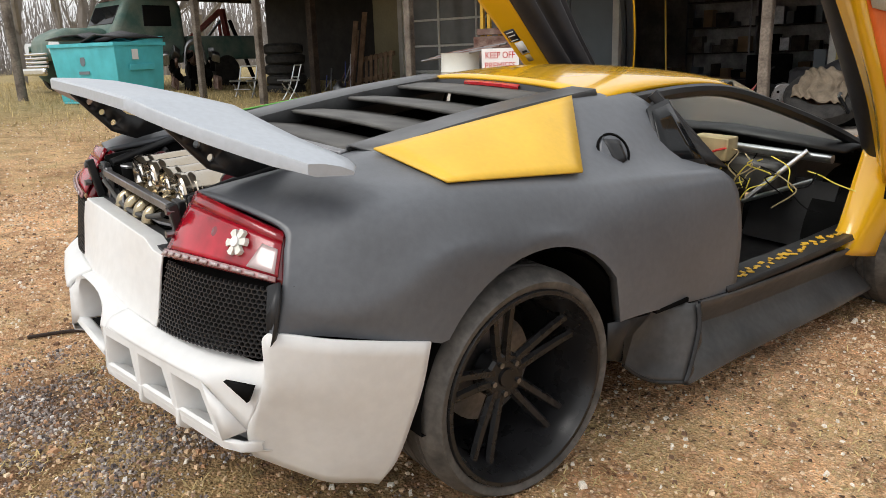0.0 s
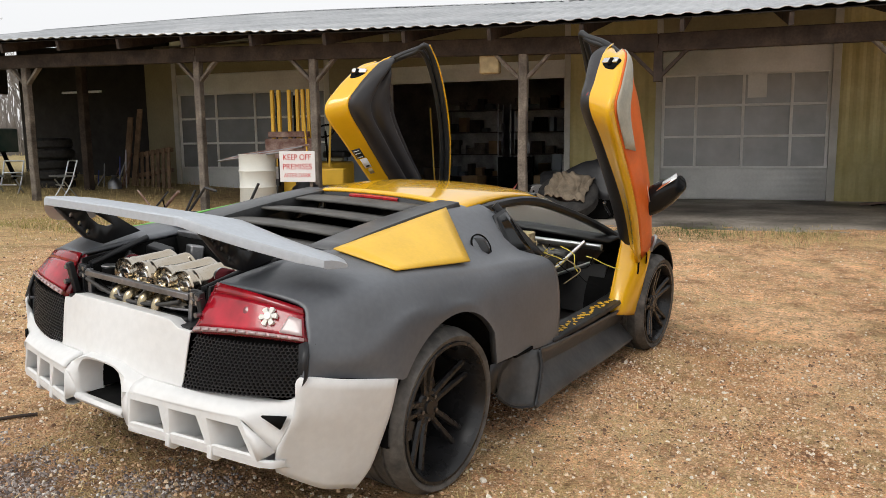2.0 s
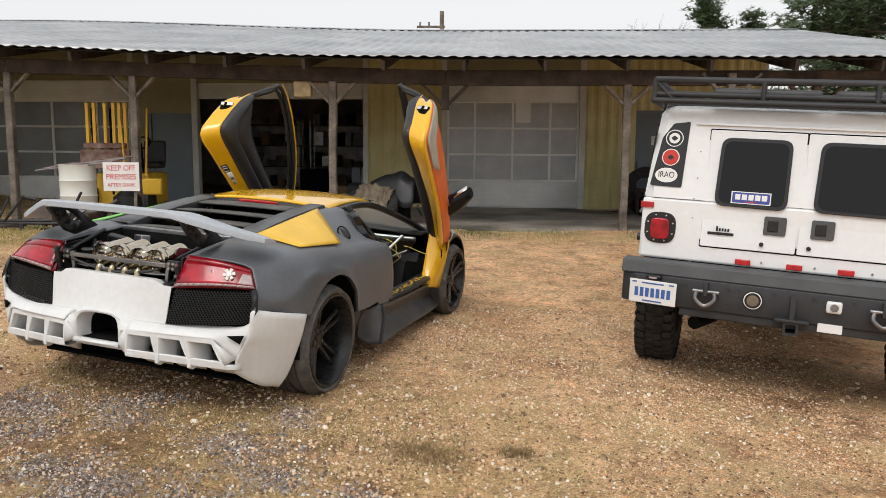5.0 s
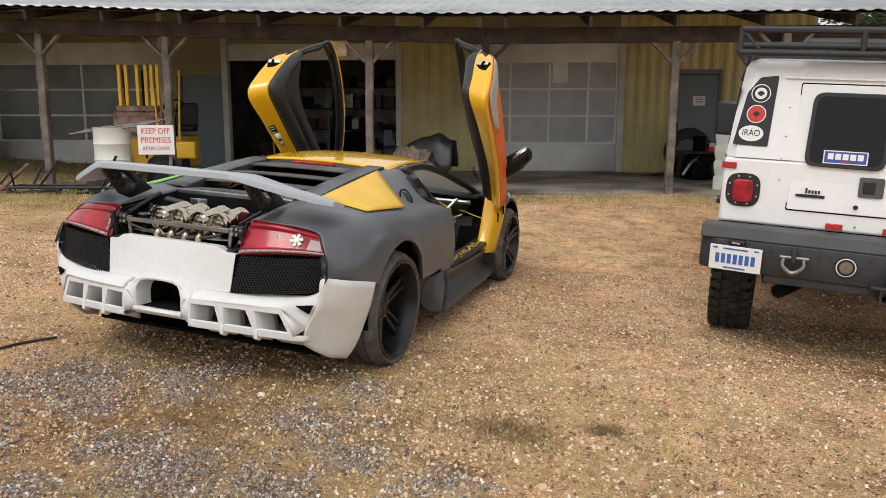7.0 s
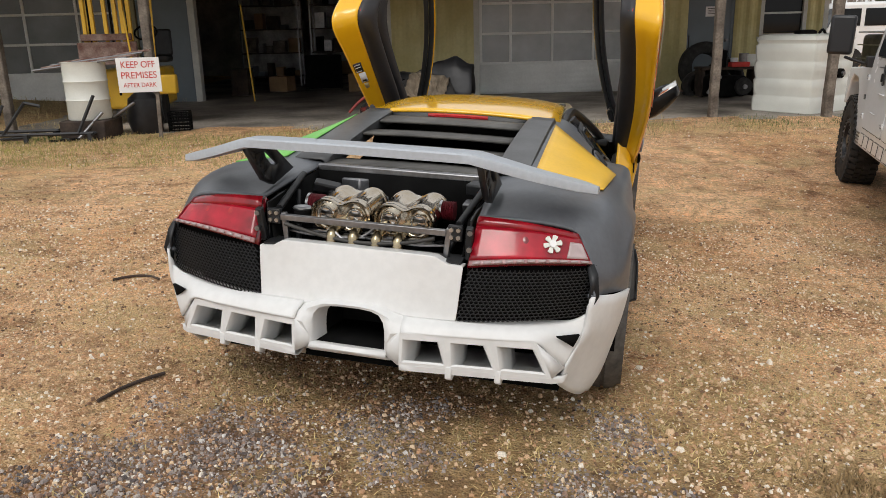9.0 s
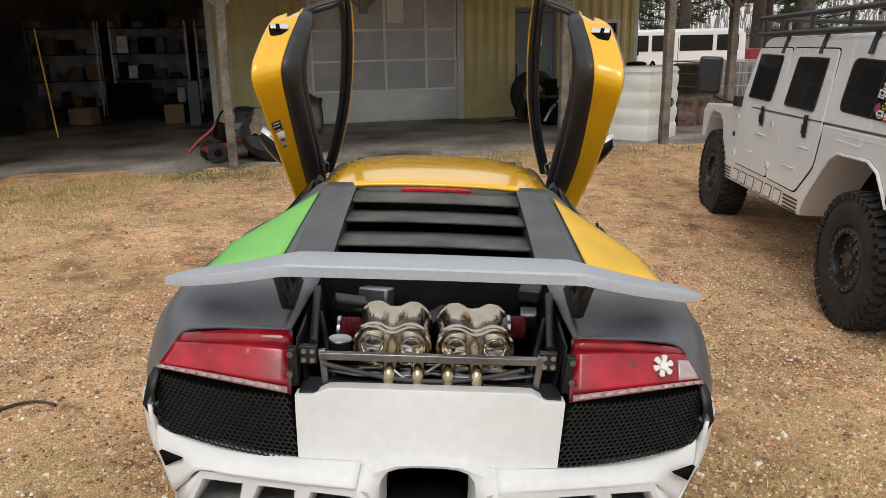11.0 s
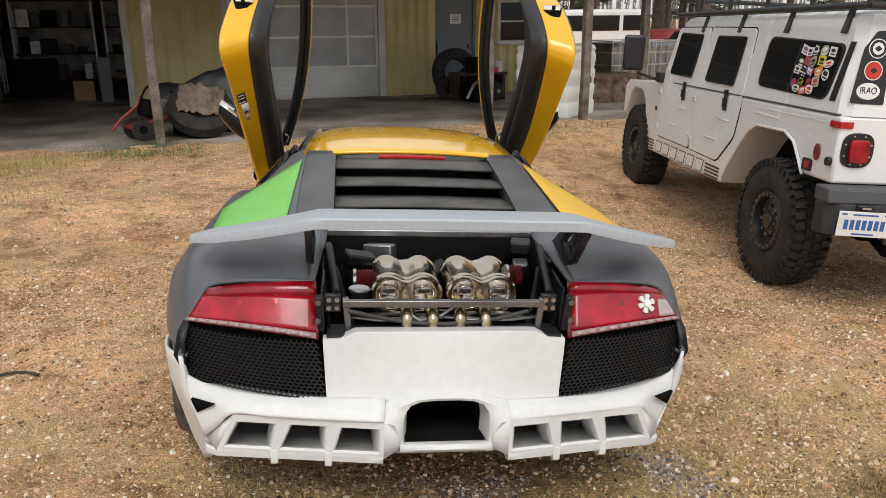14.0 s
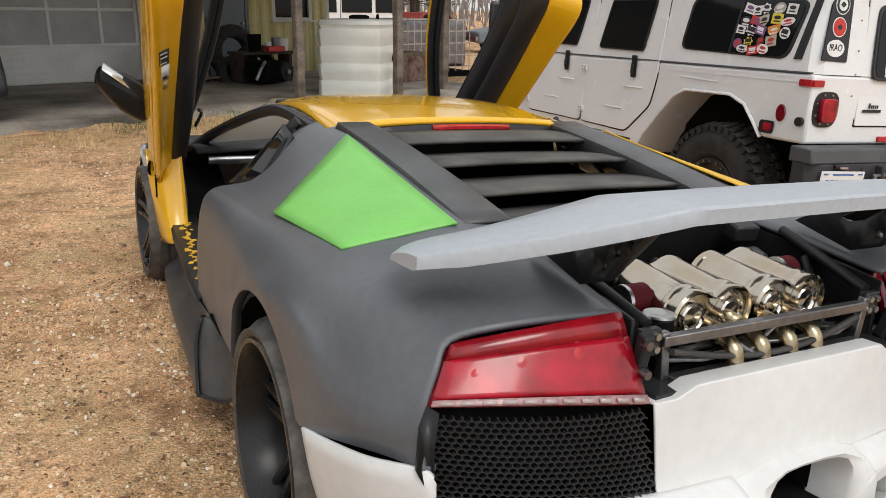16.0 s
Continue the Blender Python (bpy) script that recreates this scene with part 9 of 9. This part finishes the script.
for k in range(8):
    x, y = -11.6 + 0.14 * k, 11.7 + 0.1 * (k % 3)
    solid("yard_tool", rod((x, y, SLAB), (x + 0.2 * (-1) ** k, y + 0.3, SLAB + 0.55 + 0.08 * k), 0.014), (METAL_GREY, STICKER_BLUE, RUST, ALU)[k % 4], "old tool leaning in the shed", "tool", "yard tools")
solid("strip_lamp", box((1.15, 0.06, 0.05), (-11.9, 12.0, 2.62), (0, 0, 0)), STICKER_WHITE, "unlit white strip lamp hanging in the shed", "lamp", bevel=0.01)
pp = thing("yard_pole", pose(-13.0, 5.5, ground_z(-13.0, 5.5), 0, -3, 0), "leaning weathered timber pole in the grass", "pole")
part("shaft", rod((0, 0, 0), (0, 0, 4.2), 0.09, 0.075, seg=10), WOOD, pp)
up = thing("utility_pole", pose(-0.2, 32.0, 0), "distant utility pole with a cross-arm", "pole")
part("shaft", rod((0, 0, 0), (0, 0, 7.9), 0.13, 0.10), WOOD, up)
part("cross_arm", box((1.3, 0.1, 0.1), (-0.5, 0, 7.2)), WOOD, up)
for x in (-1.0, -0.6):
    part("insulator", rod((x, 0, 7.25), (x, 0, 7.42), 0.05), METAL_GREY, up)

# ---- trees ----
def leafy(name, verts, faces, material, parent=None, label=""):
    me = bpy.data.meshes.new(name)
    me.from_pydata(verts, [], faces)
    me.materials.append(material)
    ob = new(name, me)
    if parent:
        ob.parent = parent
    if label:
        ob["label"] = label
    return ob


def pine(at, height, reach, bare, seed, trunk_r=0.2, label="tall green pine tree with a bare lower trunk", group="pine trees", dense=1.0):
    """A straight tapered trunk, drooping limbs in whorls and tufts of needles along them."""
    rnd = random.Random(seed)
    x, y = at
    tree = thing("pine_tree", pose(x, y, ground_z(x, y) - 0.05), label, "tree", group)
    lean = (rnd.uniform(-0.04, 0.04) * height, rnd.uniform(-0.04, 0.04) * height)
    spine = lambda t: Vector((lean[0] * t * t, lean[1] * t * t, height * t))
    part("trunk", tube([spine(t) for t in (0, 0.3, 0.6, 1.0)], trunk_r, 10, 9), BARK, tree, shade=60)
    me = tree.children[0].data
    for v in me.vertices:
        k = 1 - 0.85 * v.co.z / height
        c = spine(min(1, max(0, v.co.z / height)))
        v.co.x, v.co.y = c.x + (v.co.x - c.x) * k, c.y + (v.co.y - c.y) * k
    limbs, vs, fs = bmesh.new(), [], []
    z = bare
    while z < height * 0.99:
        t = (z - bare) / (height - bare)
        for k in range(rnd.randint(3, 5)):
            a = rnd.uniform(0, 2 * math.pi)
            length = reach * (1 - t) ** 0.75 * rnd.uniform(0.45, 1.05) + 0.25
            p0 = spine(z / height)
            d = Vector((math.cos(a), math.sin(a), rnd.uniform(-0.05, 0.35)))
            tip = p0 + d * length
            midp = p0.lerp(tip, 0.5) + Vector((0, 0, -0.06 * length))
            tube([p0, midp, tip], max(0.012, 0.05 * (1 - t)) * (0.6 + 0.1 * length), 4, 4, limbs)
            for j in range(int((6 + length * 9) * dense)):
                u = rnd.uniform(0.30, 1.05)
                c = (p0.lerp(midp, u * 2) if u < 0.5 else midp.lerp(tip, u * 2 - 1)) + Vector((rnd.gauss(0, 0.22), rnd.gauss(0, 0.22), rnd.gauss(0.05, 0.16)))
                for q in range(9):
                    b, e = rnd.uniform(0, 2 * math.pi), rnd.uniform(-0.5, 1.2)
                    n_ = Vector((math.cos(b) * math.cos(e), math.sin(b) * math.cos(e), math.sin(e)))
                    s = n_.orthogonal().normalized() * rnd.uniform(0.022, 0.045)
                    h_ = rnd.uniform(0.16, 0.36)
                    i = len(vs)
                    vs += [c + s, c - s, c + n_ * h_]
                    fs.append((i, i + 1, i + 2))
        z += rnd.uniform(0.28, 0.55) * (0.7 + 0.05 * height)
    tagged(part("branchwork", limbs, BARK, tree), kind="stuff")
    leafy("crown", vs, fs, NEEDLES, tree, "ragged dark green needle crown")
    return tree


def bare_tree(at, height, seed, r=0.11, label="leafless grey tree with fine twigs", group="bare trees", spread=0.55):
    rnd = random.Random(seed)
    x, y = at
    tree = thing("bare_tree", pose(x, y, ground_z(x, y) - 0.05), label, "tree", group)
    trunk, twigs = bmesh.new(), bmesh.new()

    def grow(p, d, length, rad, depth):
        q = p + d * length
        bend = p.lerp(q, 0.5) + Vector((rnd.gauss(0, 0.04), rnd.gauss(0, 0.04), 0)) * length
        tube([p, bend, q], rad, 0, 5 if depth < 2 else 3, trunk if depth < 1 else twigs)
        if depth >= 5:
            return
        for k in range(rnd.randint(2, 4) if depth < 4 else 3):
            u = rnd.uniform(0.45, 1.0)
            n_ = (d + Vector((rnd.gauss(0, spread), rnd.gauss(0, spread), rnd.uniform(-0.1, 0.5)))).normalized()
            grow(p.lerp(q, u), n_, length * rnd.uniform(0.5, 0.8), max(0.007, rad * 0.58), depth + 1)

    grow(Vector((0, 0, 0)), Vector((rnd.gauss(0, 0.05), rnd.gauss(0, 0.05), 1)).normalized(), height * 0.36, r, 0)
    part("trunk", trunk, BARK_GREY, tree)
    tagged(part("branchwork", twigs, BARK_GREY, tree, "tangle of grey twigs", shade=0), kind="stuff")
    return tree


for k, (x, y, h_, reach, low, r) in enumerate(((16.6, 25.0, 14.0, 5.2, 3.6, 0.24), (23.2, 29.5, 17, 3.6, 5.5, 0.34), (21.4, 24.2, 16, 3.0, 6.5, 0.36), (27.6, 23.2, 15, 3.0, 7.0, 0.33), (19.6, 36.0, 15, 3.2, 4.0, 0.20),
                                                   (24.5, 38.0, 16, 3.2, 3.0, 0.20), (28.0, 35.0, 15, 3.0, 3.5, 0.22), (31.5, 38.0, 16, 3.2, 3.0, 0.22), (22.0, 45.0, 17, 3.5, 3.0, 0.22), (35.0, 33.0, 15, 3.2, 3.0, 0.22),
                                                   (29.0, 47.0, 16, 3.5, 2.5, 0.22), (37.0, 44.0, 16, 3.5, 2.0, 0.22), (42.0, 36.0, 15, 3.5, 2.0, 0.22))):
    pine((x, y), h_, reach, low, 100 + k, r, dense=3.0 if k == 0 else 1.3)
pine((13.75, 40.0), 11.3, 1.9, 3.0, 140, 0.14, "slender young pine standing behind the workshop", dense=3.0)
pine((16.6, 41.0), 9.2, 1.2, 2.0, 141, 0.12, "slender young pine standing behind the workshop", dense=3.0)
bare_tree((11.4, 45.0), 11.5, 3, 0.10, "pale leafless tree behind the workshop roof", spread=0.42)
bare_tree((9.6, 47.0), 11.2, 4, 0.10, "pale leafless tree behind the workshop roof", spread=0.42)
for k, (x, y, h_) in enumerate(((-27, 14.5, 8), (-24, 10.5, 8), (-31, 12, 9), (-29, 19, 9), (-38, 15, 10), (-33, 24, 9), (-40, 20, 10), (-45, 30, 11), (-52, 27, 10), (-60, 33, 12), (-36, 34, 10), (-68, 40, 12), (-30, 40, 11), (-48, 44, 12), (-22.5, 30, 9), (-74, 30, 11))):
    bare_tree((x, y), h_, 20 + k, 0.16)

# far brush and woods along the horizon
rnd = random.Random(77)
vs, fs = [], []
for k in range(17000):
    a = radians(rnd.uniform(-95, 75) if k % 2 else rnd.uniform(-95, -30))
    d = rnd.uniform(62, 105)
    x, y = d * math.sin(a), 8 + d * math.cos(a)
    h_ = rnd.uniform(0.5, 1.0) ** 0.6 * (11 if x < -20 else 6.5 if x < 5 else 12)
    z0 = -0.3 + rnd.random() ** 2 * h_ * 0.7
    w, lean_ = rnd.uniform(0.04, 0.16), rnd.gauss(0, 0.5)
    i = len(vs)
    vs += [(x - w, y, z0), (x + w, y, z0), (x + lean_, y + rnd.gauss(0, 0.5), min(h_, z0 + rnd.uniform(1.2, 4.5)))]
    fs.append((i, i + 1, i + 2))
woods = leafy("far_woods", vs, fs, BARK_GREY)
tagged(woods, "hazy leafless woods along the horizon", "woods", kind="stuff")


# ---- loose stones, dead grass, sticks ----
def patchy(x, y, scale, seed):
    return noise.noise((x * scale, y * scale, seed)) * 0.7 + noise.noise((x * scale * 2.7, y * scale * 2.7, seed + 5)) * 0.3


def rough_z(x, y):
    return ground_z(x, y) + 0.012 * noise.noise((x * 1.3, y * 1.3, 0)) + 0.006 * noise.noise((x * 5, y * 5, 3))


def scatter_stones(name, count, where, size, material, label, seed, keep, up=0.0):
    rnd = random.Random(seed)
    vs, fs = [], []
    corners = [(-1, -1, -1), (1, -1, -1), (1, 1, -1), (-1, 1, -1), (-1, -1, 1), (1, -1, 1), (1, 1, 1), (-1, 1, 1)]
    quads = [(0, 3, 2, 1), (4, 5, 6, 7), (0, 1, 5, 4), (1, 2, 6, 5), (2, 3, 7, 6), (3, 0, 4, 7)]
    made = 0
    while made < count:
        x, y = rnd.uniform(*where[0]), rnd.uniform(*where[1])
        if not keep(x, y, rnd):
            continue
        made += 1
        s = size[0] * (size[1] / size[0]) ** (rnd.random() ** 1.9)
        sx, sy, sz = s * rnd.uniform(0.7, 1.3), s * rnd.uniform(0.5, 1.0), s * rnd.uniform(0.35, 0.75)
        a = rnd.uniform(0, math.pi)
        c, n_ = math.cos(a), math.sin(a)
        z = rough_z(x, y) + sz * 0.25 + up
        i = len(vs)
        for px_, py_, pz_ in corners:
            k = 0.62 if pz_ > 0 else 1.0
            u, v, w = px_ * sx * 0.5 * k * rnd.uniform(0.6, 1.1), py_ * sy * 0.5 * k * rnd.uniform(0.6, 1.1), pz_ * sz * 0.5 * rnd.uniform(0.7, 1.1)
            vs.append((x + c * u - n_ * v, y + n_ * u + c * v, z + w))
        fs += [tuple(i + q for q in f_) for f_ in quads]
    ob = leafy(name, vs, fs, material)
    return tagged(ob, label, "gravel", kind="stuff")


def stone_mix(name, *stops):
    m = mat(name, (0.4, 0.3, 0.2), 0.85, fine=0.25, fscale=220)
    n, l = m.node_tree.nodes, m.node_tree.links
    r = n.new("ShaderNodeValToRGB")
    e = r.color_ramp.elements
    while len(e) < len(stops):
        e.new(0.5)
    for k, (at, c) in zip(e, stops):
        k.position, k.color = at, (*c, 1)
    r.color_ramp.interpolation = "CONSTANT"
    l.new(n.new("ShaderNodeNewGeometry").outputs["Random Per Island"], r.inputs[0])
    x = [q for q in n if q.type == "MIX"][0]
    l.new(r.outputs[0], x.inputs["A"])
    return m


STONE_TAN = stone_mix("tan_gravel", (0.0, (0.72, 0.48, 0.29)), (0.20, (0.56, 0.33, 0.185)), (0.36, (0.80, 0.57, 0.36)), (0.50, (0.22, 0.13, 0.08)), (0.62, (0.86, 0.67, 0.46)), (0.78, (0.62, 0.36, 0.20)), (0.88, (0.96, 0.88, 0.76)))
STONE_GREY = stone_mix("grey_gravel", (0.0, (0.27, 0.225, 0.205)), (0.25, (0.13, 0.11, 0.105)), (0.45, (0.38, 0.32, 0.29)), (0.6, (0.36, 0.235, 0.17)), (0.75, (0.52, 0.46, 0.41)), (0.94, (0.76, 0.72, 0.68)))


def grey_spot(x, y):
    return max(1 - math.hypot(x - a, y - b) / (r * 2.0) for a, b, r in GREY_SPOTS) + 0.7 * noise.noise((x * 5, y * 5, 2)) + 0.5 * noise.noise((x * 14, y * 14, 6)) - 0.35


scatter_stones("gravel", 80000, ((-4.2, 4.4), (-3.4, 3.4)), (0.007, 0.023), STONE_TAN, "loose tan and rust-coloured gravel", 1,
               lambda x, y, r: patchy(x, y, 0.9, 4) + r.uniform(-0.35, 0.75) > 0.02)
scatter_stones("gravel", 24000, ((-9, 9), (-1, 7.6)), (0.010, 0.026), STONE_TAN, "loose tan gravel trodden into the yard", 2,
               lambda x, y, r: patchy(x, y, 0.7, 4) + r.uniform(-0.35, 0.45) > 0.02)
scatter_stones("gravel", 1500, ((-5.0, 5.0), (-3.2, 5.0)), (0.016, 0.040), STONE_TAN, "larger flat stones pressed into the yard", 4,
               lambda x, y, r: patchy(x, y, 0.9, 4) + r.uniform(-0.25, 0.35) > 0.06)
scatter_stones("grey_gravel", 15000, ((-1.6, 2.6), (-2.4, 0.6)), (0.006, 0.021), STONE_GREY, "grey crushed stone lying in patches", 3,
               lambda x, y, r: grey_spot(x, y) + r.uniform(-0.62, 0.42) > 0.0)

# the broken edge of an old asphalt slab
rim = [(-1.42, -0.60), (-1.0, -0.72), (-0.75, -0.64), (-0.56, -0.80), (-0.43, -1.08), (-0.44, -1.36), (-0.62, -1.72), (-1.0, -1.95), (-1.65, -1.65), (-1.8, -1.0)]
edge_ = spline([(x, y, 0) for x, y in rim + rim[:1]], 220)[:-1]
mid_a = Vector((-1.05, -1.25, 0))
rows = []
for k, up in ((0.02, 0.012), (0.5, 0.014), (0.9, 0.012), (0.97, 0.008), (1.0, -0.012)):
    row = []
    for p in edge_:
        q = mid_a.lerp(p, k * (1 + (0.16 * noise.noise((p.x * 9, p.y * 9, 1)) + 0.07 * noise.noise((p.x * 31, p.y * 31, 4))) * (k > 0.6)))
        row.append((q.x, q.y, ground_z(q.x, q.y) + up + 0.006 * noise.noise((q.x * 6, q.y * 6, 7)) * (k < 0.99)))
    rows.append(row)
solid("asphalt_patch", sheet(rows, close=True), ASPHALT, "broken dark grey asphalt edge in the gravel", "pavement", kind="structure", shade=60)


def on_patch(x, y):
    """About 1 in the middle of the slab, 0 at its rim."""
    return 1 - math.hypot((x + 1.08) / 0.68, (y + 1.28) / 0.66)


# crumbs of stone lie over the slab's rim
scatter_stones("grey_gravel", 2600, ((-1.9, -0.25), (-2.1, -0.45)), (0.008, 0.026), STONE_GREY, "crushed stone strewn over the broken slab's rim", 21,
               lambda x, y, r: abs(on_patch(x, y) + r.uniform(-0.1, 0.1)) < 0.22, 0.009)


def scatter_blades(name, count, place, length, stand, material, label, seed, wide=1.0):
    """Single grass blades; place() gives a spot or None."""
    rnd = random.Random(seed)
    vs, fs, made = [], [], 0
    while made < count:
        spot = place(rnd)
        if not spot:
            continue
        made += 1
        x, y = spot
        z = rough_z(x, y)
        a, e = rnd.uniform(0, 2 * math.pi), rnd.uniform(*stand)
        h_ = rnd.uniform(*length)
        w = wide * rnd.uniform(0.0009, 0.0022) * (1 + h_ * 8)
        d = Vector((math.cos(a) * math.cos(e), math.sin(a) * math.cos(e), math.sin(e)))
        s = Vector((-math.sin(a), math.cos(a), 0)) * w
        p = Vector((x, y, z + 0.002))
        i = len(vs)
        q = p + d * h_ * 0.6 + Vector((0, 0, h_ * 0.05))
        vs += [p - s, p + s, q + s * 0.7, q - s * 0.7, p + d * h_ - Vector((0, 0, h_ * 0.12 * math.sin(e)))]
        fs += [(i, i + 1, i + 2, i + 3), (i + 3, i + 2, i + 4)]
    ob = leafy(name, vs, fs, material)
    return tagged(ob, label, "grass", kind="stuff")


def in_patches(xr, yr, scale, seed, cut):
    def place(r):
        x, y = r.uniform(*xr), r.uniform(*yr)
        return (x, y) if patchy(x, y, scale, seed) - 0.02 * x + r.uniform(-0.2, 0.2) > cut else None
    return place


def round_spot(spots):
    def place(r):
        x, y, s = r.choice(spots)
        return x + r.gauss(0, s), y + r.gauss(0, s * 0.7)
    return place


scatter_blades("dead_grass", 24000, in_patches((-4.5, 4.6), (-3.4, 3.5), 0.8, 11, 0.0), (0.010, 0.034), (0.0, 0.5), STRAW, "trodden straw-coloured dead grass", 5)
scatter_blades("dead_grass", 22000, in_patches((-10, 9), (1.0, 8.2), 0.6, 11, -0.02), (0.02, 0.055), (0.1, 0.8), STRAW, "straw-coloured dead grass across the yard", 6)
scatter_blades("grass_tuft", 1300, round_spot(((1.77, -0.43, 0.07), (1.72, -0.40, 0.13), (1.90, -0.50, 0.10), (2.28, -0.36, 0.05))), (0.02, 0.06), (0.15, 1.0), TUFT, "withered brownish grass tufts in the gravel", 7)
scatter_blades("edge_grass", 11000, lambda r: (lambda x: (x, 7.95 + r.gauss(0, 0.42) - 0.25 * abs(math.sin(x * 1.7))) if 1.8 * noise.noise((x * 0.8, 3, 1)) + r.uniform(-0.4, 0.4) > 0.05 else None)(r.uniform(-8, 9)), (0.03, 0.09), (0.3, 1.4), STRAW, "dry grass along the edge of the slab", 8)
scatter_blades("edge_grass", 7000, lambda r: (lambda x: (x, 8.05 + r.gauss(0, 0.33)) if 1.8 * noise.noise((x * 0.7, 9, 1)) + r.uniform(-0.3, 0.3) > 0.1 else None)(r.uniform(-7, 9)), (0.03, 0.10), (0.4, 1.4), GRASS_GREEN, "green grass along the edge of the slab", 9)
scatter_blades("yard_grass", 12000, in_patches((-7.5, -1.2), (5.2, 8.2), 0.55, 41, 0.02), (0.03, 0.08), (0.3, 1.4), YARD_GRASS, "yellow-green grass in front of the slab", 13)
scatter_blades("west_grass", 22000, in_patches((-26, -5), (3.0, 14), 0.3, 15, -0.25), (0.06, 0.16), (0.3, 1.4), STRAW, "pale winter grass west of the yard", 10)

for x, y, turn_, bend, long_ in ((-1.02, 0.185, 57, 0.022, 0.33), (-1.55, 1.60, 5, 0.07, 0.27)):
    pts = []
    for t in np.linspace(-0.5, 0.5, 6):
        u, v = t * long_, bend * (1 - (2 * t) ** 2)
        wx = x + u * math.cos(radians(turn_)) - v * math.sin(radians(turn_))
        wy = y + u * math.sin(radians(turn_)) + v * math.cos(radians(turn_))
        pts.append((wx, wy, rough_z(wx, wy) + 0.011))
    solid("fallen_stick", tube(pts, 0.008, 18, 6), WOOD_DARK, "dark fallen stick lying on the gravel", "stick", "sticks")

# crumbs of dead leaves and bark
scatter_blades("grass_mat", 15000, lambda r: (lambda x, y: (x, y) if patchy(x, y, 2.2, 51) + r.uniform(-0.2, 0.2) > 0.02 and grey_spot(x, y) + r.uniform(-0.5, 0.2) < 0 else None)(r.uniform(-1.0, 2.9), r.uniform(-2.6, 0.9)), (0.012, 0.042), (0.0, 0.7), STRAW, "golden mats of dead grass behind the car", 14)
scatter_blades("leaf_litter", 9000, in_patches((-4.5, 4.8), (-3.4, 4.5), 1.1, 31, 0.05), (0.008, 0.022), (0.0, 0.25), LEAF, "dark crumbs of dead leaves", 12, 3.5)
